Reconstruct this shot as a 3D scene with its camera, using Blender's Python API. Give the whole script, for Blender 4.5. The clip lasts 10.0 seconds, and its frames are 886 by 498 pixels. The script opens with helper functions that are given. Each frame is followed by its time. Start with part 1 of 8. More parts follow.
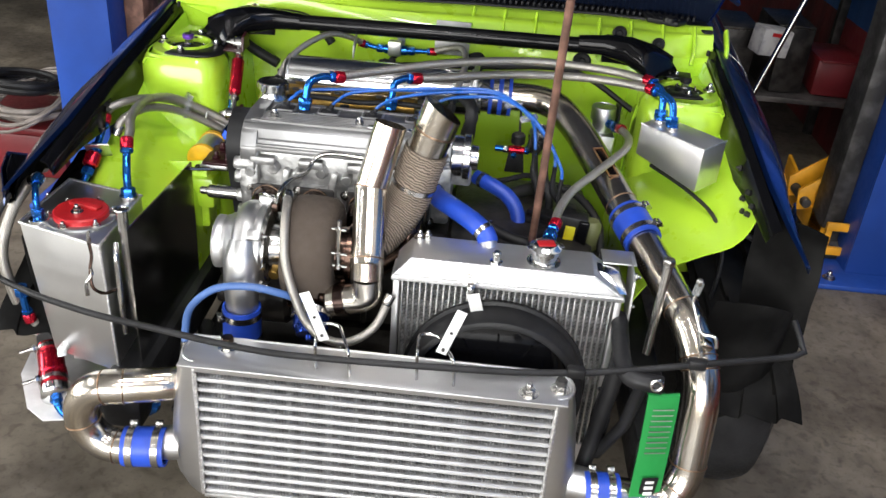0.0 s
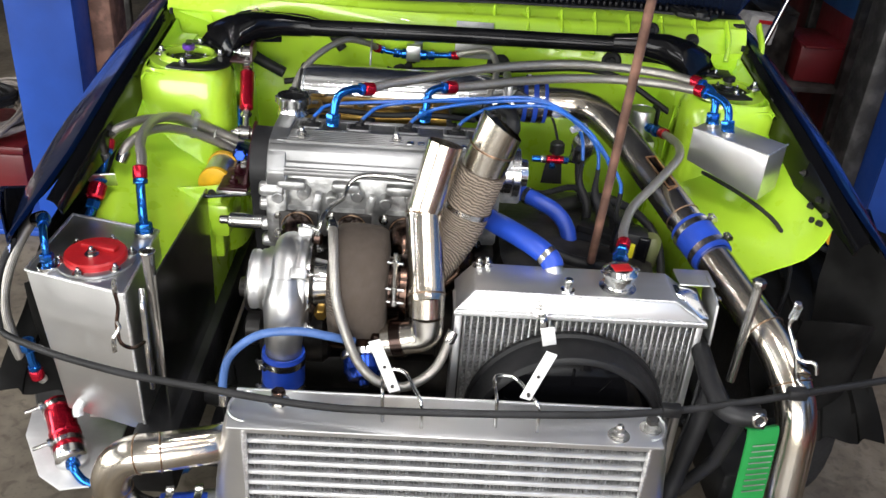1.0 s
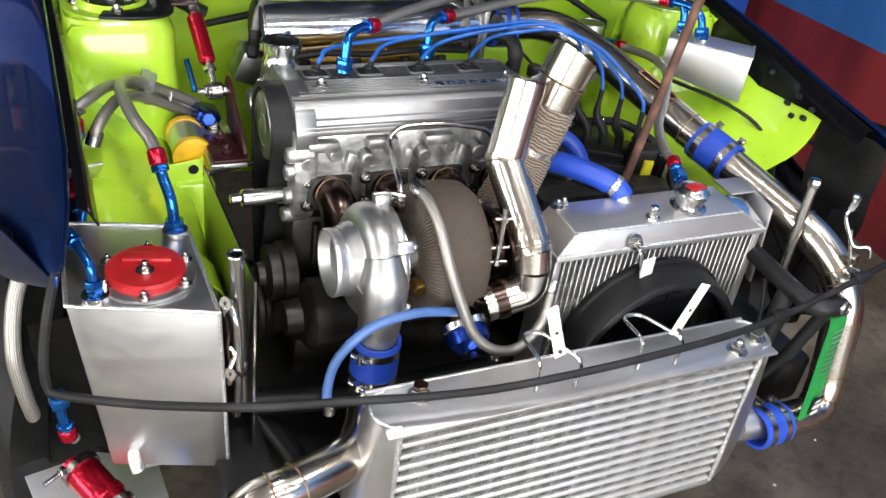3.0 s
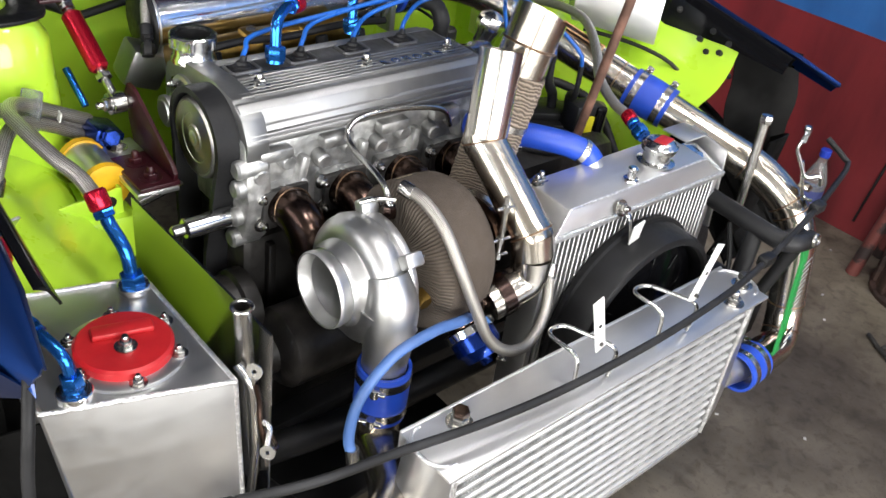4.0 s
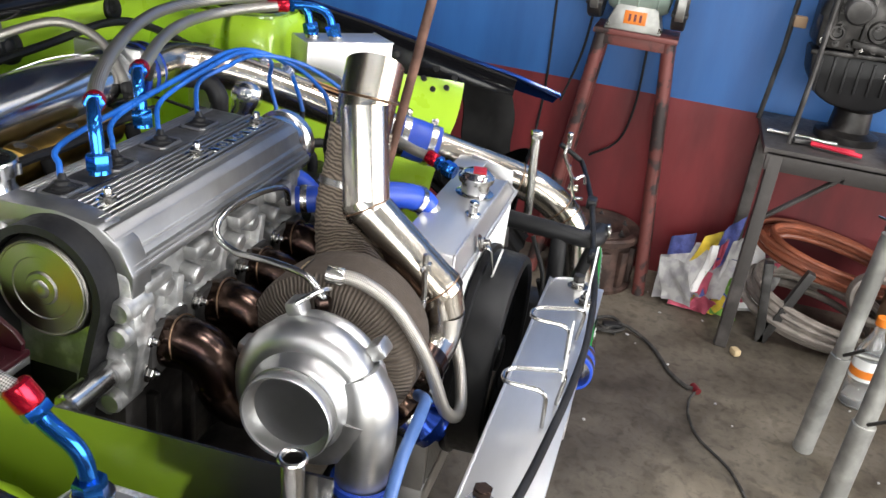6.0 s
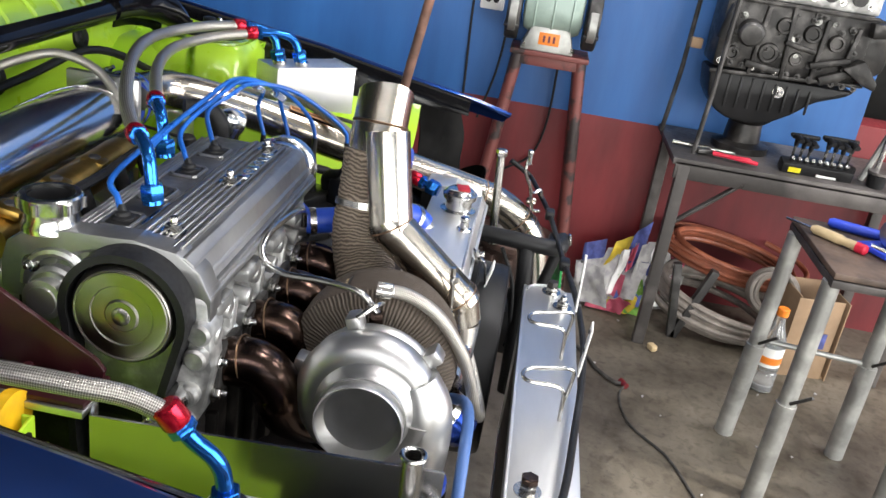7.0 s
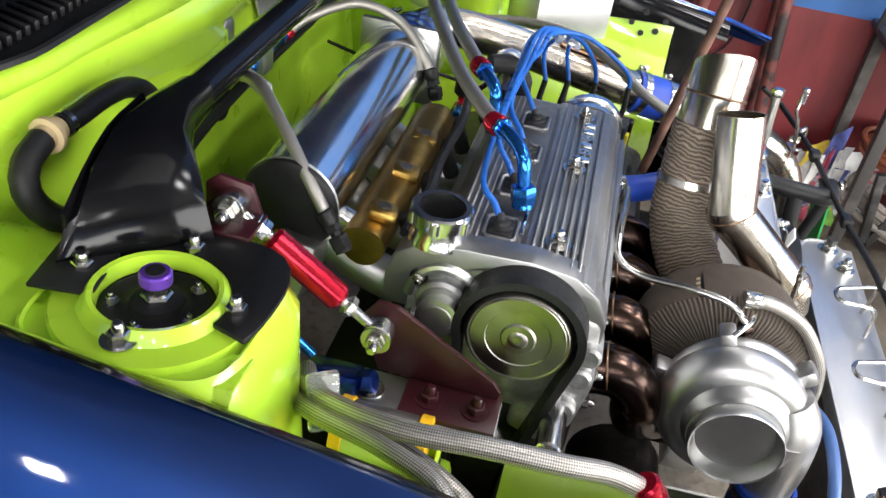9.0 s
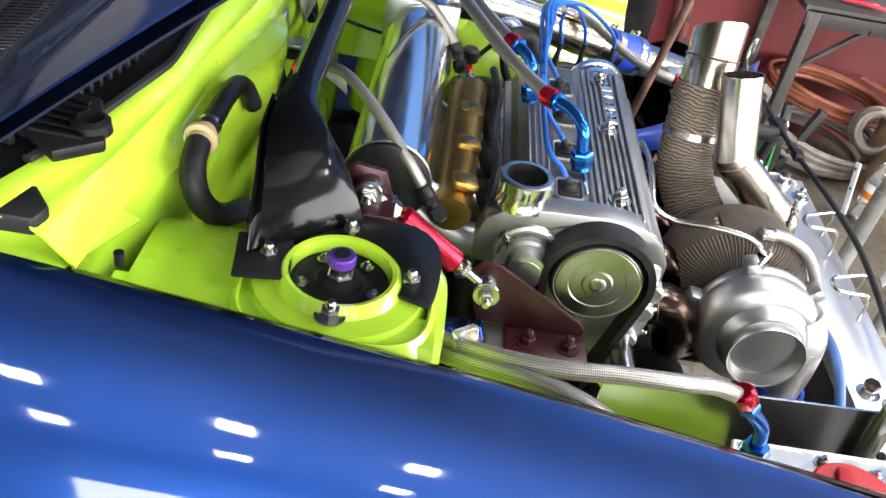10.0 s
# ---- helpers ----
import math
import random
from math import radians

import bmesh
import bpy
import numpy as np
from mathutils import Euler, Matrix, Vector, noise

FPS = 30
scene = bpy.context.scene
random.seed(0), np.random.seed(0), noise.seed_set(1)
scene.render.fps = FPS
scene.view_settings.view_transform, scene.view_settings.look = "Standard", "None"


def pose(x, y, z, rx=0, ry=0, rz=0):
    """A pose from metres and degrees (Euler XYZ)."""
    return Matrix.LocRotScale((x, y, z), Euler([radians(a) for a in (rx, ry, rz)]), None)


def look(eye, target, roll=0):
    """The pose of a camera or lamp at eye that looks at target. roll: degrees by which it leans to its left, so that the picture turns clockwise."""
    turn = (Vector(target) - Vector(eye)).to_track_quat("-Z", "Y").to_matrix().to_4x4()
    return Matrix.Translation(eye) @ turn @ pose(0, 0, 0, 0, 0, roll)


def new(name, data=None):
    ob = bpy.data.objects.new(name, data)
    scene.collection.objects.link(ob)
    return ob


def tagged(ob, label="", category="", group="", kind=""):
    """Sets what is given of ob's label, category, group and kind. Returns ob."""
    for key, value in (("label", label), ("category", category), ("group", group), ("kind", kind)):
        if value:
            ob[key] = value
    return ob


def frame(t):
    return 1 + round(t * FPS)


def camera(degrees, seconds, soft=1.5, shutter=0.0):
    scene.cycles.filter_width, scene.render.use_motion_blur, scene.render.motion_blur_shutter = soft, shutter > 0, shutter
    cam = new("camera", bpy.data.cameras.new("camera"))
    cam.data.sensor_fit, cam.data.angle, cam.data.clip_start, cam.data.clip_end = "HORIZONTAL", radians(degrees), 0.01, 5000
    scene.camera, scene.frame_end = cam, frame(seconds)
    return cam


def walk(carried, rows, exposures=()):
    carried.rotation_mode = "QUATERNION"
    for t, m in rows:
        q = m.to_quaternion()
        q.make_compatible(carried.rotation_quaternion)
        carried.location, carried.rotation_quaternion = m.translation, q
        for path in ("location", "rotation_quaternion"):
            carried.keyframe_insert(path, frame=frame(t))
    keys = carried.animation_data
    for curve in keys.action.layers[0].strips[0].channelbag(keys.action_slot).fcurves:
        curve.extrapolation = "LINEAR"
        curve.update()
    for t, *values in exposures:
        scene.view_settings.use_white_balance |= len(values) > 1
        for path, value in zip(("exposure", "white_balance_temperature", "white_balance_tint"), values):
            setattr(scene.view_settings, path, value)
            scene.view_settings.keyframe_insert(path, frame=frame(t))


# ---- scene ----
cam = camera(54.1, 10.0)
METRES, EYE, TILT, LEAN, TURN = 2.6, 1.473, -29.2, -4.2, 4.3
ROWS = [
    (0.0, 0.0, 0.0, 0.0, -0.0, -0.0, 0.0),
    (0.5, -0.0365, 0.0203, 0.0064, -2.71, -0.04, -0.39),
    (1.0, -0.0754, 0.0576, 0.0279, -3.98, -0.89, 2.48),
    (1.5, -0.108, 0.0884, 0.0377, -6.13, -1.94, 1.95),
    (2.0, -0.1775, 0.1152, 0.049, -14.07, -3.82, 5.25),
    (2.5, -0.254, 0.1314, 0.0592, -21.08, -6.17, 8.08),
    (4.0, -0.3431, 0.2696, 0.1115, -41.82, -15.67, 16.01),
    (4.5, -0.3945, 0.313, 0.1242, -56.3, -19.23, 20.58),
    (5.0, -0.4111, 0.3507, 0.1289, -66.25, -21.22, 20.6),
    (5.5, -0.403, 0.3888, 0.1407, -72.01, -21.86, 21.36),
    (6.0, -0.3974, 0.4223, 0.1549, -76.33, -22.69, 22.53),
    (7.5, -0.4491, 0.5111, 0.2156, -88.15, -26.12, 20.34),
    (8.0, -0.4349, 0.5405, 0.2387, -83.67, -26.2, 20.73),
    (8.5, -0.4047, 0.5629, 0.2745, -80.77, -30.67, 22.59),
    (9.0, -0.3974, 0.5824, 0.2881, -80.31, -33.85, 21.76),
    (9.5, -0.4109, 0.6064, 0.3192, -86.19, -38.48, 23.65),
    (10.0, -0.4353, 0.6451, 0.3539, -89.72, -41.27, 20.41),
]
walk(cam, [(t, pose(0, 0, EYE, TILT, LEAN, TURN) @ pose(METRES * x, METRES * y, METRES * z, 90 + pitch, roll, yaw)) for t, x, y, z, yaw, pitch, roll in ROWS],
     exposures=[(0.0, -0.03), (2.0, -0.16), (2.7, -0.04), (4.0, 0.14), (5.0, 0.10), (6.0, 0.06), (7.5, 0.16), (8.0, 0.25), (9.0, 0.36), (9.5, 0.60), (10.0, 0.70)])

# ---- world and light ----
world = bpy.data.worlds.new("workshop_sky")
scene.world = world
world.use_nodes = True
wn = world.node_tree.nodes
sky = wn.new("ShaderNodeTexSky")
sky.sky_type = "NISHITA"
sky.sun_disc = False
sky.sun_elevation, sky.sun_rotation = radians(52), radians(200)
wn["Background"].inputs["Strength"].default_value = 0.12
world.node_tree.links.new(sky.outputs["Color"], wn["Background"].inputs["Color"])

sun = new("sun", bpy.data.lights.new("sun", "SUN"))
sun.data.energy, sun.data.angle, sun.data.color = 3.0, radians(3), (1.0, 0.95, 0.88)
sun.matrix_world = look((-3, -8, 14), (0, 0, 0))


def daylight(name, eye, target, width, height, watts, tint=(1.0, 0.98, 0.96)):
    lamp = new(name, bpy.data.lights.new(name, "AREA"))
    lamp.data.shape, lamp.data.size, lamp.data.size_y = "RECTANGLE", width, height
    lamp.data.energy, lamp.data.color = watts, tint
    lamp.matrix_world = look(eye, target)
    return lamp


# daylight entering by the gateway, by the open side of the shed and by small roof lights
daylight("gateway_daylight", (-1.2, -4.35, 1.75), (-1.2, 0, 1.4), 5.2, 3.0, 425, (1.0, 0.985, 0.955))
daylight("side_daylight", (-5.95, -0.6, 1.40), (0, -0.6, 1.3), 7.0, 1.5, 370, (1.0, 0.985, 0.94))
ROOF_LIGHTS = [(-5.0, y, 0.22, 14) for y in (-0.5, 0.62, 1.76, 2.9)] + [(-3.9, y, 0.22, 14) for y in (-0.5, 0.62, 1.76, 2.9)]
# unseen extra roof lights, added to brighten the bay and the right-hand wall
ROOF_LIGHTS += [(-0.4, y, 0.5, 38) for y in (-1.5, 0.3, 1.9)] + [(1.0, y, 0.5, 20) for y in (-1.5, 0.3)]
for rx, ry, size, watts in ROOF_LIGHTS:
    daylight("roof_daylight", (rx, ry, 3.62), (rx, ry, 0), size, size * 0.85, watts, (1.0, 0.975, 0.97))

# ---- materials ----


def material(name, color, rough=0.5, metal=0.0, vary=0.15, scale=8.0, bump=0.0, bscale=60.0, coat=0.0,
             stretch=(1, 1, 1), second=None, mix_at=(0.45, 0.65), rvary=0.15, spec=0.5):
    """A principled surface whose colour and gloss wander at two scales, with fine relief."""
    m = bpy.data.materials.new(name)
    m.use_nodes = True
    nt = m.node_tree
    N, L = nt.nodes, nt.links
    b = N["Principled BSDF"]
    b.inputs["Metallic"].default_value = metal
    b.inputs["Specular IOR Level"].default_value = spec
    b.inputs["Coat Weight"].default_value = coat
    b.inputs["Coat Roughness"].default_value = 0.04
    tc = N.new("ShaderNodeTexCoord")
    mp = N.new("ShaderNodeMapping")
    mp.inputs["Scale"].default_value = stretch
    L.new(tc.outputs["Object"], mp.inputs["Vector"])
    n1 = N.new("ShaderNodeTexNoise")
    n1.inputs["Scale"].default_value, n1.inputs["Detail"].default_value = scale, 5
    L.new(mp.outputs["Vector"], n1.inputs["Vector"])
    n2 = N.new("ShaderNodeTexNoise")
    n2.inputs["Scale"].default_value, n2.inputs["Detail"].default_value = bscale, 3
    L.new(mp.outputs["Vector"], n2.inputs["Vector"])
    ramp = N.new("ShaderNodeValToRGB")
    e = ramp.color_ramp.elements
    lo = second if second else tuple(c * (1 - vary) for c in color)
    hi = color if second else tuple(min(1, c * (1 + vary)) for c in color)
    e[0].position, e[1].position = mix_at
    e[0].color, e[1].color = (*lo, 1), (*hi, 1)
    L.new(n1.outputs["Fac"], ramp.inputs["Fac"])
    L.new(ramp.outputs["Color"], b.inputs["Base Color"])
    rr = N.new("ShaderNodeMapRange")
    rr.inputs["From Min"].default_value, rr.inputs["From Max"].default_value = 0.3, 0.7
    rr.inputs["To Min"].default_value = max(0.02, rough * (1 - rvary))
    rr.inputs["To Max"].default_value = min(1, rough * (1 + rvary))
    L.new(n2.outputs["Fac"], rr.inputs["Value"])
    L.new(rr.outputs["Result"], b.inputs["Roughness"])
    if bump:
        bp = N.new("ShaderNodeBump")
        bp.inputs["Strength"].default_value, bp.inputs["Distance"].default_value = bump, 0.002
        L.new(n2.outputs["Fac"], bp.inputs["Height"])
        L.new(bp.outputs["Normal"], b.inputs["Normal"])
    return m


def woven(name, light, dark, rough, metal, along, around, bump):
    """Braid or wrap laid on a tube by its UV: u runs along it in metres, v once round it."""
    m = material(name, light, rough, metal)
    nt = m.node_tree
    N, L = nt.nodes, nt.links
    b = N["Principled BSDF"]
    uv = N.new("ShaderNodeTexCoord")
    waves = []
    for sign in (1, -1):
        mp = N.new("ShaderNodeMapping")
        mp.inputs["Scale"].default_value = (along, around, 1)
        L.new(uv.outputs["UV"], mp.inputs["Vector"])
        sx = N.new("ShaderNodeSeparateXYZ")
        L.new(mp.outputs["Vector"], sx.inputs["Vector"])
        ad = N.new("ShaderNodeMath")
        ad.operation = "ADD" if sign > 0 else "SUBTRACT"
        L.new(sx.outputs["X"], ad.inputs[0])
        L.new(sx.outputs["Y"], ad.inputs[1])
        mu = N.new("ShaderNodeMath")
        mu.operation = "MULTIPLY"
        mu.inputs[1].default_value = 2 * math.pi
        L.new(ad.outputs[0], mu.inputs[0])
        si = N.new("ShaderNodeMath")
        si.operation = "SINE"
        L.new(mu.outputs[0], si.inputs[0])
        waves.append(si)
    pr = N.new("ShaderNodeMath")
    pr.operation = "MULTIPLY"
    L.new(waves[0].outputs[0], pr.inputs[0])
    L.new(waves[1].outputs[0], pr.inputs[1])
    ramp = N.new("ShaderNodeValToRGB")
    ramp.color_ramp.elements[0].position, ramp.color_ramp.elements[1].position = 0.25, 0.7
    ramp.color_ramp.elements[0].color, ramp.color_ramp.elements[1].color = (*dark, 1), (*light, 1)
    mr = N.new("ShaderNodeMapRange")
    mr.inputs["From Min"].default_value = -1
    L.new(pr.outputs[0], mr.inputs["Value"])
    L.new(mr.outputs["Result"], ramp.inputs["Fac"])
    L.new(ramp.outputs["Color"], b.inputs["Base Color"])
    bp = N.new("ShaderNodeBump")
    bp.inputs["Strength"].default_value, bp.inputs["Distance"].default_value = bump, 0.001
    L.new(mr.outputs["Result"], bp.inputs["Height"])
    L.new(bp.outputs["Normal"], b.inputs["Normal"])
    return m


def ribbed_wrap(name, low=(0.055, 0.042, 0.032), high=(0.34, 0.275, 0.21), bands="X", around=0.25, ribs=52, bend=4.0):
    """Brown glass-fibre heat wrap: uneven spiral ridges by the UV of the tube."""
    m = material(name, (0.20, 0.155, 0.115), 0.8, 0.0)
    nt = m.node_tree
    N, L = nt.nodes, nt.links
    b = N["Principled BSDF"]
    uv = N.new("ShaderNodeTexCoord")
    mp = N.new("ShaderNodeMapping")
    mp.inputs["Scale"].default_value = (1, around, 1)
    mp.inputs["Rotation"].default_value = (0, 0, 0.12)
    L.new(uv.outputs["UV"], mp.inputs["Vector"])
    w = N.new("ShaderNodeTexWave")
    w.wave_type, w.bands_direction = "BANDS", bands
    w.inputs["Scale"].default_value, w.inputs["Distortion"].default_value = ribs, bend
    w.inputs["Detail"].default_value, w.inputs["Detail Scale"].default_value = 2.5, 1.0
    L.new(mp.outputs["Vector"], w.inputs["Vector"])
    ramp = N.new("ShaderNodeValToRGB")
    ramp.color_ramp.elements[0].color, ramp.color_ramp.elements[1].color = (*low, 1), (*high, 1)
    L.new(w.outputs["Fac"], ramp.inputs["Fac"])
    L.new(ramp.outputs["Color"], b.inputs["Base Color"])
    bp = N.new("ShaderNodeBump")
    bp.inputs["Strength"].default_value, bp.inputs["Distance"].default_value = 0.9, 0.002
    L.new(w.outputs["Fac"], bp.inputs["Height"])
    L.new(bp.outputs["Normal"], b.inputs["Normal"])
    return m


GREEN = material("lime_paint", (0.50, 0.79, 0.045), 0.30, 0.0, 0.07, 3.0, 0.05, 22, coat=1.0)
BLUE = material("dark_blue_paint", (0.008, 0.039, 0.185), 0.36, 0.95, 0.15, 2.0, 0.0, 40, coat=1.0, rvary=0.08)
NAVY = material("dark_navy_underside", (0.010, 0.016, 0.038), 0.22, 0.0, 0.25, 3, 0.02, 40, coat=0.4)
BLACK_GLOSS = material("black_gloss_paint", (0.005, 0.005, 0.006), 0.13, 0.0, 0.3, 6, 0.015, 30, spec=0.22)
BLACK_SATIN = material("black_satin", (0.014, 0.014, 0.015), 0.42, 0.0, 0.4, 9, 0.08, 120, spec=0.25)
DUSTY_RUBBER = material("dusty_black_rubber", (0.040, 0.037, 0.033), 0.75, 0.0, 0.4, 30, 0.1, 150)
RUBBER = material("black_rubber", (0.016, 0.016, 0.017), 0.5, 0.0, 0.3, 14, 0.1, 150, spec=0.25)
LINER = material("grey_liner_plastic", (0.009, 0.0088, 0.0085), 0.8, 0.0, 0.5, 7, 0.4, 40, spec=0.06)
CAST = material("cast_aluminium", (0.54, 0.54, 0.535), 0.38, 0.98, 0.12, 16, 0.04, 140, rvary=0.10)
COVER = material("dull_cast_cover", (0.30, 0.30, 0.30), 0.42, 0.9, 0.12, 14, 0.02, 90, rvary=0.15)
ROUGHCAST = material("rough_cast_aluminium", (0.56, 0.56, 0.55), 0.42, 0.8, 0.35, 30, 0.45, 110, rvary=0.3)
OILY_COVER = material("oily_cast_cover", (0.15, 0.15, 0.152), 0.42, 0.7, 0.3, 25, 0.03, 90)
SHEET = material("sheet_aluminium", (0.60, 0.60, 0.60), 0.37, 1.0, 0.05, 5, 0.015, 60, stretch=(1, 1, 2), rvary=0.10)
SHEET_X = material("brushed_sheet_aluminium", (0.66, 0.66, 0.66), 0.38, 0.9, 0.07, 6, 0.02, 80, stretch=(0.6, 2, 2), rvary=0.10)
BAR_ALU = material("frosted_aluminium_bar", (0.66, 0.66, 0.66), 0.46, 0.55, 0.06, 30, 0.03, 150, rvary=0.15)
SHIELD = material("smooth_shield_sheet", (0.42, 0.42, 0.42), 0.20, 1.0, 0.04, 3, 0.01, 20, rvary=0.2)
TURNED = material("turned_aluminium_face", (0.40, 0.39, 0.35), 0.33, 1.0, 0.03, 3, 0.0, 20, rvary=0.05)
POLISHED = material("polished_aluminium", (0.82, 0.82, 0.82), 0.17, 1.0, 0.05, 4, 0.015, 16, rvary=0.3)
MACHINED = material("machined_aluminium", (0.68, 0.68, 0.67), 0.20, 1.0, 0.05, 9, 0.0, 200, rvary=0.12)
STAINLESS = material("stainless_tube", (0.56, 0.53, 0.48), 0.22, 1.0, 0.10, 9, 0.0, 60, rvary=0.05, second=(0.47, 0.41, 0.33), mix_at=(0.34, 0.60))
BELL = material("satin_turned_bore", (0.56, 0.56, 0.555), 0.36, 1.0, 0.06, 9, 0.0, 200, rvary=0.06)
for m in (TURNED, BELL):
    tan = m.node_tree.nodes.new("ShaderNodeTangent")
    tan.direction_type, tan.axis = "RADIAL", "X"
    m.node_tree.nodes["Principled BSDF"].inputs["Anisotropic"].default_value = 0.75
    m.node_tree.links.new(tan.outputs["Tangent"], m.node_tree.nodes["Principled BSDF"].inputs["Tangent"])
COPPER = material("copper_weld", (0.85, 0.46, 0.24), 0.36, 1.0, 0.3, 90)
WELD = material("weld_bead", (0.30, 0.19, 0.12), 0.38, 1.0, 0.35, 90, 0.4, 220)
ALU_WELD = material("aluminium_weld_bead", (0.82, 0.82, 0.82), 0.4, 1.0, 0.15, 200, 1.0, 300)
BRONZED = material("heat_bronzed_steel", (0.125, 0.078, 0.056), 0.22, 1.0, 0.4, 11, 0.0, 60, rvary=0.08, second=(0.050, 0.034, 0.030), mix_at=(0.35, 0.7))
STEEL = material("zinc_steel", (0.50, 0.49, 0.47), 0.24, 1.0, 0.08, 20, 0.0, 60, rvary=0.06)
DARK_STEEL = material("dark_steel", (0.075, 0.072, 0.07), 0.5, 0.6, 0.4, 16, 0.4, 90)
GREASY = material("greasy_engine_iron", (0.027, 0.024, 0.022), 0.40, 0.3, 0.6, 18, 0.5, 70)
SPARE_IRON = material("dusty_engine_metal", (0.050, 0.047, 0.045), 0.45, 0.5, 0.6, 22, 0.4, 80)
RUST = material("rusty_rod", (0.165, 0.085, 0.06), 0.65, 0.2, 0.35, 25, 0.4, 120)
DARK_RUST = material("dark_oily_rust", (0.065, 0.038, 0.030), 0.6, 0.2, 0.5, 16, 0.4, 90)
RED_ANO = material("red_anodised", (0.48, 0.010, 0.03), 0.2, 0.75, 0.1, 20)
RED_PLASTIC = material("red_cap", (0.46, 0.014, 0.018), 0.4, 0.1, 0.12, 20, 0.1, 150)
BLUE_ANO = material("blue_anodised", (0.020, 0.145, 0.50), 0.16, 0.85, 0.12, 20)
DEEP_ANO = material("deep_blue_anodised", (0.010, 0.035, 0.22), 0.2, 0.85, 0.12, 20)
SILICONE = material("blue_silicone", (0.017, 0.066, 0.46), 0.4, 0.0, 0.15, 12, 0.1, 120)
PALE_SILICONE = material("pale_blue_hose", (0.07, 0.15, 0.38), 0.42, 0.0, 0.2, 12, 0.1, 120)
LEAD_BLUE = material("blue_lead", (0.012, 0.10, 0.42), 0.3, 0.0, 0.15, 15)
PURPLE = material("purple_anodised", (0.22, 0.09, 0.62), 0.3, 0.7, 0.1, 15)
YELLOW = material("yellow_bush", (0.75, 0.42, 0.01), 0.45, 0.0, 0.2, 18)
GOLD = material("gold_anodised", (0.46, 0.29, 0.075), 0.37, 1.0, 0.35, 14, 0.08, 40, rvary=0.1)
MAROON = material("maroon_plate", (0.038, 0.005, 0.009), 0.38, 0.1, 0.3, 14, 0.1, 80)
WHITE = material("white_plate", (0.82, 0.82, 0.80), 0.45, 0.0, 0.06, 12)
WEBBING = woven("green_webbing", (0.014, 0.30, 0.058), (0.008, 0.17, 0.035), 0.6, 0.0, 120, 30, 0.5)
BRAID = woven("steel_braid", (0.54, 0.515, 0.47), (0.15, 0.14, 0.125), 0.36, 0.75, 260, 11, 0.35)
BLANKET = woven("turbo_blanket", (0.100, 0.076, 0.057), (0.042, 0.032, 0.025), 0.85, 0.0, 380, 150, 0.4)
WRAP = ribbed_wrap("exhaust_wrap", (0.085, 0.066, 0.050), (0.33, 0.265, 0.205), ribs=60, bend=6.5)
PLEATS = ribbed_wrap("pleated_turbo_blanket", (0.060, 0.047, 0.036), (0.098, 0.076, 0.058), "Y", 0.32, 56, 1.5)
FIN = material("radiator_fin", (0.72, 0.72, 0.72), 0.42, 0.7, 0.3, 60, 0.2, 300)
GLASS = material("tinted_windscreen", (0.010, 0.012, 0.020), 0.04, 0.0, 0.2, 3, coat=1.0)
BEIGE = material("beige_plastic", (0.55, 0.42, 0.24), 0.5)

# workshop surfaces
def stained_concrete():
    """Floor: pale cement with broad oil stains, mottling and fine grit."""
    m = material("stained_concrete", (0.138, 0.119, 0.095), 0.55, 0.0, 0.3, 1.3, 0.3, 45, second=(0.052, 0.043, 0.036), mix_at=(0.36, 0.60))
    N, L = m.node_tree.nodes, m.node_tree.links
    b = N["Principled BSDF"]
    base = b.inputs["Base Color"].links[0].from_socket
    tc = N.new("ShaderNodeTexCoord")
    for scale, detail, lo, hi, dark in ((6.5, 8, 0.40, 0.66, (0.62, 0.60, 0.56, 1)), (34, 6, 0.50, 0.70, (0.66, 0.64, 0.60, 1)), (150, 2, 0.60, 0.76, (0.74, 0.72, 0.70, 1))):
        n = N.new("ShaderNodeTexNoise")
        n.inputs["Scale"].default_value, n.inputs["Detail"].default_value = scale, detail
        n.inputs["Distortion"].default_value = 0.6
        L.new(tc.outputs["Object"], n.inputs["Vector"])
        r = N.new("ShaderNodeValToRGB")
        r.color_ramp.elements[0].position, r.color_ramp.elements[1].position = lo, hi
        r.color_ramp.elements[0].color, r.color_ramp.elements[1].color = (1.12, 1.12, 1.10, 1), dark
        L.new(n.outputs["Fac"], r.inputs["Fac"])
        mx = N.new("ShaderNodeMix")
        mx.data_type, mx.blend_type = "RGBA", "MULTIPLY"
        mx.inputs["Factor"].default_value = 1.0
        L.new(base, mx.inputs["A"])
        L.new(r.outputs["Color"], mx.inputs["B"])
        base = mx.outputs["Result"]
    L.new(base, b.inputs["Base Color"])
    return m


CONCRETE = stained_concrete()
BLUE_WALL = material("blue_wall_paint", (0.026, 0.122, 0.36), 0.5, 0.0, 0.14, 3.0, 0.15, 35, second=(0.018, 0.088, 0.27), mix_at=(0.34, 0.62), stretch=(1, 2.6, 0.5))
RED_WALL = material("red_wall_paint", (0.190, 0.020, 0.024), 0.5, 0.0, 0.2, 3.2, 0.15, 35, second=(0.100, 0.011, 0.014), mix_at=(0.34, 0.62), stretch=(1, 2.2, 0.6))
PALE_WALL = material("pale_wall_paint", (0.55, 0.54, 0.52), 0.7, 0.0, 0.1, 1.5, 0.2, 20)
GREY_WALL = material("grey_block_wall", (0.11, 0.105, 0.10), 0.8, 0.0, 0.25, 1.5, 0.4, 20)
ROOF = material("roof_sheet", (0.17, 0.17, 0.17), 0.6, 0.2, 0.2, 1.3, 0.2, 14)
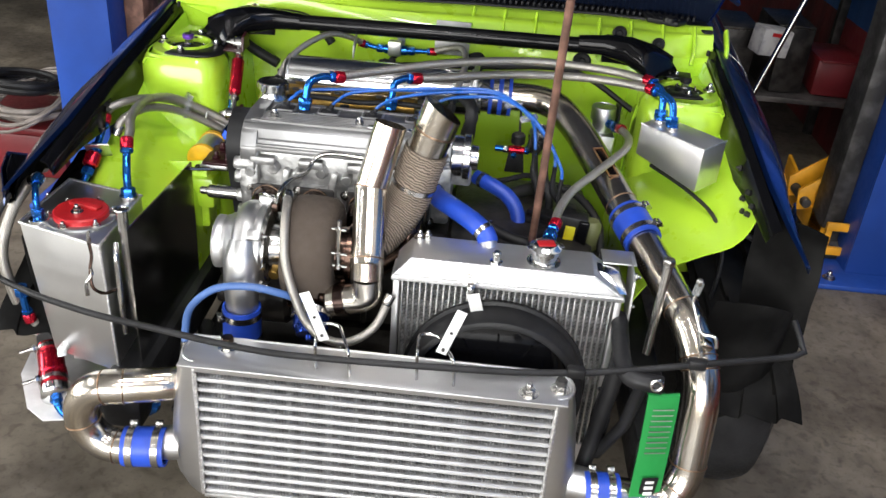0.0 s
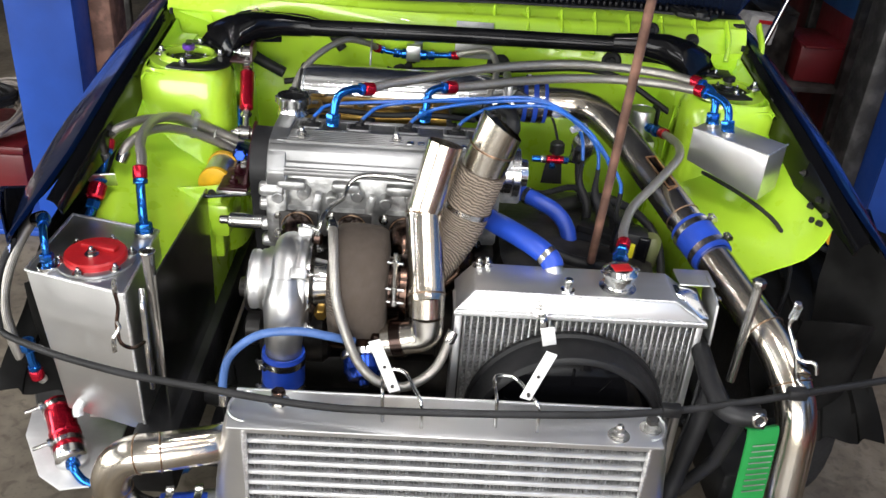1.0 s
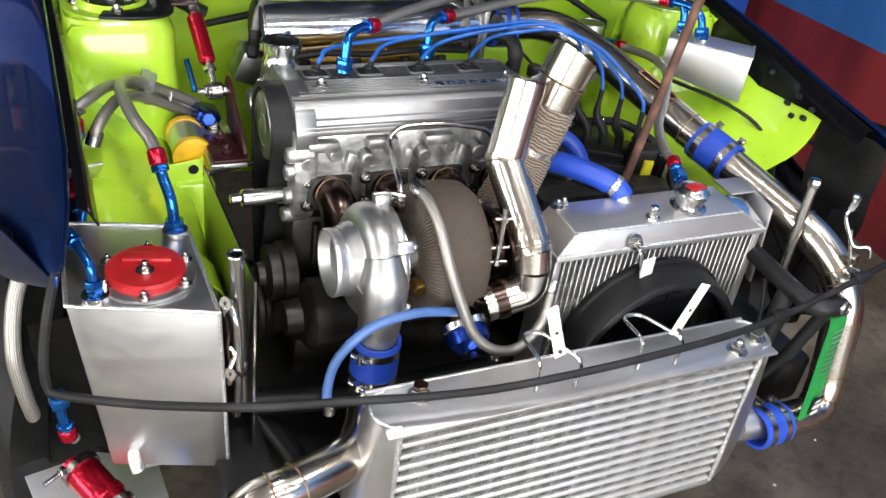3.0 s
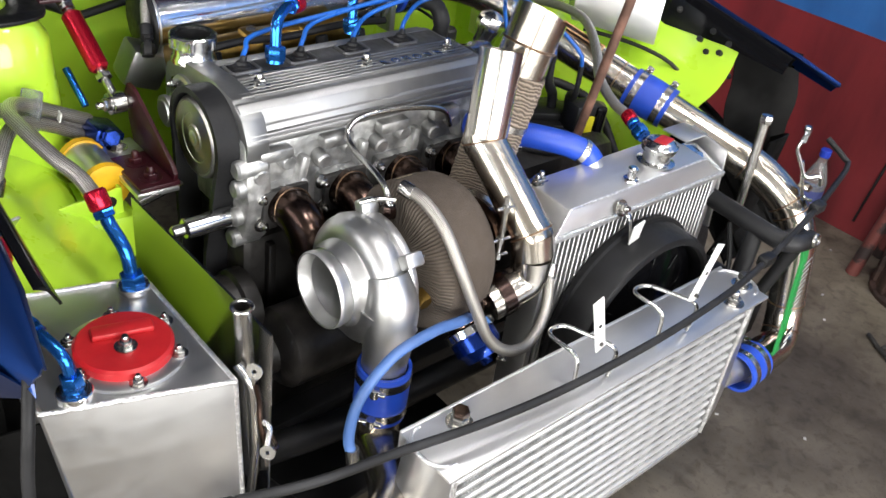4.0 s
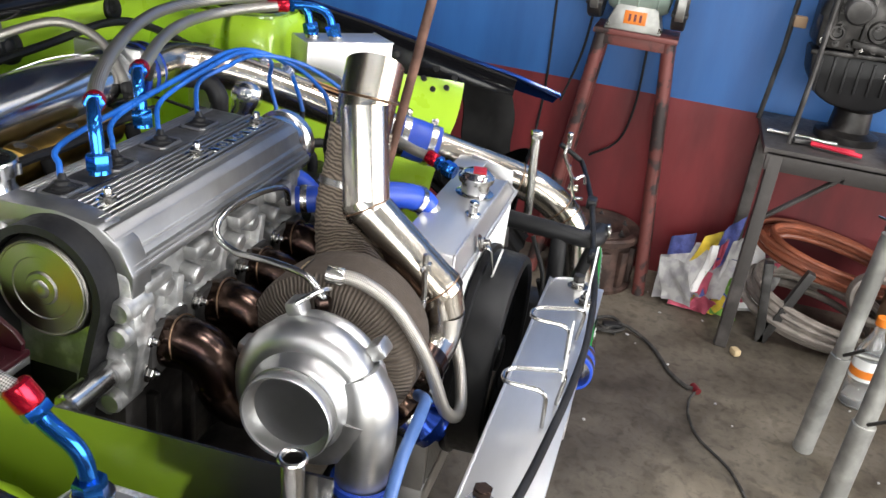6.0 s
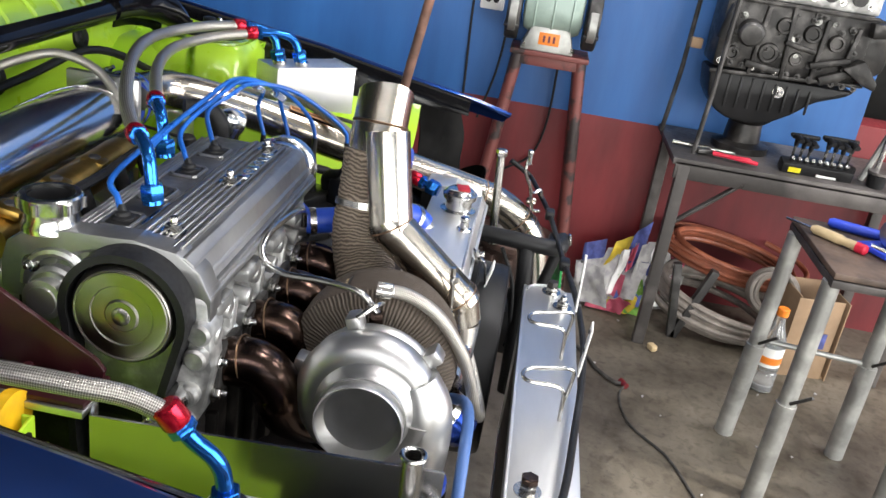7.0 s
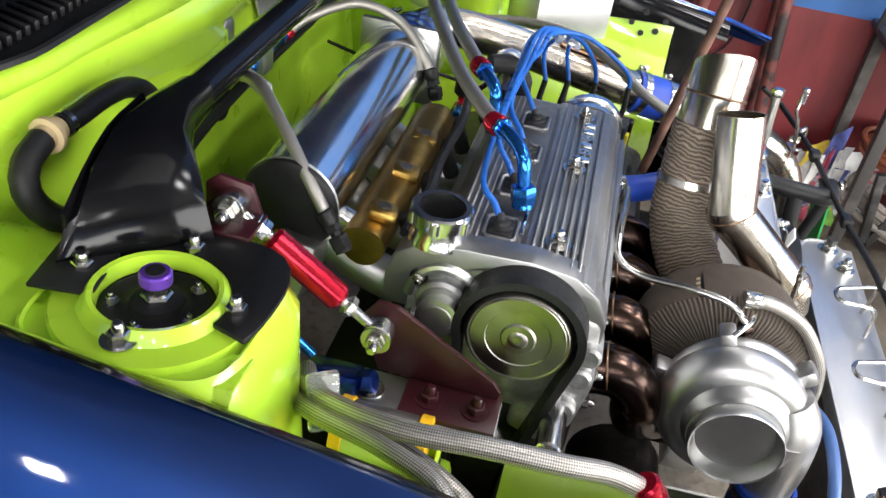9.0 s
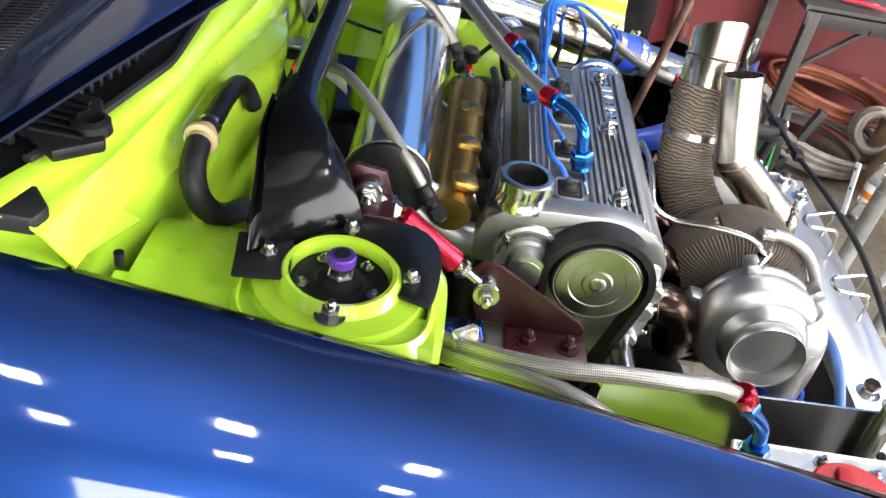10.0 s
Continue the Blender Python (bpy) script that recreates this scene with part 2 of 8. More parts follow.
LIFT_BLUE = material("lift_blue_paint", (0.013, 0.058, 0.30), 0.42, 0.0, 0.2, 3, 0.1, 50)
JACK_YELLOW = material("yellow_jack_paint", (0.72, 0.33, 0.012), 0.45, 0.0, 0.2, 6, 0.15, 60)
RED_STEEL = material("worn_red_stand_paint", (0.15, 0.042, 0.036), 0.55, 0.1, 0.3, 17, 0.3, 60, second=(0.030, 0.020, 0.019), mix_at=(0.42, 0.50))
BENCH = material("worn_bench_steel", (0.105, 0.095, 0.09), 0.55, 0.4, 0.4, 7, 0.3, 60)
GALV = material("galvanised_pipe", (0.40, 0.40, 0.38), 0.48, 0.7, 0.25, 12, 0.3, 90)
WOOD_TOP = material("stained_board", (0.14, 0.095, 0.07), 0.6, 0.0, 0.35, 12, 0.3, 60, second=(0.05, 0.035, 0.028), mix_at=(0.35, 0.65))
CARD = material("cardboard", (0.30, 0.20, 0.12), 0.8, 0.0, 0.12, 9, 0.15, 60)
PAPER = material("newspaper", (0.42, 0.41, 0.40), 0.8, 0.0, 0.2, 30, 0.2, 60, second=(0.30, 0.29, 0.30), mix_at=(0.4, 0.55))
PAPER_RED = material("printed_red_paper", (0.55, 0.10, 0.16), 0.7, 0.0, 0.3, 20)
PAPER_YELLOW = material("printed_yellow_paper", (0.62, 0.45, 0.04), 0.7, 0.0, 0.2, 20)
PAPER_BLUE = material("printed_blue_paper", (0.08, 0.10, 0.32), 0.7, 0.0, 0.4, 20)
PAPER_GREEN = material("printed_green_paper", (0.16, 0.34, 0.05), 0.7, 0.0, 0.4, 20)
COPPER_HOSE = material("orange_air_hose", (0.31, 0.090, 0.045), 0.5, 0.0, 0.25, 14)
GREY_HOSE = material("grey_air_hose", (0.22, 0.19, 0.165), 0.5, 0.0, 0.3, 14)
GRINDER = material("grinder_green_grey", (0.33, 0.42, 0.37), 0.45, 0.1, 0.15, 12, 0.1, 80)
ORANGE = material("orange_plastic", (0.80, 0.22, 0.02), 0.45)
TOOL_RED = material("red_grip", (0.60, 0.02, 0.05), 0.4)
TOOL_BLUE = material("blue_grip", (0.02, 0.06, 0.55), 0.4)
OLIVE = material("olive_plastic", (0.16, 0.17, 0.07), 0.5)
TOOL_YELLOW = material("yellow_label", (0.80, 0.70, 0.02), 0.5)
RED_BOX = material("red_enamel", (0.13, 0.010, 0.013), 0.4, 0.0, 0.2, 5, 0.1, 60)
CLEAR = material("clear_plastic", (0.86, 0.90, 0.92), 0.08)
CLEAR.node_tree.nodes["Principled BSDF"].inputs["Transmission Weight"].default_value = 0.85

# ---- modelling helpers ----


def V(*a):
    return Vector(a)


def finish(name, bm, mat, sharp=38):
    bmesh.ops.recalc_face_normals(bm, faces=bm.faces[:])
    me = bpy.data.meshes.new(name)
    for f in bm.faces:
        f.smooth = True
    bm.to_mesh(me)
    bm.free()
    me.materials.append(mat)
    me.set_sharp_from_angle(angle=radians(sharp))
    return me


def thing(name, base, label, category, group="", kind=""):
    ob = new(name)
    ob.empty_display_size = 0.05
    ob.matrix_world = Matrix.Translation(base)
    return tagged(ob, label, category, group, kind)


def part(name, bm, mat, parent, label="", sharp=38):
    ob = new(name, finish(name, bm, mat, sharp))
    ob.parent = parent
    root = parent
    while root.parent:
        root = root.parent
    if parent is root:
        ob.matrix_parent_inverse = Matrix.Translation(-root.matrix_basis.translation)
    return tagged(ob, label)


def solo(name, bm, mat, label, category, group="", kind="", sharp=38):
    return tagged(new(name, finish(name, bm, mat, sharp)), label, category, group, kind)


def merge(bm, other):
    me = bpy.data.meshes.new("tmp")
    other.to_mesh(me)
    other.free()
    bm.from_mesh(me)
    bpy.data.meshes.remove(me)
    return bm


def box(c, size, rot=(0, 0, 0), bevel=0.0, bm=None, seg=2):
    b = bmesh.new()
    bmesh.ops.create_cube(b, size=1.0)
    bmesh.ops.scale(b, vec=size, verts=b.verts)
    if bevel:
        bmesh.ops.bevel(b, geom=b.edges[:], offset=bevel, segments=seg, profile=0.5, affect="EDGES")
    bmesh.ops.transform(b, matrix=pose(*c, *rot), verts=b.verts)
    return merge(bm, b) if bm else b


def frame_of(d):
    return Vector(d).normalized().to_track_quat("Z", "Y").to_matrix()


def lathe(p0, d, profile, seg=28, bm=None, closed=True):
    """Revolves (distance along d, radius) pairs about the line from p0 along d."""
    b = bm or bmesh.new()
    m = frame_of(d)
    rings = []
    for h, r in profile:
        ring = []
        for i in range(seg):
            a = 2 * math.pi * i / seg
            ring.append(b.verts.new(Vector(p0) + m @ Vector((r * math.cos(a), r * math.sin(a), h))))
        rings.append(ring)
    for a, c in zip(rings, rings[1:]):
        for i in range(seg):
            b.faces.new((a[i], a[(i + 1) % seg], c[(i + 1) % seg], c[i]))
    if closed:
        b.faces.new(rings[0])
        b.faces.new(rings[-1])
    return b


def cyl(p0, p1, r, r2=None, seg=20, bm=None, chamfer=0.0):
    p0, p1 = Vector(p0), Vector(p1)
    h, r2 = (p1 - p0).length, r if r2 is None else r2
    c = min(chamfer, h * 0.3)
    prof = [(0, r - c), (c, r), (h - c, r2), (h, r2 - c)] if c else [(0, r), (h, r2)]
    return lathe(p0, p1 - p0, prof, seg, bm)


def hexnut(p, d, r, h, bm=None):
    return lathe(p, d, [(0, r * 0.92), (h * 0.12, r), (h * 0.88, r), (h, r * 0.86)], 6, bm)


def bolt(p, d, r=0.007, bm=None, washer=True):
    b = bm or bmesh.new()
    p, d = Vector(p), Vector(d).normalized()
    if washer:
        lathe(p, d, [(0, r * 1.6), (0.0015, r * 1.6)], 18, b)
    hexnut(p + d * 0.0015, d, r, r * 0.9, b)
    lathe(p + d * (0.0015 + r * 0.9), d, [(0, r * 0.55), (r * 0.7, r * 0.55), (r * 0.9, r * 0.4)], 12, b)
    return b


def spline(pts, step=0.008, smooth=True):
    """Points of a Catmull-Rom curve through pts, about step apart."""
    pts = [Vector(p) for p in pts]
    if not smooth:
        out = [pts[0]]
        for a, c in zip(pts, pts[1:]):
            n = max(1, int((c - a).length / (step * 3)))
            out += [a.lerp(c, k / n) for k in range(1, n + 1)]
        return out
    e = [pts[0] * 2 - pts[1]] + pts + [pts[-1] * 2 - pts[-2]]
    out = []
    for i in range(1, len(e) - 2):
        n = max(2, int((e[i + 1] - e[i]).length / step))
        for k in range(n):
            t = k / n
            a, b, c, d = e[i - 1], e[i], e[i + 1], e[i + 2]
            out.append(0.5 * (2 * b + (c - a) * t + (2 * a - 5 * b + 4 * c - d) * t * t + (3 * b - a - 3 * c + d) * t ** 3))
    out.append(pts[-1])
    return out


def rounded_path(pts, radius, n=7):
    """A polyline whose corners are rounded with bends of about that radius."""
    pts = [Vector(p) for p in pts]
    out = [pts[0]]
    for a, b, c in zip(pts, pts[1:], pts[2:]):
        u, w = (a - b), (c - b)
        k = min(radius, u.length * 0.49, w.length * 0.49)
        s, f = b + u.normalized() * k, b + w.normalized() * k
        for i in range(n + 1):
            t = i / n
            out.append((1 - t) ** 2 * s + 2 * t * (1 - t) * b + t * t * f)
    out.append(pts[-1])
    return out


def sweep(path, r, seg=14, bm=None, wall=0.0, flat=1.0, ripple=None):
    """A tube along a path with UVs; wall > 0 makes it hollow with that wall at its open ends; r may be a function of the length."""
    b = bm or bmesh.new()
    uv = b.loops.layers.uv.verify()
    path = [Vector(p) for p in path]
    n = len(path)
    tang = [(path[min(i + 1, n - 1)] - path[max(i - 1, 0)]).normalized() for i in range(n)]
    up = Vector((0, 0, 1)) if abs(tang[0].z) < 0.9 else Vector((1, 0, 0))
    side = tang[0].cross(up).normalized()
    length, rings, lens = 0.0, [], []
    for i, p in enumerate(path):
        if i:
            length += (p - path[i - 1]).length
        side = (side - tang[i] * side.dot(tang[i])).normalized()
        nor = side.cross(tang[i]).normalized()
        rr = r(length) if callable(r) else r
        ring = []
        for k in range(seg):
            a = 2 * math.pi * k / seg
            q = rr * (1 + (ripple(length, a) if ripple else 0))
            ring.append(b.verts.new(p + side * (q * math.cos(a)) + nor * (q * flat * math.sin(a))))
        rings.append(ring)
        lens.append(length)
    for i in range(n - 1):
        for k in range(seg):
            f = b.faces.new((rings[i][k], rings[i][(k + 1) % seg], rings[i + 1][(k + 1) % seg], rings[i + 1][k]))
            for lp, (u, v) in zip(f.loops, ((lens[i], k / seg), (lens[i], (k + 1) / seg), (lens[i + 1], (k + 1) / seg), (lens[i + 1], k / seg))):
                lp[uv].uv = (u, v)
    for ring, p, t in ((rings[0], path[0], tang[0]), (rings[-1], path[-1], -tang[-1])):
        if wall:
            inner = [b.verts.new(p + (v.co - p) * (1 - wall / (v.co - p).length)) for v in ring]
            deep = [b.verts.new(v.co + t * 0.04) for v in inner]
            for k in range(seg):
                j = (k + 1) % seg
                b.faces.new((ring[k], ring[j], inner[j], inner[k]))
                b.faces.new((inner[k], inner[j], deep[j], deep[k]))
            b.faces.new(deep)
        else:
            b.faces.new(ring)
    return b


def ring(c, d, R, r, seg=32, sec=8, bm=None):
    """A torus round the axis d."""
    m = frame_of(d)
    prof = [Vector(c) + m @ Vector((R * math.cos(2 * math.pi * i / seg), R * math.sin(2 * math.pi * i / seg), 0)) for i in range(seg)]
    b = bm or bmesh.new()
    rings = []
    ax = m @ Vector((0, 0, 1))
    for p in prof:
        out = (p - Vector(c)).normalized()
        rings.append([b.verts.new(p + out * (r * math.cos(2 * math.pi * k / sec)) + ax * (r * math.sin(2 * math.pi * k / sec))) for k in range(sec)])
    for i in range(seg):
        for k in range(sec):
            a, c2 = rings[i], rings[(i + 1) % seg]
            b.faces.new((a[k], a[(k + 1) % sec], c2[(k + 1) % sec], c2[k]))
    return b


def band(c, d, R, width, thick, seg=32, bm=None):
    """A flat strap round a tube: outer radius R + thick."""
    c, d = Vector(c), Vector(d).normalized()
    return lathe(c - d * width / 2, d, [(0, R), (0, R + thick), (width, R + thick), (width, R), (0, R)], seg, bm, closed=False)


def prism(outline, axis, lo, hi, bevel=0.0, bm=None):
    """Extrudes a closed outline from lo to hi along axis x, y or z; outline holds the other two coordinates in order."""
    b = bmesh.new()

    def put(u, w, h):
        return {"x": (h, u, w), "y": (u, h, w), "z": (u, w, h)}[axis]

    bot = [b.verts.new(put(u, w, lo)) for u, w in outline]
    top = [b.verts.new(put(u, w, hi)) for u, w in outline]
    b.faces.new(bot)
    b.faces.new(top)
    for i in range(len(outline)):
        j = (i + 1) % len(outline)
        b.faces.new((bot[i], bot[j], top[j], top[i]))
    bmesh.ops.recalc_face_normals(b, faces=b.faces[:])
    if bevel:
        bmesh.ops.bevel(b, geom=b.edges[:], offset=bevel, segments=2, profile=0.5, affect="EDGES")
    return merge(bm, b) if bm else b


def solid(bottom, top, bevel=0.0, bm=None):
    """A hexahedron-like solid between two rings of corners."""
    b = bmesh.new()
    lo = [b.verts.new(p) for p in bottom]
    hi = [b.verts.new(p) for p in top]
    b.faces.new(lo)
    b.faces.new(hi)
    for i in range(len(lo)):
        j = (i + 1) % len(lo)
        b.faces.new((lo[i], lo[j], hi[j], hi[i]))
    bmesh.ops.recalc_face_normals(b, faces=b.faces[:])
    if bevel:
        bmesh.ops.bevel(b, geom=b.edges[:], offset=bevel, segments=2, profile=0.5, affect="EDGES")
    return merge(bm, b) if bm else b


def loft(rows, thick=0.003, smooth=True):
    """A sheet through rows of points, given a thickness along its normals."""
    b = bmesh.new()
    if smooth:
        rows = [spline(r, 0.02) if len(r) > 2 else r for r in rows]
        m = min(len(r) for r in rows)
        rows = [[r[round(i * (len(r) - 1) / (m - 1))] for i in range(m)] for r in rows]
    vs = [[b.verts.new(p) for p in r] for r in rows]
    for a, c in zip(vs, vs[1:]):
        for i in range(len(a) - 1):
            b.faces.new((a[i], a[i + 1], c[i + 1], c[i]))
    bmesh.ops.recalc_face_normals(b, faces=b.faces[:])
    b.normal_update()
    if thick:
        bmesh.ops.solidify(b, geom=b.faces[:] , thickness=thick)
    return b


def net(f, nu, nv, thick=0.003):
    """A sheet from a function of (u, v) in 0..1."""
    return loft([[f(i / nu, j / nv) for j in range(nv + 1)] for i in range(nu + 1)], thick, smooth=False)

# ---- the workshop ----


def slab(name, lo, hi, mat, label, category, kind="structure"):
    c = [(a + b) / 2 for a, b in zip(lo, hi)]
    return solo(name, box(c, [b - a for a, b in zip(lo, hi)]), mat, label, category, kind=kind)


slab("floor", (-7.0, -12.0, -0.15), (6.0, 9.0, 0.0), CONCRETE, "worn grey concrete workshop floor with dark oil stains", "floor")

WX = 1.64   # inner face of the side wall
BAND = 0.585  # height at which red paint meets blue
slab("wall_east_lower", (WX, -4.5, 0), (WX + 0.15, 7.0, BAND), RED_WALL, "dark red painted lower part of the masonry wall", "wall")
slab("wall_east_upper", (WX, 0.19, BAND), (WX + 0.15, 7.0, 2.2), BLUE_WALL, "blue painted upper part of the masonry wall", "wall")
# wall top is out of view; its pale colour is added to whiten plenum reflections
slab("wall_east_top", (WX, 0.19, 2.2), (WX + 0.15, 7.0, 3.7), PALE_WALL, "unseen top of the side wall, made pale to brighten reflections", "wall")
slab("wall_east_sill", (WX, -4.5, BAND), (WX + 0.15, 0.19, 0.70), RED_WALL, "dark red painted sill below a wall opening", "wall")
slab("wall_east_pier", (WX, -4.5, 0.70), (WX + 0.15, -1.4, 3.7), BLUE_WALL, "blue painted wall pier beside the opening", "wall")
slab("wall_east_lintel", (WX, -1.4, 2.2), (WX + 0.15, 0.19, 3.7), BLUE_WALL, "blue painted wall over the opening", "wall")
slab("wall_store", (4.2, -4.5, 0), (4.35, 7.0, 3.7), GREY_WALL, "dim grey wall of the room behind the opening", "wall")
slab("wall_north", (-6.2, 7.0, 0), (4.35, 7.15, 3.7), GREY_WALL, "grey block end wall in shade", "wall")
slab("wall_west_sill", (-6.2, -4.5, 0), (-6.05, 7.0, 0.6), GREY_WALL, "low grey wall along the open side", "wall")
slab("wall_west_left", (-6.2, -4.5, 0.6), (-6.05, -4.2, 3.2), GREY_WALL, "grey wall beside the side opening", "wall")
slab("wall_west_right", (-6.2, 3.0, 0.6), (-6.05, 7.0, 3.2), GREY_WALL, "grey wall beside the side opening", "wall")
slab("wall_west_over", (-6.2, -4.5, 3.2), (-6.05, 7.0, 3.7), GREY_WALL, "grey wall over the side opening", "wall")
slab("wall_south_left", (-6.2, -4.65, 0), (-3.9, -4.5, 3.7), GREY_WALL, "grey wall beside the gateway", "wall")
slab("wall_south_right", (1.5, -4.65, 0), (4.35, -4.5, 3.7), GREY_WALL, "grey wall beside the gateway", "wall")
slab("wall_south_over", (-3.9, -4.65, 3.3), (1.5, -4.5, 3.7), GREY_WALL, "grey wall over the gateway", "wall")

# roof with its small roof lights
bm = bmesh.new()
west = -6.2
for cx in (-5.0, -3.9, -0.4, 1.0):
    holes = [(ry - size * .46, ry + size * .46) for rx, ry, size, watts in ROOF_LIGHTS if rx == cx]
    half = [size * .53 for rx, ry, size, watts in ROOF_LIGHTS if rx == cx][0]
    box(((west + cx - half) / 2, 1.25, 3.75), (cx - half - west, 11.8, 0.1), bm=bm)
    south = -4.65
    for h0, h1 in holes + [(7.15, 7.15)]:
        box((cx, (south + h0) / 2, 3.75), (2 * half, h0 - south, 0.1), bm=bm)
        south = h1
    west = cx + half
box(((west + 4.35) / 2, 1.25, 3.75), (4.35 - west, 11.8, 0.1), bm=bm)
solo("ceiling", bm, ROOF, "grey sheet roof with small open roof lights", "ceiling", kind="structure")


# ---- two-post lift ----
def lift_post(x, y, face):
    t = thing("lift_post", (x, y, 0), "blue painted steel post of a two-post car lift", "car lift", "posts of the car lift")
    w, d, k = 0.20, 0.26, 0.012
    for sy in (-1, 1):
        part("face_plate", box((x, y + sy * (d / 2 - k / 2), 1.61), (w, k, 3.18), bevel=0.003), LIFT_BLUE, t)
    for sx in (-1, 1):
        part("side_plate", box((x + sx * (w / 2 - k / 2), y, 1.61), (k, d - 2 * k, 3.18), bevel=0.003), LIFT_BLUE, t)
    part("base_plate", box((x, y, 0.01), (0.44, 0.46, 0.02), bevel=0.004), LIFT_BLUE, t)
    for sx in (-1, 1):
        for sy in (-1, 1):
            part("anchor_bolt", bolt((x + sx * 0.17, y + sy * 0.18, 0.02), (0, 0, 1), 0.014), STEEL, t)
    part("carriage", box((x + face * 0.135, y + .06, 0.75), (0.07, 0.14, 1.5), bevel=0.01), RUST if face > 0 else DARK_STEEL, t, "worn sliding carriage")
    return t


lift_post(-1.335, 2.86, 1)
lift_post(1.42, 2.86, -1)


# ---- yellow jack, red box and the dim clutter behind the car ----
def floor_jack(x, y):
    t = thing("floor_jack", (x, y, 0), "yellow painted steel hydraulic jack standing by the lift post", "jack")
    for dx in (-.11, .09):
        part("rail", prism([(y - .30, .05), (y + .26, .05), (y + .26, .20), (y - .05, .15), (y - .30, .12)], "x", x + dx, x + dx + .014, .003), JACK_YELLOW, t)
    for z, h in ((.06, .03), (.155, .03)):
        part("cross_plate", box((x - .01, y - .29, z), (.21, .016, h), bevel=.003), JACK_YELLOW, t)
    for dx in (-.10, -.01, .08):
        part("web", box((x + dx, y - .285, .105), (.022, .014, .075), bevel=.002), JACK_YELLOW, t)
    arm = [(x - .16, .12), (x - .05, .14), (x + .08, .30), (x + .15, .41), (x + .15, .48), (x + .10, .46), (x - .04, .30), (x - .17, .20)]
    for dy in (-.10, .02):
        part("lift_arm", prism(arm, "y", y + dy, y + dy + .014, .003), JACK_YELLOW, t)
    part("cylinder", cyl((x - .02, y - .03, .16), (x + .10, y - .03, .36), .026, chamfer=.004), DARK_STEEL, t, "dark hydraulic cylinder")
    part("saddle", cyl((x + .13, y - .04, .46), (x + .13, y - .04, .49), .05, chamfer=.006), DARK_STEEL, t)
    part("pivot", cyl((x - .14, y - .13, .16), (x - .14, y + .05, .16), .018, chamfer=.003), DARK_STEEL, t)
    for dy in (-.24, .20):
        part("wheel", cyl((x - .12, y + dy, .04), (x + .12, y + dy, .04), .04, chamfer=.006), DARK_STEEL, t)
    return t


floor_jack(1.36, 3.10)


def red_tool_box(x, y):
    t = thing("tool_box", (x, y, 0), "low dark red enamelled steel tool box", "tool box")
    part("body", box((x, y, .085), (.42, .34, .17), bevel=.012), RED_BOX, t)
    part("lid", box((x, y, .185), (.43, .35, .03), bevel=.008), RED_BOX, t)
    return t


red_tool_box(-1.74, 3.05)


def coil(name, c, R, r, turns, mat, label, tilt=(0, 0, 0), seed=1, flat=0.25, oval=1.0):
    """Loose loops of hose whose radius and middle drift from turn to turn."""
    rnd = random.Random(seed)
    drift = [(rnd.uniform(-.16, .16), rnd.uniform(-.18, .18) * R, rnd.uniform(-.18, .18) * R, rnd.uniform(-.8, .8) * r) for _ in range(turns + 2)]
    pts = []
    for k in range(turns * 14):
        f = k / 14
        i, q = int(f), f - int(f)
        d = [(1 - q) * u + q * w for u, w in zip(drift[i], drift[i + 1])]
        a = 2 * math.pi * f
        rr = R * (1 + d[0])
        p = V(rr * math.cos(a) + d[1], oval * rr * math.sin(a) + d[2], r * 3 * f * flat + d[3])
        pts.append(Vector(c) + Euler([radians(w) for w in tilt]).to_matrix() @ p)
    return solo(name, sweep(spline(pts, .025), r, 8), mat, label, "hose")


coil("hose_coil", (-1.70, 3.02, .235), .15, .010, 6, GREY_HOSE, "loose coil of grey hose lying on a red tool box", (6, 4, 0), seed=4)
coil("cable_coil", (-1.68, 2.96, .27), .14, .006, 4, GREY_HOSE, "loose coil of grey cable lying on a tool box", (14, -10, 0), seed=24, oval=1.4)
coil("cable_coil", (-1.72, 3.0, .30), .12, .012, 6, RUBBER, "loose coil of black cable lying on a tool box", (-8, 5, 0), seed=14)


def shelf_rack(x, y, w, label, seed):
    rnd = random.Random(seed)
    t = thing("storage_rack", (x, y, 0), label, "rack")
    for sx in (0, w):
        for sy in (0, .45):
            part("upright", box((x + sx, y + sy, 1.0), (.04, .04, 2.0), bevel=.004), DARK_STEEL, t)
    for z in (.3, .85, 1.4, 1.95):
        part("shelf", box((x + w / 2, y + .225, z), (w, .47, .025), bevel=.004), BENCH, t)
    k = 0
    for z in (.315, .865, 1.415):
        px = x + .1
        while px < x + w - .15:
            s = rnd.uniform(.12, .26)
            h = rnd.uniform(.12, .36)
            m = rnd.choice((DARK_STEEL, RED_BOX, GREASY, DARK_RUST, GREASY, RED_BOX, GREASY))
            b = thing("parts_box", (px, y + .2, z), "dusty box of spare parts stored on a dim shelf", "box", "boxes on the rack")
            part("body", box((px + s / 2, y + .2, z + h / 2), (s, .3, h), (0, 0, rnd.uniform(-8, 8)), .01), m, b)
            part("lid", box((px + s / 2, y + .2, z + h), (s + .012, .312, .012), (0, 0, 0), .003), m, b)
            px += s + rnd.uniform(.03, .12)
            k += 1
    return t


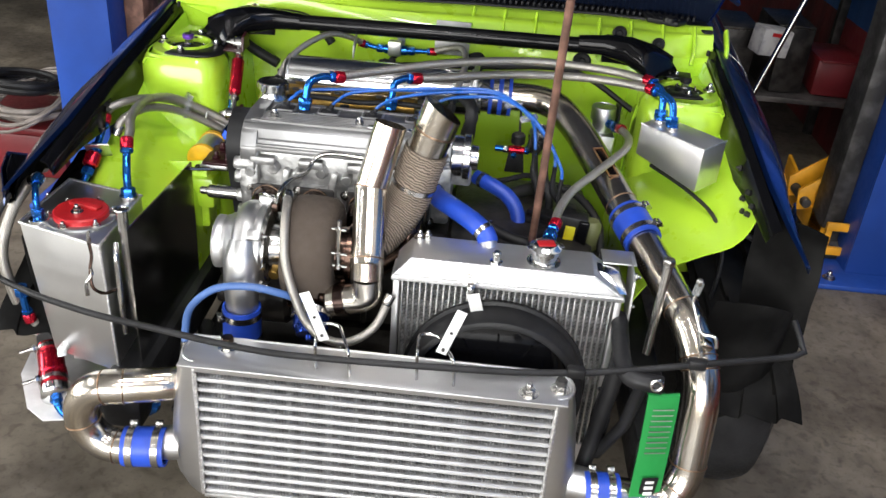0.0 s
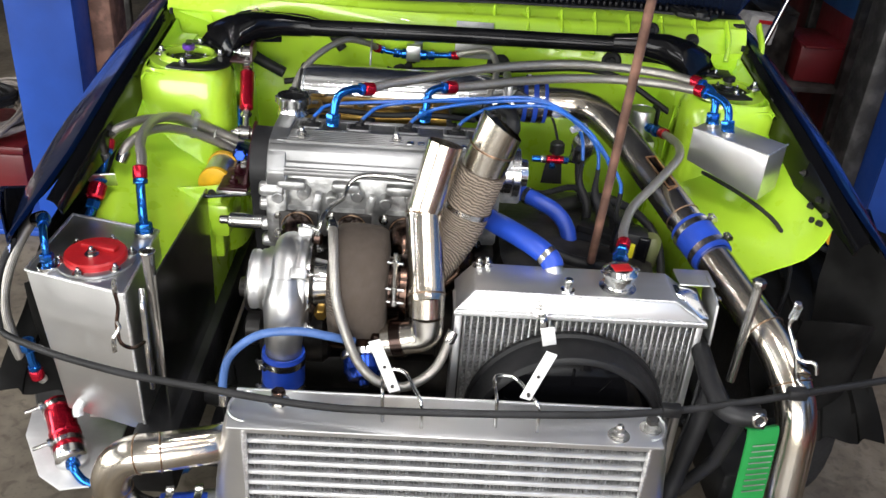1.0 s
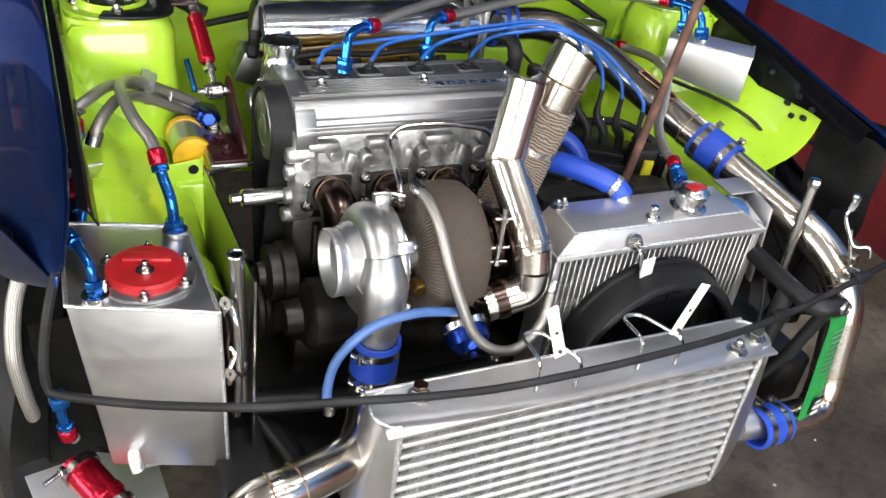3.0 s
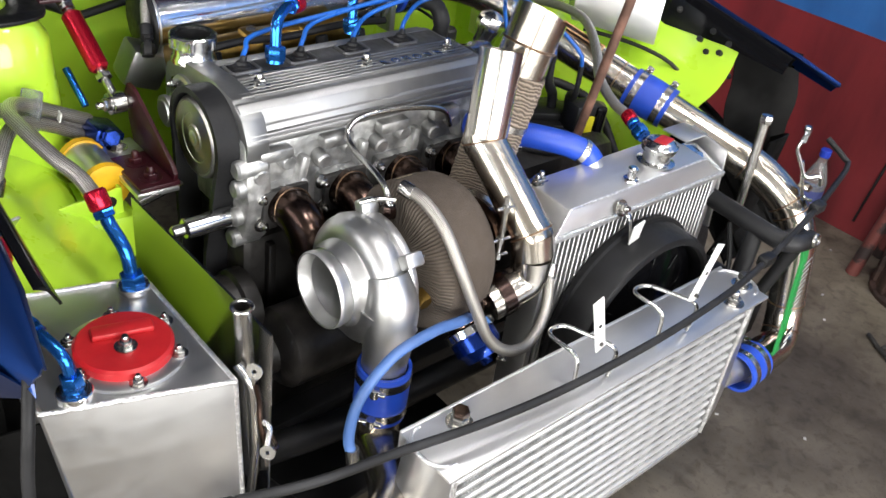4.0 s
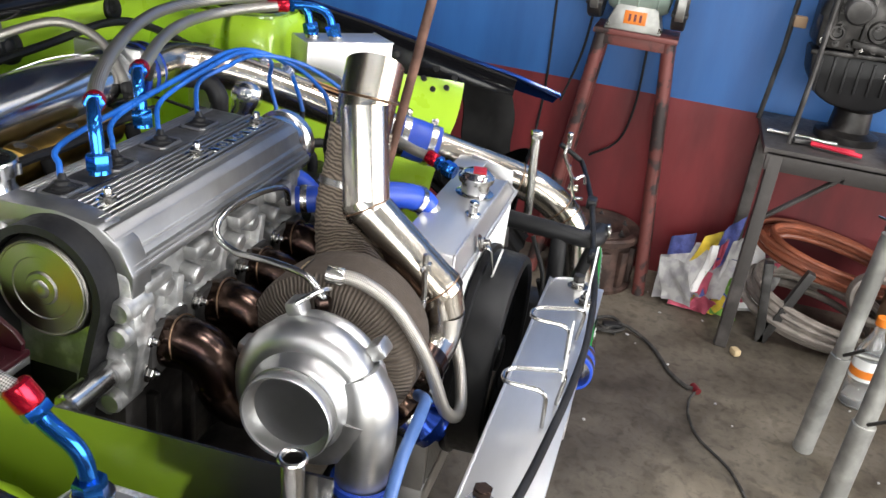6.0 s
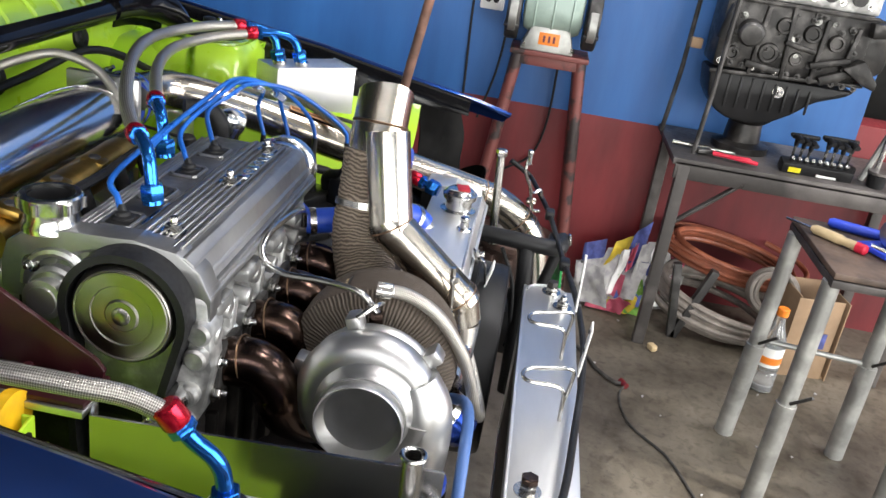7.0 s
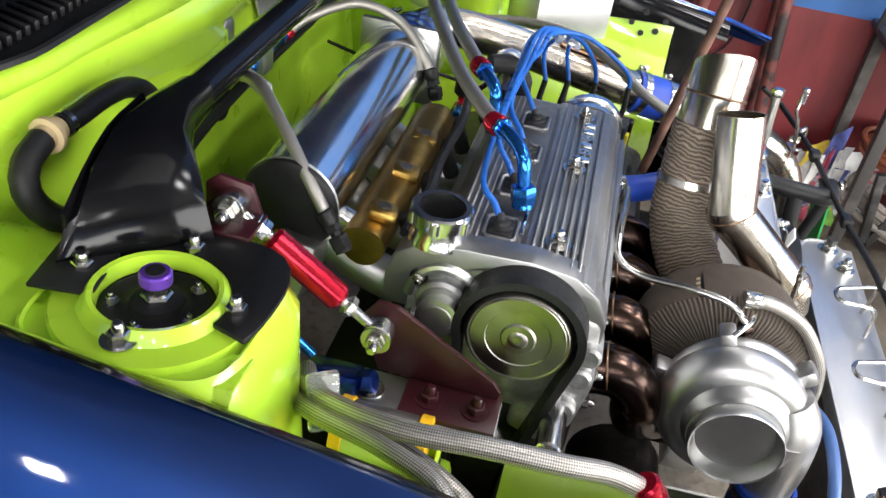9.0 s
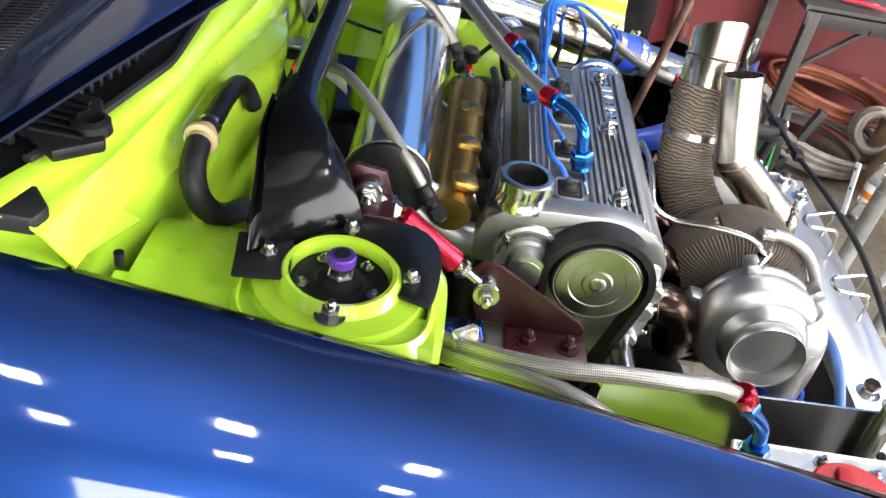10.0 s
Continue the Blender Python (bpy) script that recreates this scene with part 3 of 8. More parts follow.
shelf_rack(.62, 3.75, 1.0, "dark steel storage rack with boxes in the shade", 3)
t = thing("white_carton", (1.17, 3.78, .46), "small white printed carton lying on the rack shelf", "carton")
part("body", box((1.17, 3.70, .565), (.13, .10, .11), (0, 6, 12), .004), PAPER, t)
part("print_bar", box((1.185, 3.647, .600), (.06, .004, .014), (0, 6, 12)), RED_PLASTIC, t, "red printed bar")
t = thing("leaning_bar", (1.08, 3.36, .0), "grey steel bar leaning in the dim corner", "bar")
part("bar", sweep([(.93, 3.36, .0), (1.086, 3.40, .52), (1.25, 3.44, 1.06)], .011, 10), STEEL, t)
shelf_rack(-3.2, 4.6, 1.5, "dark steel storage rack with boxes in the shade", 8)

# ---- the car: inner wings, bulkhead, fenders ----
CX = -0.118   # middle of the car
CAR = thing("car", (CX, 1.9, 0), "small blue car with stripped front and lime green engine bay", "car")


def side(s, pts):
    """Points written for the left side (x below the middle), mirrored for s = 1."""
    return [V(p[0] if s < 0 else 2 * CX - p[0], p[1], p[2]) for p in pts]


FE = [(1.275, .792), (1.36, .815), (1.48, .836), (1.68, .872), (1.88, .900), (2.12, .934), (2.45, .975), (2.95, 1.02)]  # inner fender edge: y, z

for s in (-1, 1):
    who = "left" if s < 0 else "right"
    lift = 0.0 if s < 0 else 0.006
    # outer skin: crown, shoulder and flank
    rows = []
    for i, (y, z) in enumerate(FE):
        z += lift
        f = min(1.0, max(0.0, (y - (1.29 if s < 0 else 1.44)) / (.30 if s < 0 else .40)))
        g = f ** .8
        h = (.7 + .3 * g) if s < 0 else .5 + .5 * g
        tap = .021 * (1 - min(1, (y - 1.275) / .13))
        rows.append(side(s, [(-.770 - tap, y, z - .002), (-.777 - tap * .8, y, z + .003), (-.790 - tap * .4 - .006 * g, y, z - .004 - .004 * g), (-.796 - .044 * g, y + .004, z - .012 * h - .032 * g), (-.800 - .085 * g, y + .008, z - .020 * h - .075 * g),
                             (-.802 - .118 * g, y + .010, z - .028 * h - .135 * g), (-.803 - .140 * g, y + .012, z - .034 * h - .205 * g), (-.804 - .148 * g, y + .014, z - .04 * h - (z - .66) * min(1.0, max(0.0, (y - (1.40 if s < 0 else 1.47)) / .35)))]))
    part("fender_lining", loft([[p + V(.008 * -s, 0, -.004) for p in r[3:]] for r in rows[1:]], .002), LINER, CAR, "dark lining inside the fender")
    fender = part("fender", loft(rows, 0.0025), BLUE, CAR, "dark blue painted front fender with a pointed front tip")
    # lower flank behind the wheel
    rows = [side(s, [(-.945, y, .62), (-.95, y, .40), (-.94, y, .22)]) for y in (2.02, 2.3, 2.95)]
    part("flank", loft(rows, .0025), BLUE, CAR, "dark blue lower flank")
    # black inner flange with slots
    rows = [side(s, [(-.769, y, z + lift - .003), (-.757, y, z + lift - .009), (-.7505, y, z + lift - .022), (-.748, y, z + lift - .026 - .03 * min(1, max(0, (y - 1.40) / .25))), (-.747, y, z + lift - .030 - .065 * min(1, max(0, (y - 1.42) / .28)))]) for y, z in FE[1:]]
    flange = part("fender_flange", loft(rows, .003), BLACK_GLOSS, CAR, "black inner flange of the fender")
    for k, y in enumerate((1.60, 1.90)):
        z = .78 + (y - 1.46) * .16 + lift
        part("bolt", bolt(side(s, [(-.7475, y, z + .02)])[0], (-s, 0, .1), .004), DARK_STEEL, flange)

    # strut tower
    tx, ty = -.672, 1.88

    def tower(u, v):
        a = 2 * math.pi * u
        ca, sa = math.cos(a), math.sin(a)
        sq = (abs(ca) ** 4 + abs(sa) ** 4) ** -.25
        h = v
        rx = .090 + .026 * h ** 1.5
        ry = .098 + .026 * h ** 1.5
        z = .880 - .40 * max(0, h - .05) - .003 * min(1, h / .05) ** 2
        return side(s, [(tx + rx * sq * ca * (.86 if h < .001 else 1), ty + ry * sq * sa * (.86 if h < .001 else 1), z)])[0]

    b = net(tower, 56, 10, .003)
    bmesh.ops.remove_doubles(b, verts=b.verts, dist=.0002)
    part("strut_tower", b, GREEN, CAR, "lime green suspension strut tower")
    cx = tx if s < 0 else 2 * CX - tx
    top = lathe((cx, ty, .8775), (0, 0, 1), [(-.012, .081), (.0030, .077), (.0045, .058), (.011, .053), (.014, .050), (.013, .046), (.004, .044), (0, .044)], 40, closed=False)
    part("tower_top", top, GREEN, CAR, "lime green raised ring on the strut tower")

    # apron: from the tower forward, stepping down from the fender to the chassis leg
    prof = lambda y: [(-.760, y, .868 - .50 * max(0, 1.86 - y) - .0), (-.735, y, .800 - .28 * max(0, 1.82 - y)), (-.700, y, .742 - .12 * max(0, 1.8 - y)),
                      (-.640, y, .700 - .10 * max(0, 1.8 - y)), (-.595, y, .655 - .1 * max(0, 1.8 - y)), (-.590, y, .60 - (.04 if y > 1.5 else 0)), (-.588, y, .58 - (.12 if y > 1.5 else 0))]
    prof_r = lambda y: [(-.762, y, .868 - .12 * max(0, 1.86 - y)), (-.752, y, .83 - .18 * max(0, 1.82 - y)), (-.725, y, .775 - .15 * max(0, 1.8 - y)),
                        (-.660, y, .745 - .16 * max(0, 1.8 - y)), (-.600, y, .72 - .22 * max(0, 1.8 - y)), (-.560, y, .64 - .2 * max(0, 1.8 - y)), (-.548, y, .5)]
    ys = (1.46, 1.55, 1.63, 1.71, 1.80, 1.88) if s > 0 else (1.42, 1.48, 1.55, 1.63, 1.71, 1.80, 1.88)
    part("apron", loft([side(s, (prof_r if s > 0 else prof)(y)) for y in ys], .003), GREEN, CAR, "lime green inner wing panel")
    # ledge from the fender to the tower top
    fz = lambda y: float(np.interp(y, [p[0] for p in FE], [p[1] for p in FE])) + lift
    rows = [side(s, [(-.746, y, fz(y) - .024), (-.743, y, fz(y) - .030), (-.736, y, .8715), (-.70, y, .870)]) for y in (1.79, 1.85, 1.92, 1.99, 2.07)]
    part("wing_ledge", loft(rows, .003), GREEN, CAR, "lime green ledge along the fender")
    # rear shelf between tower and bulkhead
    rows = [side(s, [(-.735, y, .8715), (-.70, y, .8695), (-.60, y, .862), (-.575, y, .80), (-.568, y, .62)]) for y in (1.90, 1.98, 2.06)]
    part("rear_apron", loft(rows, .003), GREEN, CAR, "lime green panel behind the strut tower")
    # chassis leg
    lx = -.60 if s < 0 else 2 * CX + .60
    part("chassis_leg", box((lx, 1.62, .415), (.075, .86, .10), bevel=.012), BLACK_SATIN, CAR, "black boxed chassis leg")
    # wheel arch liner in dark plastic
    def liner(u, v):
        y = 1.30 + .42 * u
        wob = .012 * math.sin(11 * u + 5 * v) + .010 * math.sin(23 * v + 7 * u)
        x = -.665 - .20 * v + wob
        z = .700 - .24 * (1 - u) ** 2.2 * (0.35 + 0.65 * (1 - .3 * v)) - .02 * v + wob * .7
        if s > 0:
            z -= .02
        return side(s, [(x, y, z)])[0]
    part("wheel_arch_liner", net(liner, 22, 18, .003), LINER, CAR, "crumpled dark grey plastic wheel arch liner")
    def liner_front(u, v):
        wob = .006 * math.sin(5 * u + 4 * v) + .003 * math.sin(9 * v)
        return side(s, [(-.67 - .175 * math.sin(1.5 * u) + .03 * v * (1 - u), 1.302 + .10 * u * u + .04 * v * v + wob * v, .70 - (.30 - .10 * u * u) * v - .08 * u * u)])[0]
    part("liner_flap", net(liner_front, 14, 14, .003), LINER, CAR, "hanging flap of the dark plastic liner")
    if s > 0:
        def liner_web(u, v):
            wob = .005 * math.sin(9 * u + 6 * v) + .003 * math.sin(17 * v)
            return V(.522 + .105 * u, 1.462 - .075 * u - .03 * v + wob, .822 - .022 * u - .30 * v)
        part("liner_web", net(liner_web, 12, 16, .003), LINER, CAR, "dark plastic web under the fender")

part("subframe", box((CX, 1.71, .30), (.92, .42, .04), bevel=.012), BLACK_SATIN, CAR, "black subframe under the engine")


def scuttle_line(x):
    """Front edge of the scuttle along the car's width."""
    xs = (-.90, -.66, -.50, -.30, -.05, .28, .44, .52, .66)
    ys = (2.20, 2.115, 2.080, 2.086, 2.125, 2.142, 2.118, 2.125, 2.20)
    return float(np.interp(x, xs, ys))


# bulkhead: pressed panel with swages, sloping lip to the scuttle
def bulkhead(u, v):
    x = -.764 + 1.292 * u
    k = abs(2 * u - 1)
    edge = scuttle_line(x)
    y0 = 2.062 - .030 * max(0, min(1, (x + .45) / .2)) * max(0, min(1, (.5 - x) / .1)) + .03 * max(0, k - .8)
    if v < .62:
        q = v / .62
        return V(x, y0 + .014 * math.sin(9 * u + 2) * q + .009 * math.sin(31 * u) * q + .005 * math.sin(17 * q + 3 * u), .45 + .468 * q)
    q = (v - .62) / .38
    return V(x, y0 + (edge - y0) * (q ** 1.25) - .012 * math.sin(q * math.pi) * max(0, 1 - k), .918 + .053 * math.sin(q * math.pi / 2) + .004 * math.exp(-((q - .45) / .08) ** 2) - .004 * math.exp(-((q - .68) / .10) ** 2))


FW = part("bulkhead", net(bulkhead, 96, 26, .003), GREEN, CAR, "lime green pressed bulkhead panel")
for k in range(9):
    x = -.05 + .075 * k
    part("swage", sweep(rounded_path([(x, 2.030, .900), (x + .004, 2.046, .936), (x + .006, 2.10, .966)], .02), .011, 8, flat=.5), GREEN, FW)
for x, z, r in ((.30, .955, .017), (.392, .94, .015), (.22, .885, .022), (-.03, .86, .026), (-.25, .84, .03)):
    b = lathe((x, 2.028 + .6 * max(0, z - .925), z), (0, -1, .25), [(-.004, r), (.003, r), (.006, r * .8), (.004, r * .45), (.007, r * .3)], 22)
    part("grommet", b, RUBBER, FW, "black rubber grommet")
part("data_plate", box((-.088, 2.027, .912), (.082, .004, .078), (-12, 0, 0), .001), GALV, FW, "small blank aluminium data plate")
part("clip_bracket", prism([(-.228, .882), (-.200, .882), (-.200, .918), (-.206, .926), (-.222, .926), (-.228, .918)], "y", 2.026, 2.030, .002), SHEET, FW, "aluminium clip bracket")
part("clip_foot", box((-.214, 2.016, .882), (.026, .024, .004), bevel=.001), SHEET, FW, "aluminium clip bracket foot")
# front edge tips of the inner wing with holes
for s in (-1, 1):
    for k, (y, z) in enumerate(((1.517, .823), (1.519, .782), (1.508, .765), (1.478, .812), (1.470, .757), (1.540, .800), (1.492, .790))):
        if s > 0:
            p = V(2 * CX + .749, y, z - .01)
            part("panel_hole", cyl(p + V(.02, 0, -.008), p + V(-.006, 0, .003), .0055, seg=14), BLACK_SATIN, CAR, "dark drilled hole")

# scuttle with its black grille, and windscreen
SC = part("scuttle_panel", net(lambda u, v: V(-.72 + 1.204 * u, scuttle_line(-.72 + 1.204 * u) + .004 + (.245 + 2.15 - scuttle_line(-.72 + 1.204 * u)) * v, .969 + .010 * v + .004 * math.sin(v * 3)), 30, 6, .003), BLACK_SATIN, CAR, "black plastic scuttle panel")
slat = bmesh.new()
box((0, 0, 0), (.006, .050, .010), bevel=.0015, bm=slat)
slat_mesh = finish("slat", slat, BLACK_SATIN)
for k in range(86):
    ob = new("slat", slat_mesh)
    ob.parent = SC
    u = (k + .5) / 86
    ob.matrix_basis = pose(-.74 + 1.24 * u, scuttle_line(-.74 + 1.24 * u) + .055, .977, 2, 0, -14)
fine = bmesh.new()
box((0, 0, 0), (.0035, .085, .008), bevel=.001, bm=fine, seg=1)
fine_mesh = finish("fine_slat", fine, BLACK_SATIN)
for k in range(150):
    ob = new("fine_slat", fine_mesh)
    ob.parent = SC
    x = -.74 + 1.24 * (k + .5) / 150
    ob.matrix_basis = pose(x, scuttle_line(x) + .138, .981, 2, 0, 24)
for j in range(4):
    part("cross_slat", sweep([V(-.74 + 1.24 * k / 30, scuttle_line(-.74 + 1.24 * k / 30) + .104 + .021 * j, .983) for k in range(31)], .002, 6), BLACK_SATIN, SC)
part("scuttle_seal", sweep([V(-.70 + 1.164 * k / 60, scuttle_line(-.70 + 1.164 * k / 60) + .003, .972) for k in range(61)], .005, 8), RUBBER, CAR, "black rubber scuttle seal")
part("wiper_arm", sweep(spline([(-.62, 2.26, .985), (-.40, 2.33, 1.00), (-.1, 2.37, 1.015), (.2, 2.39, 1.02)], .03), .007, 8, flat=.6), BLACK_SATIN, CAR, "black wiper arm")
part("windscreen", net(lambda u, v: V(-.80 + 1.36 * u, 2.40 + .62 * v - .05 * (1 - (2 * u - 1) ** 2) * 1.0, .985 + .42 * v), 24, 8, .005), GLASS, CAR, "dark tinted windscreen")
for s in (-1, 1):
    rows = [side(s, [(-.80, 2.38, .985), (-.845, 2.42, .985), (-.90, 2.45, .955)]), side(s, [(-.73, 3.02, 1.42), (-.775, 3.05, 1.42), (-.81, 3.06, 1.40)])]
    part("pillar", loft(rows, .01), BLUE, CAR, "dark blue windscreen pillar")
    rows = [side(s, [(-.766, 2.08, .925), (-.767, 2.25, .946), (-.767, 2.42, .968)]), side(s, [(-.66, 2.06, .90), (-.70, 2.125, .960), (-.76, 2.36, .975)])]
    part("scuttle_corner", loft(rows, .003), GREEN, CAR, "lime green corner panel at the scuttle")
    for hx, hy, hr, hz in ((-.692, 2.135, .015, .956), (-.706, 2.098, .009, .951), (-.748, 2.045, .004, .930)):
        p = side(s, [(hx, hy, hz)])[0]
        part("panel_hole", cyl(p + V(0, 0, -.008), p + V(0, 0, .004), hr, seg=18), BLACK_SATIN, CAR, "dark drilled hole")
    cover = part("wiper_cover", prism([(p.x, p.y) for p in side(s, [(-.600, 2.170, 0), (-.660, 2.160, 0), (-.700, 2.112, 0), (-.672, 2.080, 0), (-.605, 2.108, 0)])], "z", .972, .984, .003), BLACK_SATIN, CAR, "black ribbed plastic wiper cover")
    for k in range(6):
        a2, b2 = side(s, [(-.610 - .013 * k, 2.160 - .004 * k, .985), (-.622 - .011 * k, 2.112 - .003 * k, .985)])
        part("cover_rib", sweep([a2, b2], .0025, 6), BLACK_SATIN, cover)
    p = side(s, [(-.655, 2.098, .980)])[0]
    part("cover_cap", lathe(p, (0, 0, 1), [(0, .017), (.010, .016), (.013, .011), (.010, .006), (.010, .001)], 20), BLACK_SATIN, cover)
    part("hinge_cover", prism([(p.x, p.y) for p in side(s, [(-.694, 2.166, 0), (-.718, 2.118, 0), (-.745, 2.096, 0), (-.764, 2.100, 0), (-.764, 2.30, 0), (-.70, 2.30, 0)])], "z", .948, .966, .004), BLACK_SATIN, CAR, "black plastic hinge cover")
part("roof", net(lambda u, v: V(-.75 + 1.264 * u, 3.02 + 1.2 * v, 1.41 + .03 * math.sin(u * math.pi)), 10, 4, .004), BLUE, CAR, "dark blue roof")

# bonnet, propped open by the rod
BON = thing("bonnet", (CX, 2.2, .99), "dark blue car bonnet hinged open and propped on a rod", "bonnet")
HB = V(CX, 2.215, .975)
ub, nb_ = V(0, -.815, .580), V(0, .580, .815)


def bonnet_skin(off, inset):
    def at_uv(u, v):
        w = (.662 - inset) * (1 - .035 * v * v)
        return HB + ub * (inset + (1.02 - 2 * inset) * v) + nb_ * (off + .030 * math.sin(math.pi * v) - .022 * (2 * u - 1) ** 4) + V((2 * u - 1) * w, 0, 0)
    return at_uv


part("skin", net(bonnet_skin(.012, 0), 24, 16, .002), BLUE, BON, "dark blue outer skin")
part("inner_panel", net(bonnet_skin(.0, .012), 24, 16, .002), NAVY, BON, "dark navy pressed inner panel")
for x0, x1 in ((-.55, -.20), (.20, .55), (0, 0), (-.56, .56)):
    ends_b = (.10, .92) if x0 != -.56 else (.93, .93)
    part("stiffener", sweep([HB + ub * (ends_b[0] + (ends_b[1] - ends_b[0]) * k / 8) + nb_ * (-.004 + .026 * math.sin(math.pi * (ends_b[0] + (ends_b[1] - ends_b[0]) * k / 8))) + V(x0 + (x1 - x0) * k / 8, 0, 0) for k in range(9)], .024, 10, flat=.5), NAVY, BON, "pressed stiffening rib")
for s in (-1, 1):
    hx = CX + s * .56
    part("hinge", sweep(rounded_path([(hx, 2.26, .955), (hx, 2.23, .975), HB + ub * .10 + V(s * .56, 0, 0)], .02), .010, 8, flat=.4), BLACK_SATIN, BON, "black steel hinge arm")

# front cross tube and lower beam
# added black panel: stands in for the shaded floor under the engine front
part("undertray", box((-.36, 1.43, .290), (.42, .18, .010), bevel=.003), BLACK_SATIN, CAR, "black panel added as shade under the engine front")
part("cross_member", sweep(rounded_path([(-.60, 1.42, .40), (-.40, 1.40, .385), (.1, 1.40, .385), (.36, 1.42, .40)], .05), .022, 12), BLACK_SATIN, CAR, "black tubular cross member")
part("lower_arm", sweep([(-.56, 1.55, .36), (-.45, 1.22, .30)], .018, 10), BLACK_SATIN, CAR, "black steel brace")

# wheels, mostly hidden behind the liners
for s in (-1, 1):
    wx = -.84 if s < 0 else 2 * CX + .84
    for wy in (1.74, 4.05):
        w = part("wheel", lathe((wx - .085, wy, .285), (1, 0, 0), [(0, .16), (0, .24), (.02, .275), (.05, .285), (.12, .285), (.15, .275), (.17, .24), (.17, .16)], 36), RUBBER, CAR, "black road tyre")
        part("rim", lathe((wx - .07, wy, .285), (1, 0, 0), [(0, .03), (.01, .15), (0, .165), (.14, .165), (.13, .15), (.13, .03)], 28), DARK_STEEL, w, "dark steel rim")
part("cabin", solid([(-.93, 2.95, .22), (.694, 2.95, .22), (.694, 5.0, .22), (-.93, 5.0, .22)], [(-.90, 2.95, 1.02), (.664, 2.95, 1.02), (.664, 5.0, 1.02), (-.90, 5.0, 1.02)], .03), BLUE, CAR, "dark blue car side and tail")

# ---- strut brace ----
BRACE = thing("strut_brace", (CX, 1.965, .93), "gloss black tubular strut brace bolted across both strut towers", "strut brace")
part("tube", sweep(rounded_path([(-.47, 1.962, .934), (-.1, 1.966, .938), (.32, 1.964, .942)], .05), .0175, 18), BLACK_GLOSS, BRACE)
for s in (-1, 1):
    def q(x, y, z):
        return V(x if s < 0 else 2 * CX - x - .0, y, z + (0 if s < 0 else .010))
    # hollow foot: broad at the tower, narrow at the tube
    rings = []
    for t, (c, w, h) in enumerate((((-.630, 1.918, .889), .062, .006), ((-.617, 1.924, .904), .056, .021), ((-.590, 1.933, .922), .046, .031), ((-.548, 1.948, .934), .034, .028), ((-.495, 1.959, .937), .024, .022), ((-.435, 1.962, .9345), .0185, .0185))):
        c = Vector(c)
        d = Vector(((.65, -.76, 0), (.65, -.76, 0), (.58, -.82, 0), (.35, -.94, 0), (.12, -.99, 0), (0, -1, 0))[t])
        d.normalize()
        rr = []
        for k in range(16):
            a = 2 * math.pi * k / 16
            sq = (abs(math.cos(a)) ** 3 + abs(math.sin(a)) ** 3) ** (-1 / 3)
            p = c + d * (w * sq * math.cos(a) * (-1)) + V(0, 0, h * sq * math.sin(a))
            rr.append(q(*p))
        rings.append(rr)
    b = bmesh.new()
    vs = [[b.verts.new(p) for p in r] for r in rings]
    for a, c in zip(vs, vs[1:]):
        for k in range(16):
            b.faces.new((a[k], a[(k + 1) % 16], c[(k + 1) % 16], c[k]))
    b.faces.new(vs[0])
    b.faces.new(vs[-1])
    foot = part("foot", b, BLACK_GLOSS, BRACE, "gloss black tapered foot")
    fin = [rings[1][0], rings[2][0], rings[3][0], rings[4][0]]
    part("side_fin", loft([[p + V(0, 0, .020) for p in fin], fin, [p + V(-.004, .006, -.045) for p in fin]], .003), BLACK_GLOSS, foot, "black side flange")
    pl = []
    for k in range(19):
        a = math.radians(42 - 150 * k / 18)
        r = .086 + .022 * math.exp(-((math.degrees(a) + 42) / 28) ** 2)
        pl.append((-.672 + r * math.cos(a), 1.88 + r * math.sin(a)))
    for k in range(19):
        a = math.radians(-108 + 150 * k / 18)
        pl.append((-.672 + .056 * math.cos(a), 1.88 + .056 * math.sin(a)))
    pl = [(p[0], p[1]) if s < 0 else (2 * CX - p[0], p[1]) for p in pl]
    part("foot_plate", prism(pl, "z", .8825 + (.010 if s > 0 else 0), .8875 + (.010 if s > 0 else 0), .001), BLACK_SATIN, BRACE, "black steel foot plate")
    fx = -.666 if s < 0 else 2 * CX + .666
    part("foot_tab", box((fx, 1.950, .8875 + (.010 if s > 0 else 0)), (.062, .050, .004), (0, 0, 8 * -s), .0015), BLACK_SATIN, BRACE, "black steel foot tab")

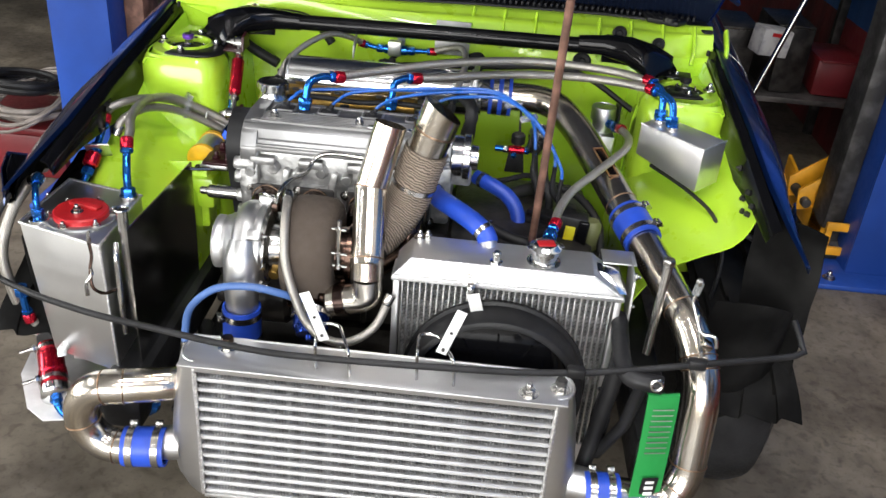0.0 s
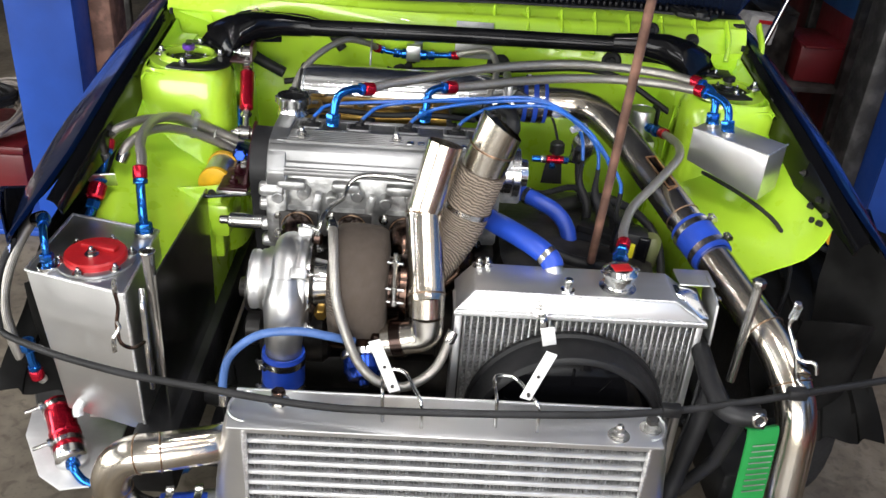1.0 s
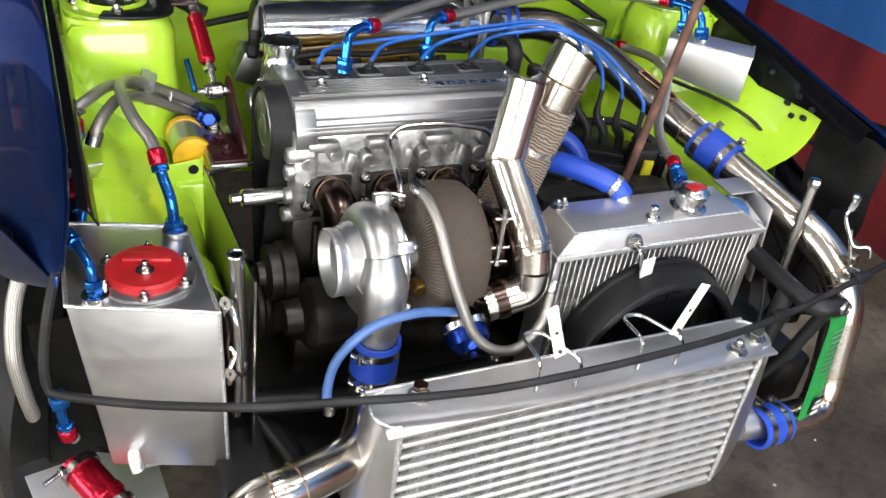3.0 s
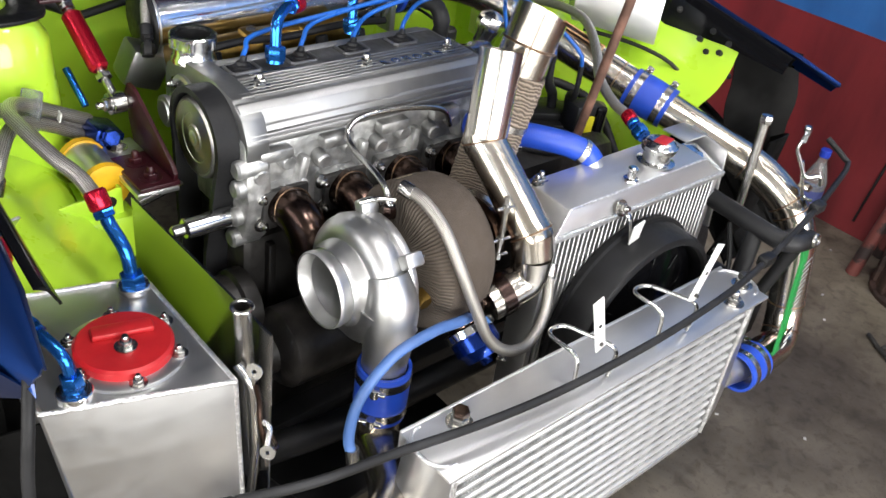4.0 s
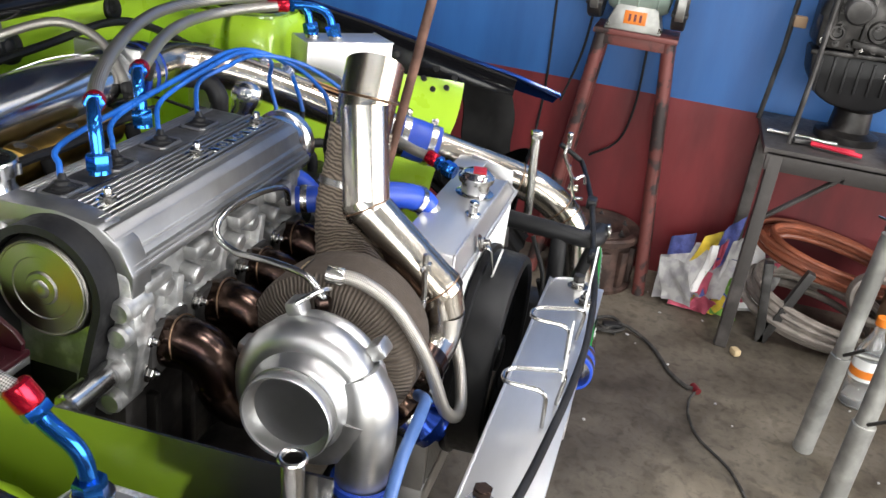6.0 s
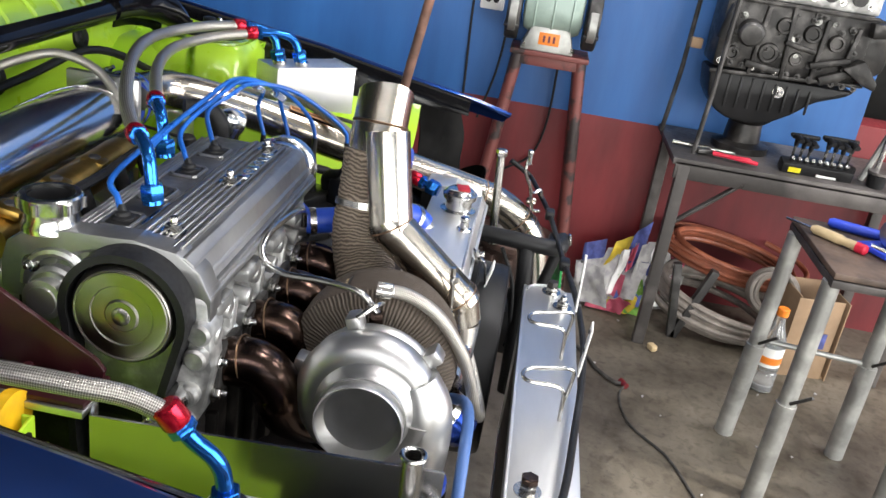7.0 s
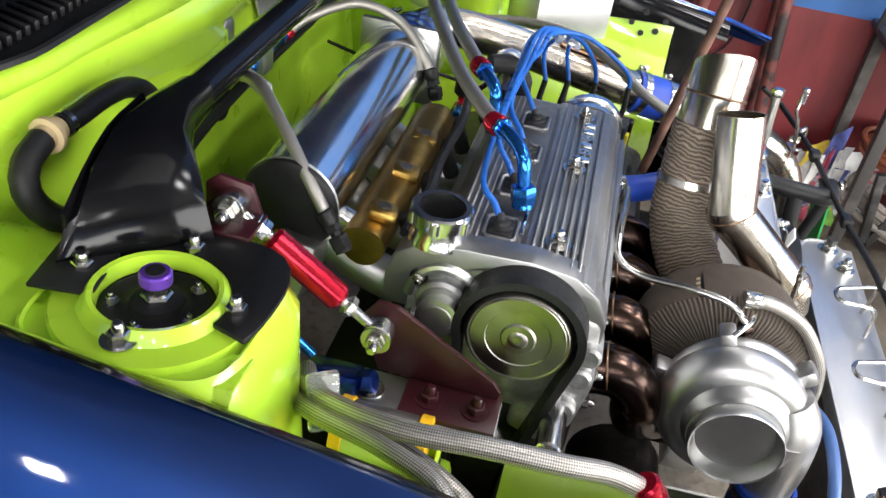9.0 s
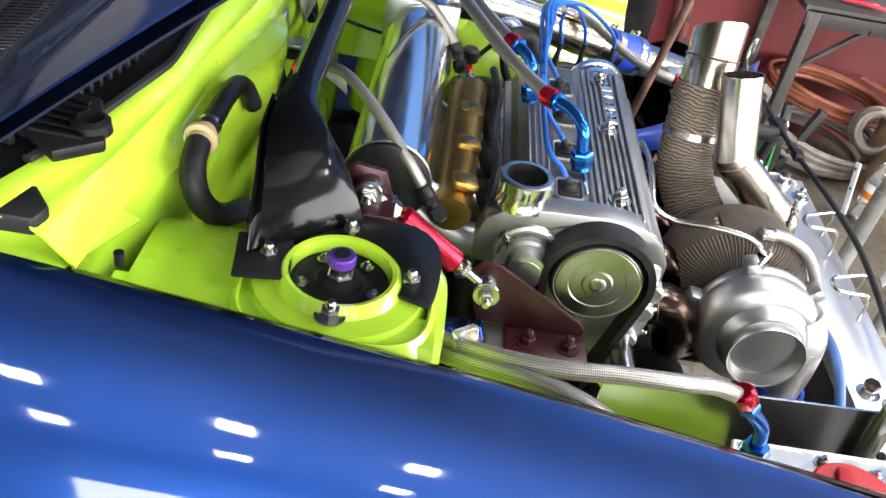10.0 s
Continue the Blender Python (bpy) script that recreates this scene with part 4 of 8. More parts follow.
for s in (-1, 1):
    up = 0 if s < 0 else .006
    cx = -.672 if s < 0 else 2 * CX + .672
    M = thing("strut_top_mount", (cx, 1.88, .88 + up), "adjustable strut top mount with purple knob, nut and studs" if s < 0 else "adjustable strut top mount with dark knob, nut and studs", "strut mount", "strut top mounts")
    part("plate", lathe((cx, 1.88, .866 + up), (0, 0, 1), [(0, .045), (.010, .045), (.012, .040), (.008, .030), (.010, .022), (.016, .020), (.018, .012)], 32), BLACK_SATIN, M)
    part("nut", hexnut((cx, 1.88, .876 + up), (0, 0, 1), .0125, .012), STEEL, M)
    part("shaft", cyl((cx, 1.88, .884 + up), (cx, 1.88, .901 + up), .0085, chamfer=.001), STEEL, M)
    part("knob", lathe((cx, 1.88, .893 + up), (0, 0, 1), [(.004, .0105), (.0055, .0125), (.0135, .0125), (.015, .0110), (.0152, .002)], 24), PURPLE if s < 0 else BLACK_SATIN, M)
    part("knob_slot", cyl((cx, 1.88, .908 + up), (cx, 1.88, .9092 + up), .0075, seg=16), BLACK_SATIN, M, "black slotted insert")
    for k, (dx, dy) in enumerate(((.063, 0), (.003, -.063), (.008, .066), (-.055, 0))):
        x = cx + (dx if s < 0 else -dx)
        part("stud", bolt((x, 1.88 + dy, .884 + up), (0, 0, 1), .0085), STEEL, M)
    for k in range(5):
        a = .6 + k * 1.256
        part("small_bolt", bolt((cx + .034 * math.cos(a), 1.88 + .034 * math.sin(a), .876 + up), (0, 0, 1), .004), STEEL, M)

# engine damper: red anodised link from strut plate to engine bracket
LINK = thing("engine_damper", (-.54, 1.80, .84), "red anodised adjustable engine steady link with steel rod ends", "damper")
A, B = V(-.552, 1.872, .900), V(-.535, 1.734, .785)
d = (B - A).normalized()
at = lambda t: A.lerp(B, t)
part("rod", cyl(at(.05), at(.95), .0055), STEEL, LINK, "steel threaded rod")
part("sleeve", lathe(at(.24), d, [(0, .010), (.004, .0135), ((B - A).length * .46, .0135), ((B - A).length * .46 + .004, .010)], 24), RED_ANO, LINK, "red anodised sleeve")
for t in (.13, .17, .76):
    part("lock_nut", hexnut(at(t), d, .011, .008), STEEL, LINK)
for p in (A, B):
    part("rod_end", cyl(p + V(-.011, 0, 0), p + V(.011, 0, 0), .014, chamfer=.003), STEEL, LINK, "steel rod end")
    part("bolt", bolt(p + V(-.011, 0, 0), (-1, 0, 0), .009), STEEL, LINK)
part("spacer", cyl(B, B + V(.022, 0, 0), .009, seg=16), STEEL, LINK, "steel spacer")
part("upper_bracket", prism([(1.848, .888), (1.900, .888), (1.900, .912), (1.888, .922), (1.858, .918)], "x", -.545, -.539, .001), MAROON, LINK, "maroon steel bracket")
part("upper_bracket_base", box((-.562, 1.872, .8885), (.042, .056, .005), bevel=.001), MAROON, LINK, "maroon bracket base")
part("lower_bracket", prism([(1.756, .786), (1.742, .807), (1.722, .805), (1.620, .744), (1.611, .733), (1.613, .724), (1.735, .724)], "x", -.518, -.512, .001), MAROON, LINK, "dark maroon triangular bracket")


# gearbox side mount with yellow bushes
MNT = thing("engine_mount", (-.59, 1.68, .64), "engine mount of bare metal with yellow polyurethane bushes on green bracket", "engine mount")
part("barrel", cyl((-.585, 1.675, .704), (-.585, 1.749, .704), .029, chamfer=.004, seg=26), SHEET, MNT)
for y in (1.664, 1.741):
    part("bush", lathe((-.585, y, .704), (0, 1, 0), [(0, .028), (.001, .0315), (.012, .0315), (.013, .028)], 26), YELLOW, MNT, "yellow polyurethane bush")
part("front_plate", prism([(-.690, .694), (-.60, .703), (-.572, .708), (-.572, .55), (-.602, .55), (-.612, .60), (-.66, .60)], "y", 1.652, 1.656, .001), GREEN, MNT, "lime green gusset plate")
part("side_fold", box((-.573, 1.678, .629), (.004, .050, .155), bevel=.001), GREEN, MNT, "lime green folded edge")
part("plate_hole", cyl((-.588, 1.6505, .690), (-.588, 1.6525, .690), .008, seg=18), BLACK_SATIN, MNT, "dark drilled hole")
part("bracket", box((-.59, 1.70, .635), (.07, .12, .07), bevel=.008), GREEN, MNT, "lime green bracket")
part("top_plate", box((-.541, 1.682, .7145), (.056, .150, .008), bevel=.001), SHEET, MNT, "bare aluminium top plate")
part("maroon_foot", box((-.538, 1.655, .7215), (.054, .094, .006), bevel=.001), MAROON, MNT, "maroon bracket foot")
for y, m in ((1.630, MAROON), (1.676, MAROON), (1.735, STEEL)):
    part("bolt", bolt((-.541, y, .7245 if m is MAROON else .7185), (0, 0, 1), .009), m, MNT)

# ---- engine ----
ENG = thing("engine", (-.25, 1.63, .35), "transverse four-cylinder engine with bare cast aluminium ribbed valve cover", "engine")
# block and sump, mostly in shade
BLK = part("block", box((-.25, 1.64, .53), (.42, .20, .24), bevel=.015), GREASY, ENG, "dark greasy engine block")
for k in range(6):
    part("block_rib", box((-.42 + k * .07, 1.535, .53), (.012, .014, .22), bevel=.003), GREASY, BLK)
part("sump", box((-.25, 1.63, .36), (.40, .19, .09), bevel=.02), GREASY, ENG, "dark greasy sump")
part("gearbox", box((.10, 1.64, .55), (.30, .34, .26), bevel=.04), GREASY, ENG, "dark gearbox casing")
part("bell_housing", cyl((.02, 1.60, .56), (.20, 1.60, .56), .12, .09, 24), GREASY, ENG, "dark bell housing")

# cylinder head with bosses, ports and studs on the exhaust side
b = box((-.255, 1.635, .730), (.415, .185, .125), bevel=.008)
rnd = random.Random(11)
for k in range(4):
    x = -.405 + .095 * k
    box((x, 1.540, .700), (.075, .022, .060), bevel=.008, bm=b)
    cyl((x - .036, 1.552, .755), (x - .036, 1.522, .752), .011, seg=14, bm=b, chamfer=.002)
    cyl((x + .008, 1.55, .762), (x + .008, 1.527, .760), .014, .011, seg=14, bm=b, chamfer=.002)
    box((x - .012, 1.535, .776), (.050, .02, .018), (0, 0, 0), .005, bm=b)
    box((x + .03, 1.538, .735), (.014, .018, .055), (0, 12, 0), .004, bm=b)
    for j in range(3):
        cyl((x - .03 + .03 * j, 1.545, .722 + rnd.uniform(-.012, .012)), (x - .03 + .03 * j, 1.527, .722), .007, seg=10, bm=b)
part("cylinder_head", b, ROUGHCAST, ENG, "rough cast aluminium cylinder head")
for k in range(4):
    x = -.405 + .095 * k
    for dx, dz in ((-.034, -.02), (.034, -.02), (-.036, .02)):
        part("stud_nut", bolt((x + dx, 1.527, .70 + dz), (0, -1, 0), .007), STEEL, ENG)

# front housing below the cam pulley (cast bracket)
FB = part("front_bracket", prism([(1.53, .80), (1.555, .806), (1.60, .78), (1.60, .64), (1.56, .625), (1.532, .66), (1.522, .72)], "x", -.462, -.425, .006), ROUGHCAST, ENG, "rough cast front bracket")
for y, z in ((1.535, .765), (1.538, .735), (1.545, .69), (1.55, .655)):
    part("bracket_boss", cyl((-.474, y, z), (-.43, y, z), .013, seg=14, chamfer=.003), ROUGHCAST, FB)
part("idler_spindle", cyl((-.535, 1.553, .688), (-.46, 1.553, .688), .014, chamfer=.002), MACHINED, ENG, "machined spindle")
part("idler_tip", cyl((-.552, 1.553, .688), (-.535, 1.553, .688), .008, chamfer=.002), STEEL, ENG)

# valve cover: flange, sloping sides, ribs, recess with plug wells
b = bmesh.new()
sec = [(1.528, .795), (1.528, .804), (1.536, .806), (1.5385, .816), (1.5425, .8175), (1.5470, .835), (1.556, .842), (1.622, .8435), (1.626, .8400), (1.678, .8400), (1.690, .838), (1.706, .822), (1.712, .806), (1.722, .803), (1.722, .795)]
merge(b, prism(sec, "x", -.458, -.052, .0013))
part("valve_cover", b, COVER, ENG, "dull cast aluminium valve cover")
VC = ENG.children[-1]
for k in range(7):
    y = 1.5655 + k * .0082
    part("rib", box((-.2535, y, .8445), (.385, .0036, .0060), bevel=.0011, seg=1), COVER, VC)
for k in range(4):
    part("rib", box((-.2535, 1.6725 + k * .0072, .8408 - .0016 * k), (.385, .0034, .0056), (-8 * k, 0, 0), .001, seg=1), COVER, VC)
part("edge_rail", box((-.255, 1.534, .8065), (.404, .007, .006), bevel=.002), COVER, VC)
for x in (-.406, -.238, -.090):
    part("cover_stud", bolt((x, 1.5905, .845), (0, 0, 1), .0085), STEEL, VC)
# raised badge: plain shapes
for k in range(6):
    x = -.213 + k * .0195
    if k in (1, 3):
        m = lathe((x, 1.582, .8445), (0, 0, 1), [(0, .0075), (.0035, .0072), (.0035, .0045), (0, .0043)], 18)
    else:
        m = box((x, 1.582, .8465), (.0125, .0145, .0036), bevel=.001)
    part("badge_shape", m, MACHINED, VC, "plain raised badge shape")
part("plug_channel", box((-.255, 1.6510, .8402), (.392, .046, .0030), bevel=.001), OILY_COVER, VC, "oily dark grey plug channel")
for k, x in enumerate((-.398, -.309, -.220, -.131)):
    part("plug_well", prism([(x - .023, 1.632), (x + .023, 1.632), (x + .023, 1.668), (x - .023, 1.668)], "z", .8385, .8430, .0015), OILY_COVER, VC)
    rim = [V(x + dx, 1.650 + dy, .8440) for dx, dy in ((-.021, -.012), (-.017, -.016), (.017, -.016), (.021, -.012), (.021, .012), (.017, .016), (-.017, .016), (-.021, .012), (-.021, -.012))]
    part("well_rim", sweep(rim, .0022, 8), COVER, VC)
    part("well_seal", box((x, 1.650, .8435), (.034, .026, .005), bevel=.002), RUBBER, VC, "black rubber plug well seal")
    cap = lathe((x, 1.650, .845), (.10, .10, 1), [(-.004, .0130), (.0015, .0130), (.0030, .0112), (.0035, .0085), (.007, .0080), (.0085, .0060)], 20)
    part("plug_boot", cap, RUBBER, VC, "black rubber plug boot")
part("cover_label", box((-.365, 1.6285, .8428), (.07, .004, .002), bevel=.0005), MACHINED, VC)

# end housing round the cam pulley
arch = [(1.752, .765), (1.752, .800), (1.744, .826), (1.722, .842), (1.680, .848), (1.610, .852), (1.565, .846), (1.540, .828), (1.527, .800), (1.527, .775), (1.545, .775), (1.552, .80), (1.575, .825), (1.61, .834), (1.66, .828), (1.69, .812), (1.70, .79), (1.70, .765)]
part("end_housing", prism(arch, "x", -.460, -.428, .0025), COVER, ENG, "cast aluminium cam end housing")
# near-black colour carries the shadow that lies under the housing
part("end_wall", prism([(1.535, .70), (1.745, .70), (1.745, .80), (1.72, .835), (1.60, .84), (1.55, .82), (1.535, .79)], "x", -.442, -.434, .002), GREASY, ENG, "end wall darkened for the shadow below the pulley")
# arch rib over the second cam
part("cam_arch", sweep([V(-.460, 1.689 + .036 * math.cos(a), .783 + .040 * math.sin(a)) for a in [math.pi * k / 12 for k in range(13)]], .0055, 8), CAST, ENG)
part("cam_boss", cyl((-.424, 1.689, .783), (-.470, 1.689, .783), .027, chamfer=.003), CAST, ENG)
part("cam_cap", lathe((-.470, 1.689, .783), (-1, 0, 0), [(0, .0235), (.004, .0235), (.005, .019), (.014, .019), (.015, .0215), (.021, .0215), (.022, .016), (.024, .0155), (.0245, .004)], 28), CAST, ENG, "machined cam cap")
for dz in (-.024, .024):
    part("cap_bolt", bolt((-.462, 1.716, .783 + dz), (-1, 0, 0), .006), STEEL, ENG)
# oil filler neck
# black cup set in the bore gives the neck its shaded depth
part("filler_pit", lathe((-.438, 1.707, .850), (0, 0, 1), [(0, .001), (0, .0222), (.024, .0230)], 24, closed=False), RUBBER, ENG, "black cup painted as shade inside the filler opening")
part("filler_neck", lathe((-.438, 1.707, .840), (0, 0, 1), [(0, .030), (.006, .029), (.010, .0265), (.020, .0265), (.022, .0305), (.027, .031), (.036, .031), (.038, .029), (.038, .0235), (.010, .0225), (.008, 0.002)], 32), MACHINED, ENG, "bright machined oil filler neck")
for k in range(6):
    a = k * math.pi / 3
    part("filler_lobe", cyl((-.438 + .029 * math.cos(a), 1.707 + .029 * math.sin(a), .862), (-.438 + .029 * math.cos(a), 1.707 + .029 * math.sin(a), .874), .005, seg=10), MACHINED, ENG)

# cam pulley with its belt
part("cam_pulley", lathe((-.449, 1.607, .782), (-1, 0, 0), [(0, .064), (.004, .064), (.004, .0545), (.034, .0545), (.039, .0530), (.042, .0500), (.041, .0480), (.042, .0470), (.0415, .033), (.0405, .032), (.0405, .018), (.0425, .016), (.043, .010), (.045, .008), (.046, .004)], 72), TURNED, ENG, "turned aluminium cam pulley")
pts = []
for k in range(25):
    a = math.radians(-18 + 216 * k / 24)
    pts.append(V(-.473, 1.607 + .062 * math.cos(a), .782 + .062 * math.sin(a)))
pts += [V(-.473, 1.585, .62), V(-.473, 1.60, .45), V(-.473, 1.64, .45), V(-.473, 1.66, .62)]
b = bmesh.new()
vs = []
n = len(pts)
for i, p in enumerate(pts):
    t = (pts[(i + 1) % n] - pts[i - 1]).normalized()
    o = t.cross(V(1, 0, 0)).normalized() * .0042
    vs.append([b.verts.new(p + V(dx, 0, 0) + s * o) for dx, s in ((-.019, 1), (.020, 1), (.020, -1), (-.019, -1))])
for i in range(n):
    a, c = vs[i], vs[(i + 1) % n]
    for k in range(4):
        b.faces.new((a[k], a[(k + 1) % 4], c[(k + 1) % 4], c[k]))
part("cam_belt", b, RUBBER, ENG, "black toothed cam belt", sharp=50)
# black ring and plate added to darken the gap behind and below the pulley
part("belt_backing", lathe((-.444, 1.607, .782), (-1, 0, 0), [(0, .020), (0, .066), (.003, .066), (.003, .020)], 40), BLACK_SATIN, ENG, "black ring added as shade behind the belt")
part("belt_cover", prism([(1.545, .76), (1.670, .76), (1.672, .46), (1.560, .46)], "x", -.458, -.450, .002), BLACK_SATIN, ENG, "black plate added as shade between the belt strands")
part("crank_pulley", lathe((-.47, 1.60, .45), (-1, 0, 0), [(0, .06), (.012, .062), (.016, .054), (.022, .054), (.028, .062), (.036, .060), (.04, .03), (.045, .015)], 32), GREASY, ENG, "dark crank pulley")
part("water_pump", lathe((-.46, 1.53, .56), (-1, 0, 0), [(0, .05), (.02, .05), (.024, .045), (.04, .045), (.045, .02), (.055, .018)], 28), GREASY, ENG, "dark pump pulley")
part("alternator", lathe((-.40, 1.46, .52), (-1, 0, 0), [(-.06, .05), (-.05, .058), (.05, .058), (.06, .05), (.065, .03), (.09, .028), (.095, .015)], 28), GREASY, ENG, "dark alternator")

# thermostat end of the head: silver ring flange and bracket
part("cam_sensor", lathe((-.050, 1.582, .803), (1, 0, 0), [(0, .042), (.020, .042), (.022, .046), (.034, .046), (.036, .040), (.036, .026), (.050, .024), (.052, .012)], 32), MACHINED, ENG, "bright machined end cap")
part("sensor_bracket", box((-.03, 1.567, .775), (.04, .02, .05), bevel=.006), ROUGHCAST, ENG)
part("water_outlet", sweep(rounded_path([(-.10, 1.575, .742), (-.088, 1.545, .745), (-.083, 1.530, .747)], .02), .021, 18), CAST, ENG, "cast water outlet")

# intake: gold manifold bar, injectors, runners
part("intake_bar", sweep([(-.435, 1.784, .806), (-.30, 1.780, .814), (-.145, 1.776, .822)], .0245, 18, flat=.95, ripple=lambda s, a: .10 * math.sin(s * 66) + .04 * math.sin(3 * a + s * 40)), GOLD, ENG, "gold anodised intake manifold rail")
for k, x in enumerate((-.405, -.315, -.225, -.155)):
    part("gold_lug", box((x, 1.772, .834), (.030, .032, .014), (12, 0, 8), .006), GOLD, ENG, "gold anodised lug")
    part("lug_bolt", hexnut((x, 1.772, .836), (0, 0, 1), .008, .007), DARK_STEEL, ENG)
    part("injector", cyl((x + .02, 1.752, .825), (x + .02, 1.735, .780), .010, chamfer=.002), RUBBER, ENG, "black injector")
    part("runner", sweep(rounded_path([(x, 1.735, .745), (x, 1.80, .765), (x, 1.86, .815)], .04), .023, 14), CAST, ENG, "cast intake runner")
part("injector_loom", sweep(spline([(-.43, 1.742, .83), (-.36, 1.735, .842), (-.27, 1.742, .835), (-.18, 1.737, .843), (-.09, 1.745, .835)], .02), .006, 8), RUBBER, ENG, "black injector loom")

# plenum chamber
PLN = thing("plenum", (-.23, 1.862, .80), "polished aluminium tubular intake plenum with welded end plates", "plenum")
part("tube", lathe((-.438, 1.862, .838), (1, 0, 0), [(0, .050), (.410, .050)], 44), POLISHED, PLN)
# polished cap coloured black in place of the dark surroundings it reflects
part("left_cap", lathe((-.438, 1.862, .838), (-1, 0, 0), [(0, .0515), (.004, .050), (.006, .046), (.010, .0)], 40, closed=False), BLACK_SATIN, PLN, "polished end cap, its dark reflection painted black")
part("weld", ring((-.434, 1.862, .838), (1, 0, 0), .0502, .0016), SHEET, PLN, "weld bead")
part("weld", ring((-.030, 1.862, .838), (1, 0, 0), .0505, .0026), ALU_WELD, PLN, "weld bead")
part("end_plate", box((-.022, 1.862, .838), (.012, .112, .112), bevel=.004), SHEET, PLN, "square aluminium throttle flange")
part("boss", cyl((-.405, 1.826, .820), (-.405, 1.795, .808), .013, chamfer=.002), MACHINED, PLN, "turned boss")
part("boss_nut", hexnut((-.405, 1.797, .809), (0, -.93, -.36), .013, .016), MACHINED, PLN)
part("side_boss", box((-.45, 1.85, .78), (.06, .05, .06), (10, 20, 0), .008), CAST, PLN)
part("throttle_body", lathe((-.016, 1.862, .838), (1, 0, 0), [(0, .046), (.01, .046), (.012, .038), (.045, .038)], 32), MACHINED, PLN, "machined throttle body")
part("throttle_lever", box((.0, 1.815, .86), (.03, .01, .03), (0, 30, 0), .003), DARK_STEEL, PLN)
part("vacuum_wire", sweep(spline([(-.20, 1.893, .877), (-.13, 1.875, .889), (-.08, 1.853, .888), (-.058, 1.823, .872), (-.055, 1.81, .84)], .012), .0016, 6), STEEL, PLN, "thin wire")
part("grey_bracket", prism([(1.93, .87), (1.97, .90), (1.985, .925), (1.935, .90)], "x", -.31, -.306, .001), GALV, PLN, "grey sheet bracket")

# ---- turbocharger ----
TX, TY, TZ = -.395, 1.364, .684
TUR = thing("turbocharger", (TX, TY, .58), "large turbocharger with bare cast aluminium compressor housing", "turbocharger")
b = bmesh.new()
uvl = b.loops.layers.uv.verify()
segA, segB = 56, 16
vs = []
for i in range(segA + 1):
    f = i / segA
    a = math.radians(178 - 352 * f)      # winds to the outlet at the front
    rt = .021 + .013 * f ** 1.3
    R = .0565 + .001 * f
    c = V(TX, TY + R * math.cos(a), TZ + R * math.sin(a))
    out = V(0, math.cos(a), math.sin(a))
    vs.append([b.verts.new(c + out * (rt * math.cos(2 * math.pi * k / segB)) + V(1, 0, 0) * (rt * 1.12 * math.sin(2 * math.pi * k / segB))) for k in range(segB)])
for p, q2 in zip(vs, vs[1:]):
    for k in range(segB):
        b.faces.new((p[k], p[(k + 1) % segB], q2[(k + 1) % segB], q2[k]))
b.faces.new(vs[0])
b.faces.new(vs[-1])
lathe((TX + .030, TY, TZ), (-1, 0, 0), [(0, .076), (.006, .078), (.012, .076), (.022, .066), (.040, .064), (.050, .0615), (.055, .058), (.057, .0555), (.066, .0545), (.068, .051), (.076, .050)], 44, b)
part("scroll", b, CAST, TUR, "cast aluminium compressor scroll", sharp=60)
part("outlet", sweep(spline([(TX, TY - .048, TZ + .034), (TX, TY - .057, TZ + .012), (TX - .001, TY - .064, TZ - .02), (TX - .003, TY - .067, TZ - .055), (TX - .004, TY - .066, TZ - .098)], .008), lambda s: .026 + .0085 * min(1, s / .035) - .0055 * min(1, max(0, s - .05) / .07), 28), CAST, TUR, "cast compressor outlet", sharp=70)
part("inlet", lathe((TX - .030, TY, TZ), (-1, 0, 0), [(0, .051), (.010, .0485), (.021, .0475), (.024, .0490), (.031, .0490), (.033, .0480), (.032, .0462), (.022, .0425), (.006, .0375), (-.010, .0350), (-.030, .0345)], 44, closed=False), BELL, TUR, "machined bell-mouth inlet")
# hub coloured black so the throat of the inlet reads as shaded
part("wheel_hub", lathe((TX - .004, TY, TZ), (-1, 0, 0), [(0, .0346), (.002, .0346), (.003, .013), (.014, .009), (.020, .004)], 28), BLACK_SATIN, TUR, "compressor wheel hub blackened for the shade in the throat")
blade = bmesh.new()
for k in range(8):
    a = k * math.pi / 4
    box((TX - .012, TY + .018 * math.cos(a), TZ + .018 * math.sin(a)), (.014, .020, .0012), (math.degrees(a), 0, 0), bm=blade)
part("compressor_wheel", blade, MACHINED, TUR, "compressor wheel blades")
for a in (70, 140, 215, 330, 10):
    r = math.radians(a)
    part("boss", box((TX + .022, TY + .083 * math.cos(r), TZ + .083 * math.sin(r)), (.026, .020, .018), (a, 0, 0), .004), CAST, TUR)
    part("clamp_bolt", bolt((TX + .034, TY + .080 * math.cos(r), TZ + .080 * math.sin(r)), (1, 0, 0), .005), STEEL, TUR)
part("centre_housing", lathe((TX + .030, TY, TZ), (1, 0, 0), [(0, .066), (.006, .066), (.010, .040), (.030, .036), (.050, .040), (.056, .055), (.062, .058)], 32), STEEL, TUR, "bearing housing")
part("brass_fitting", hexnut((TX + .055, TY - .045, TZ - .02), (0, -1, -.2), .011, .020), GOLD, TUR, "brass coolant fitting")
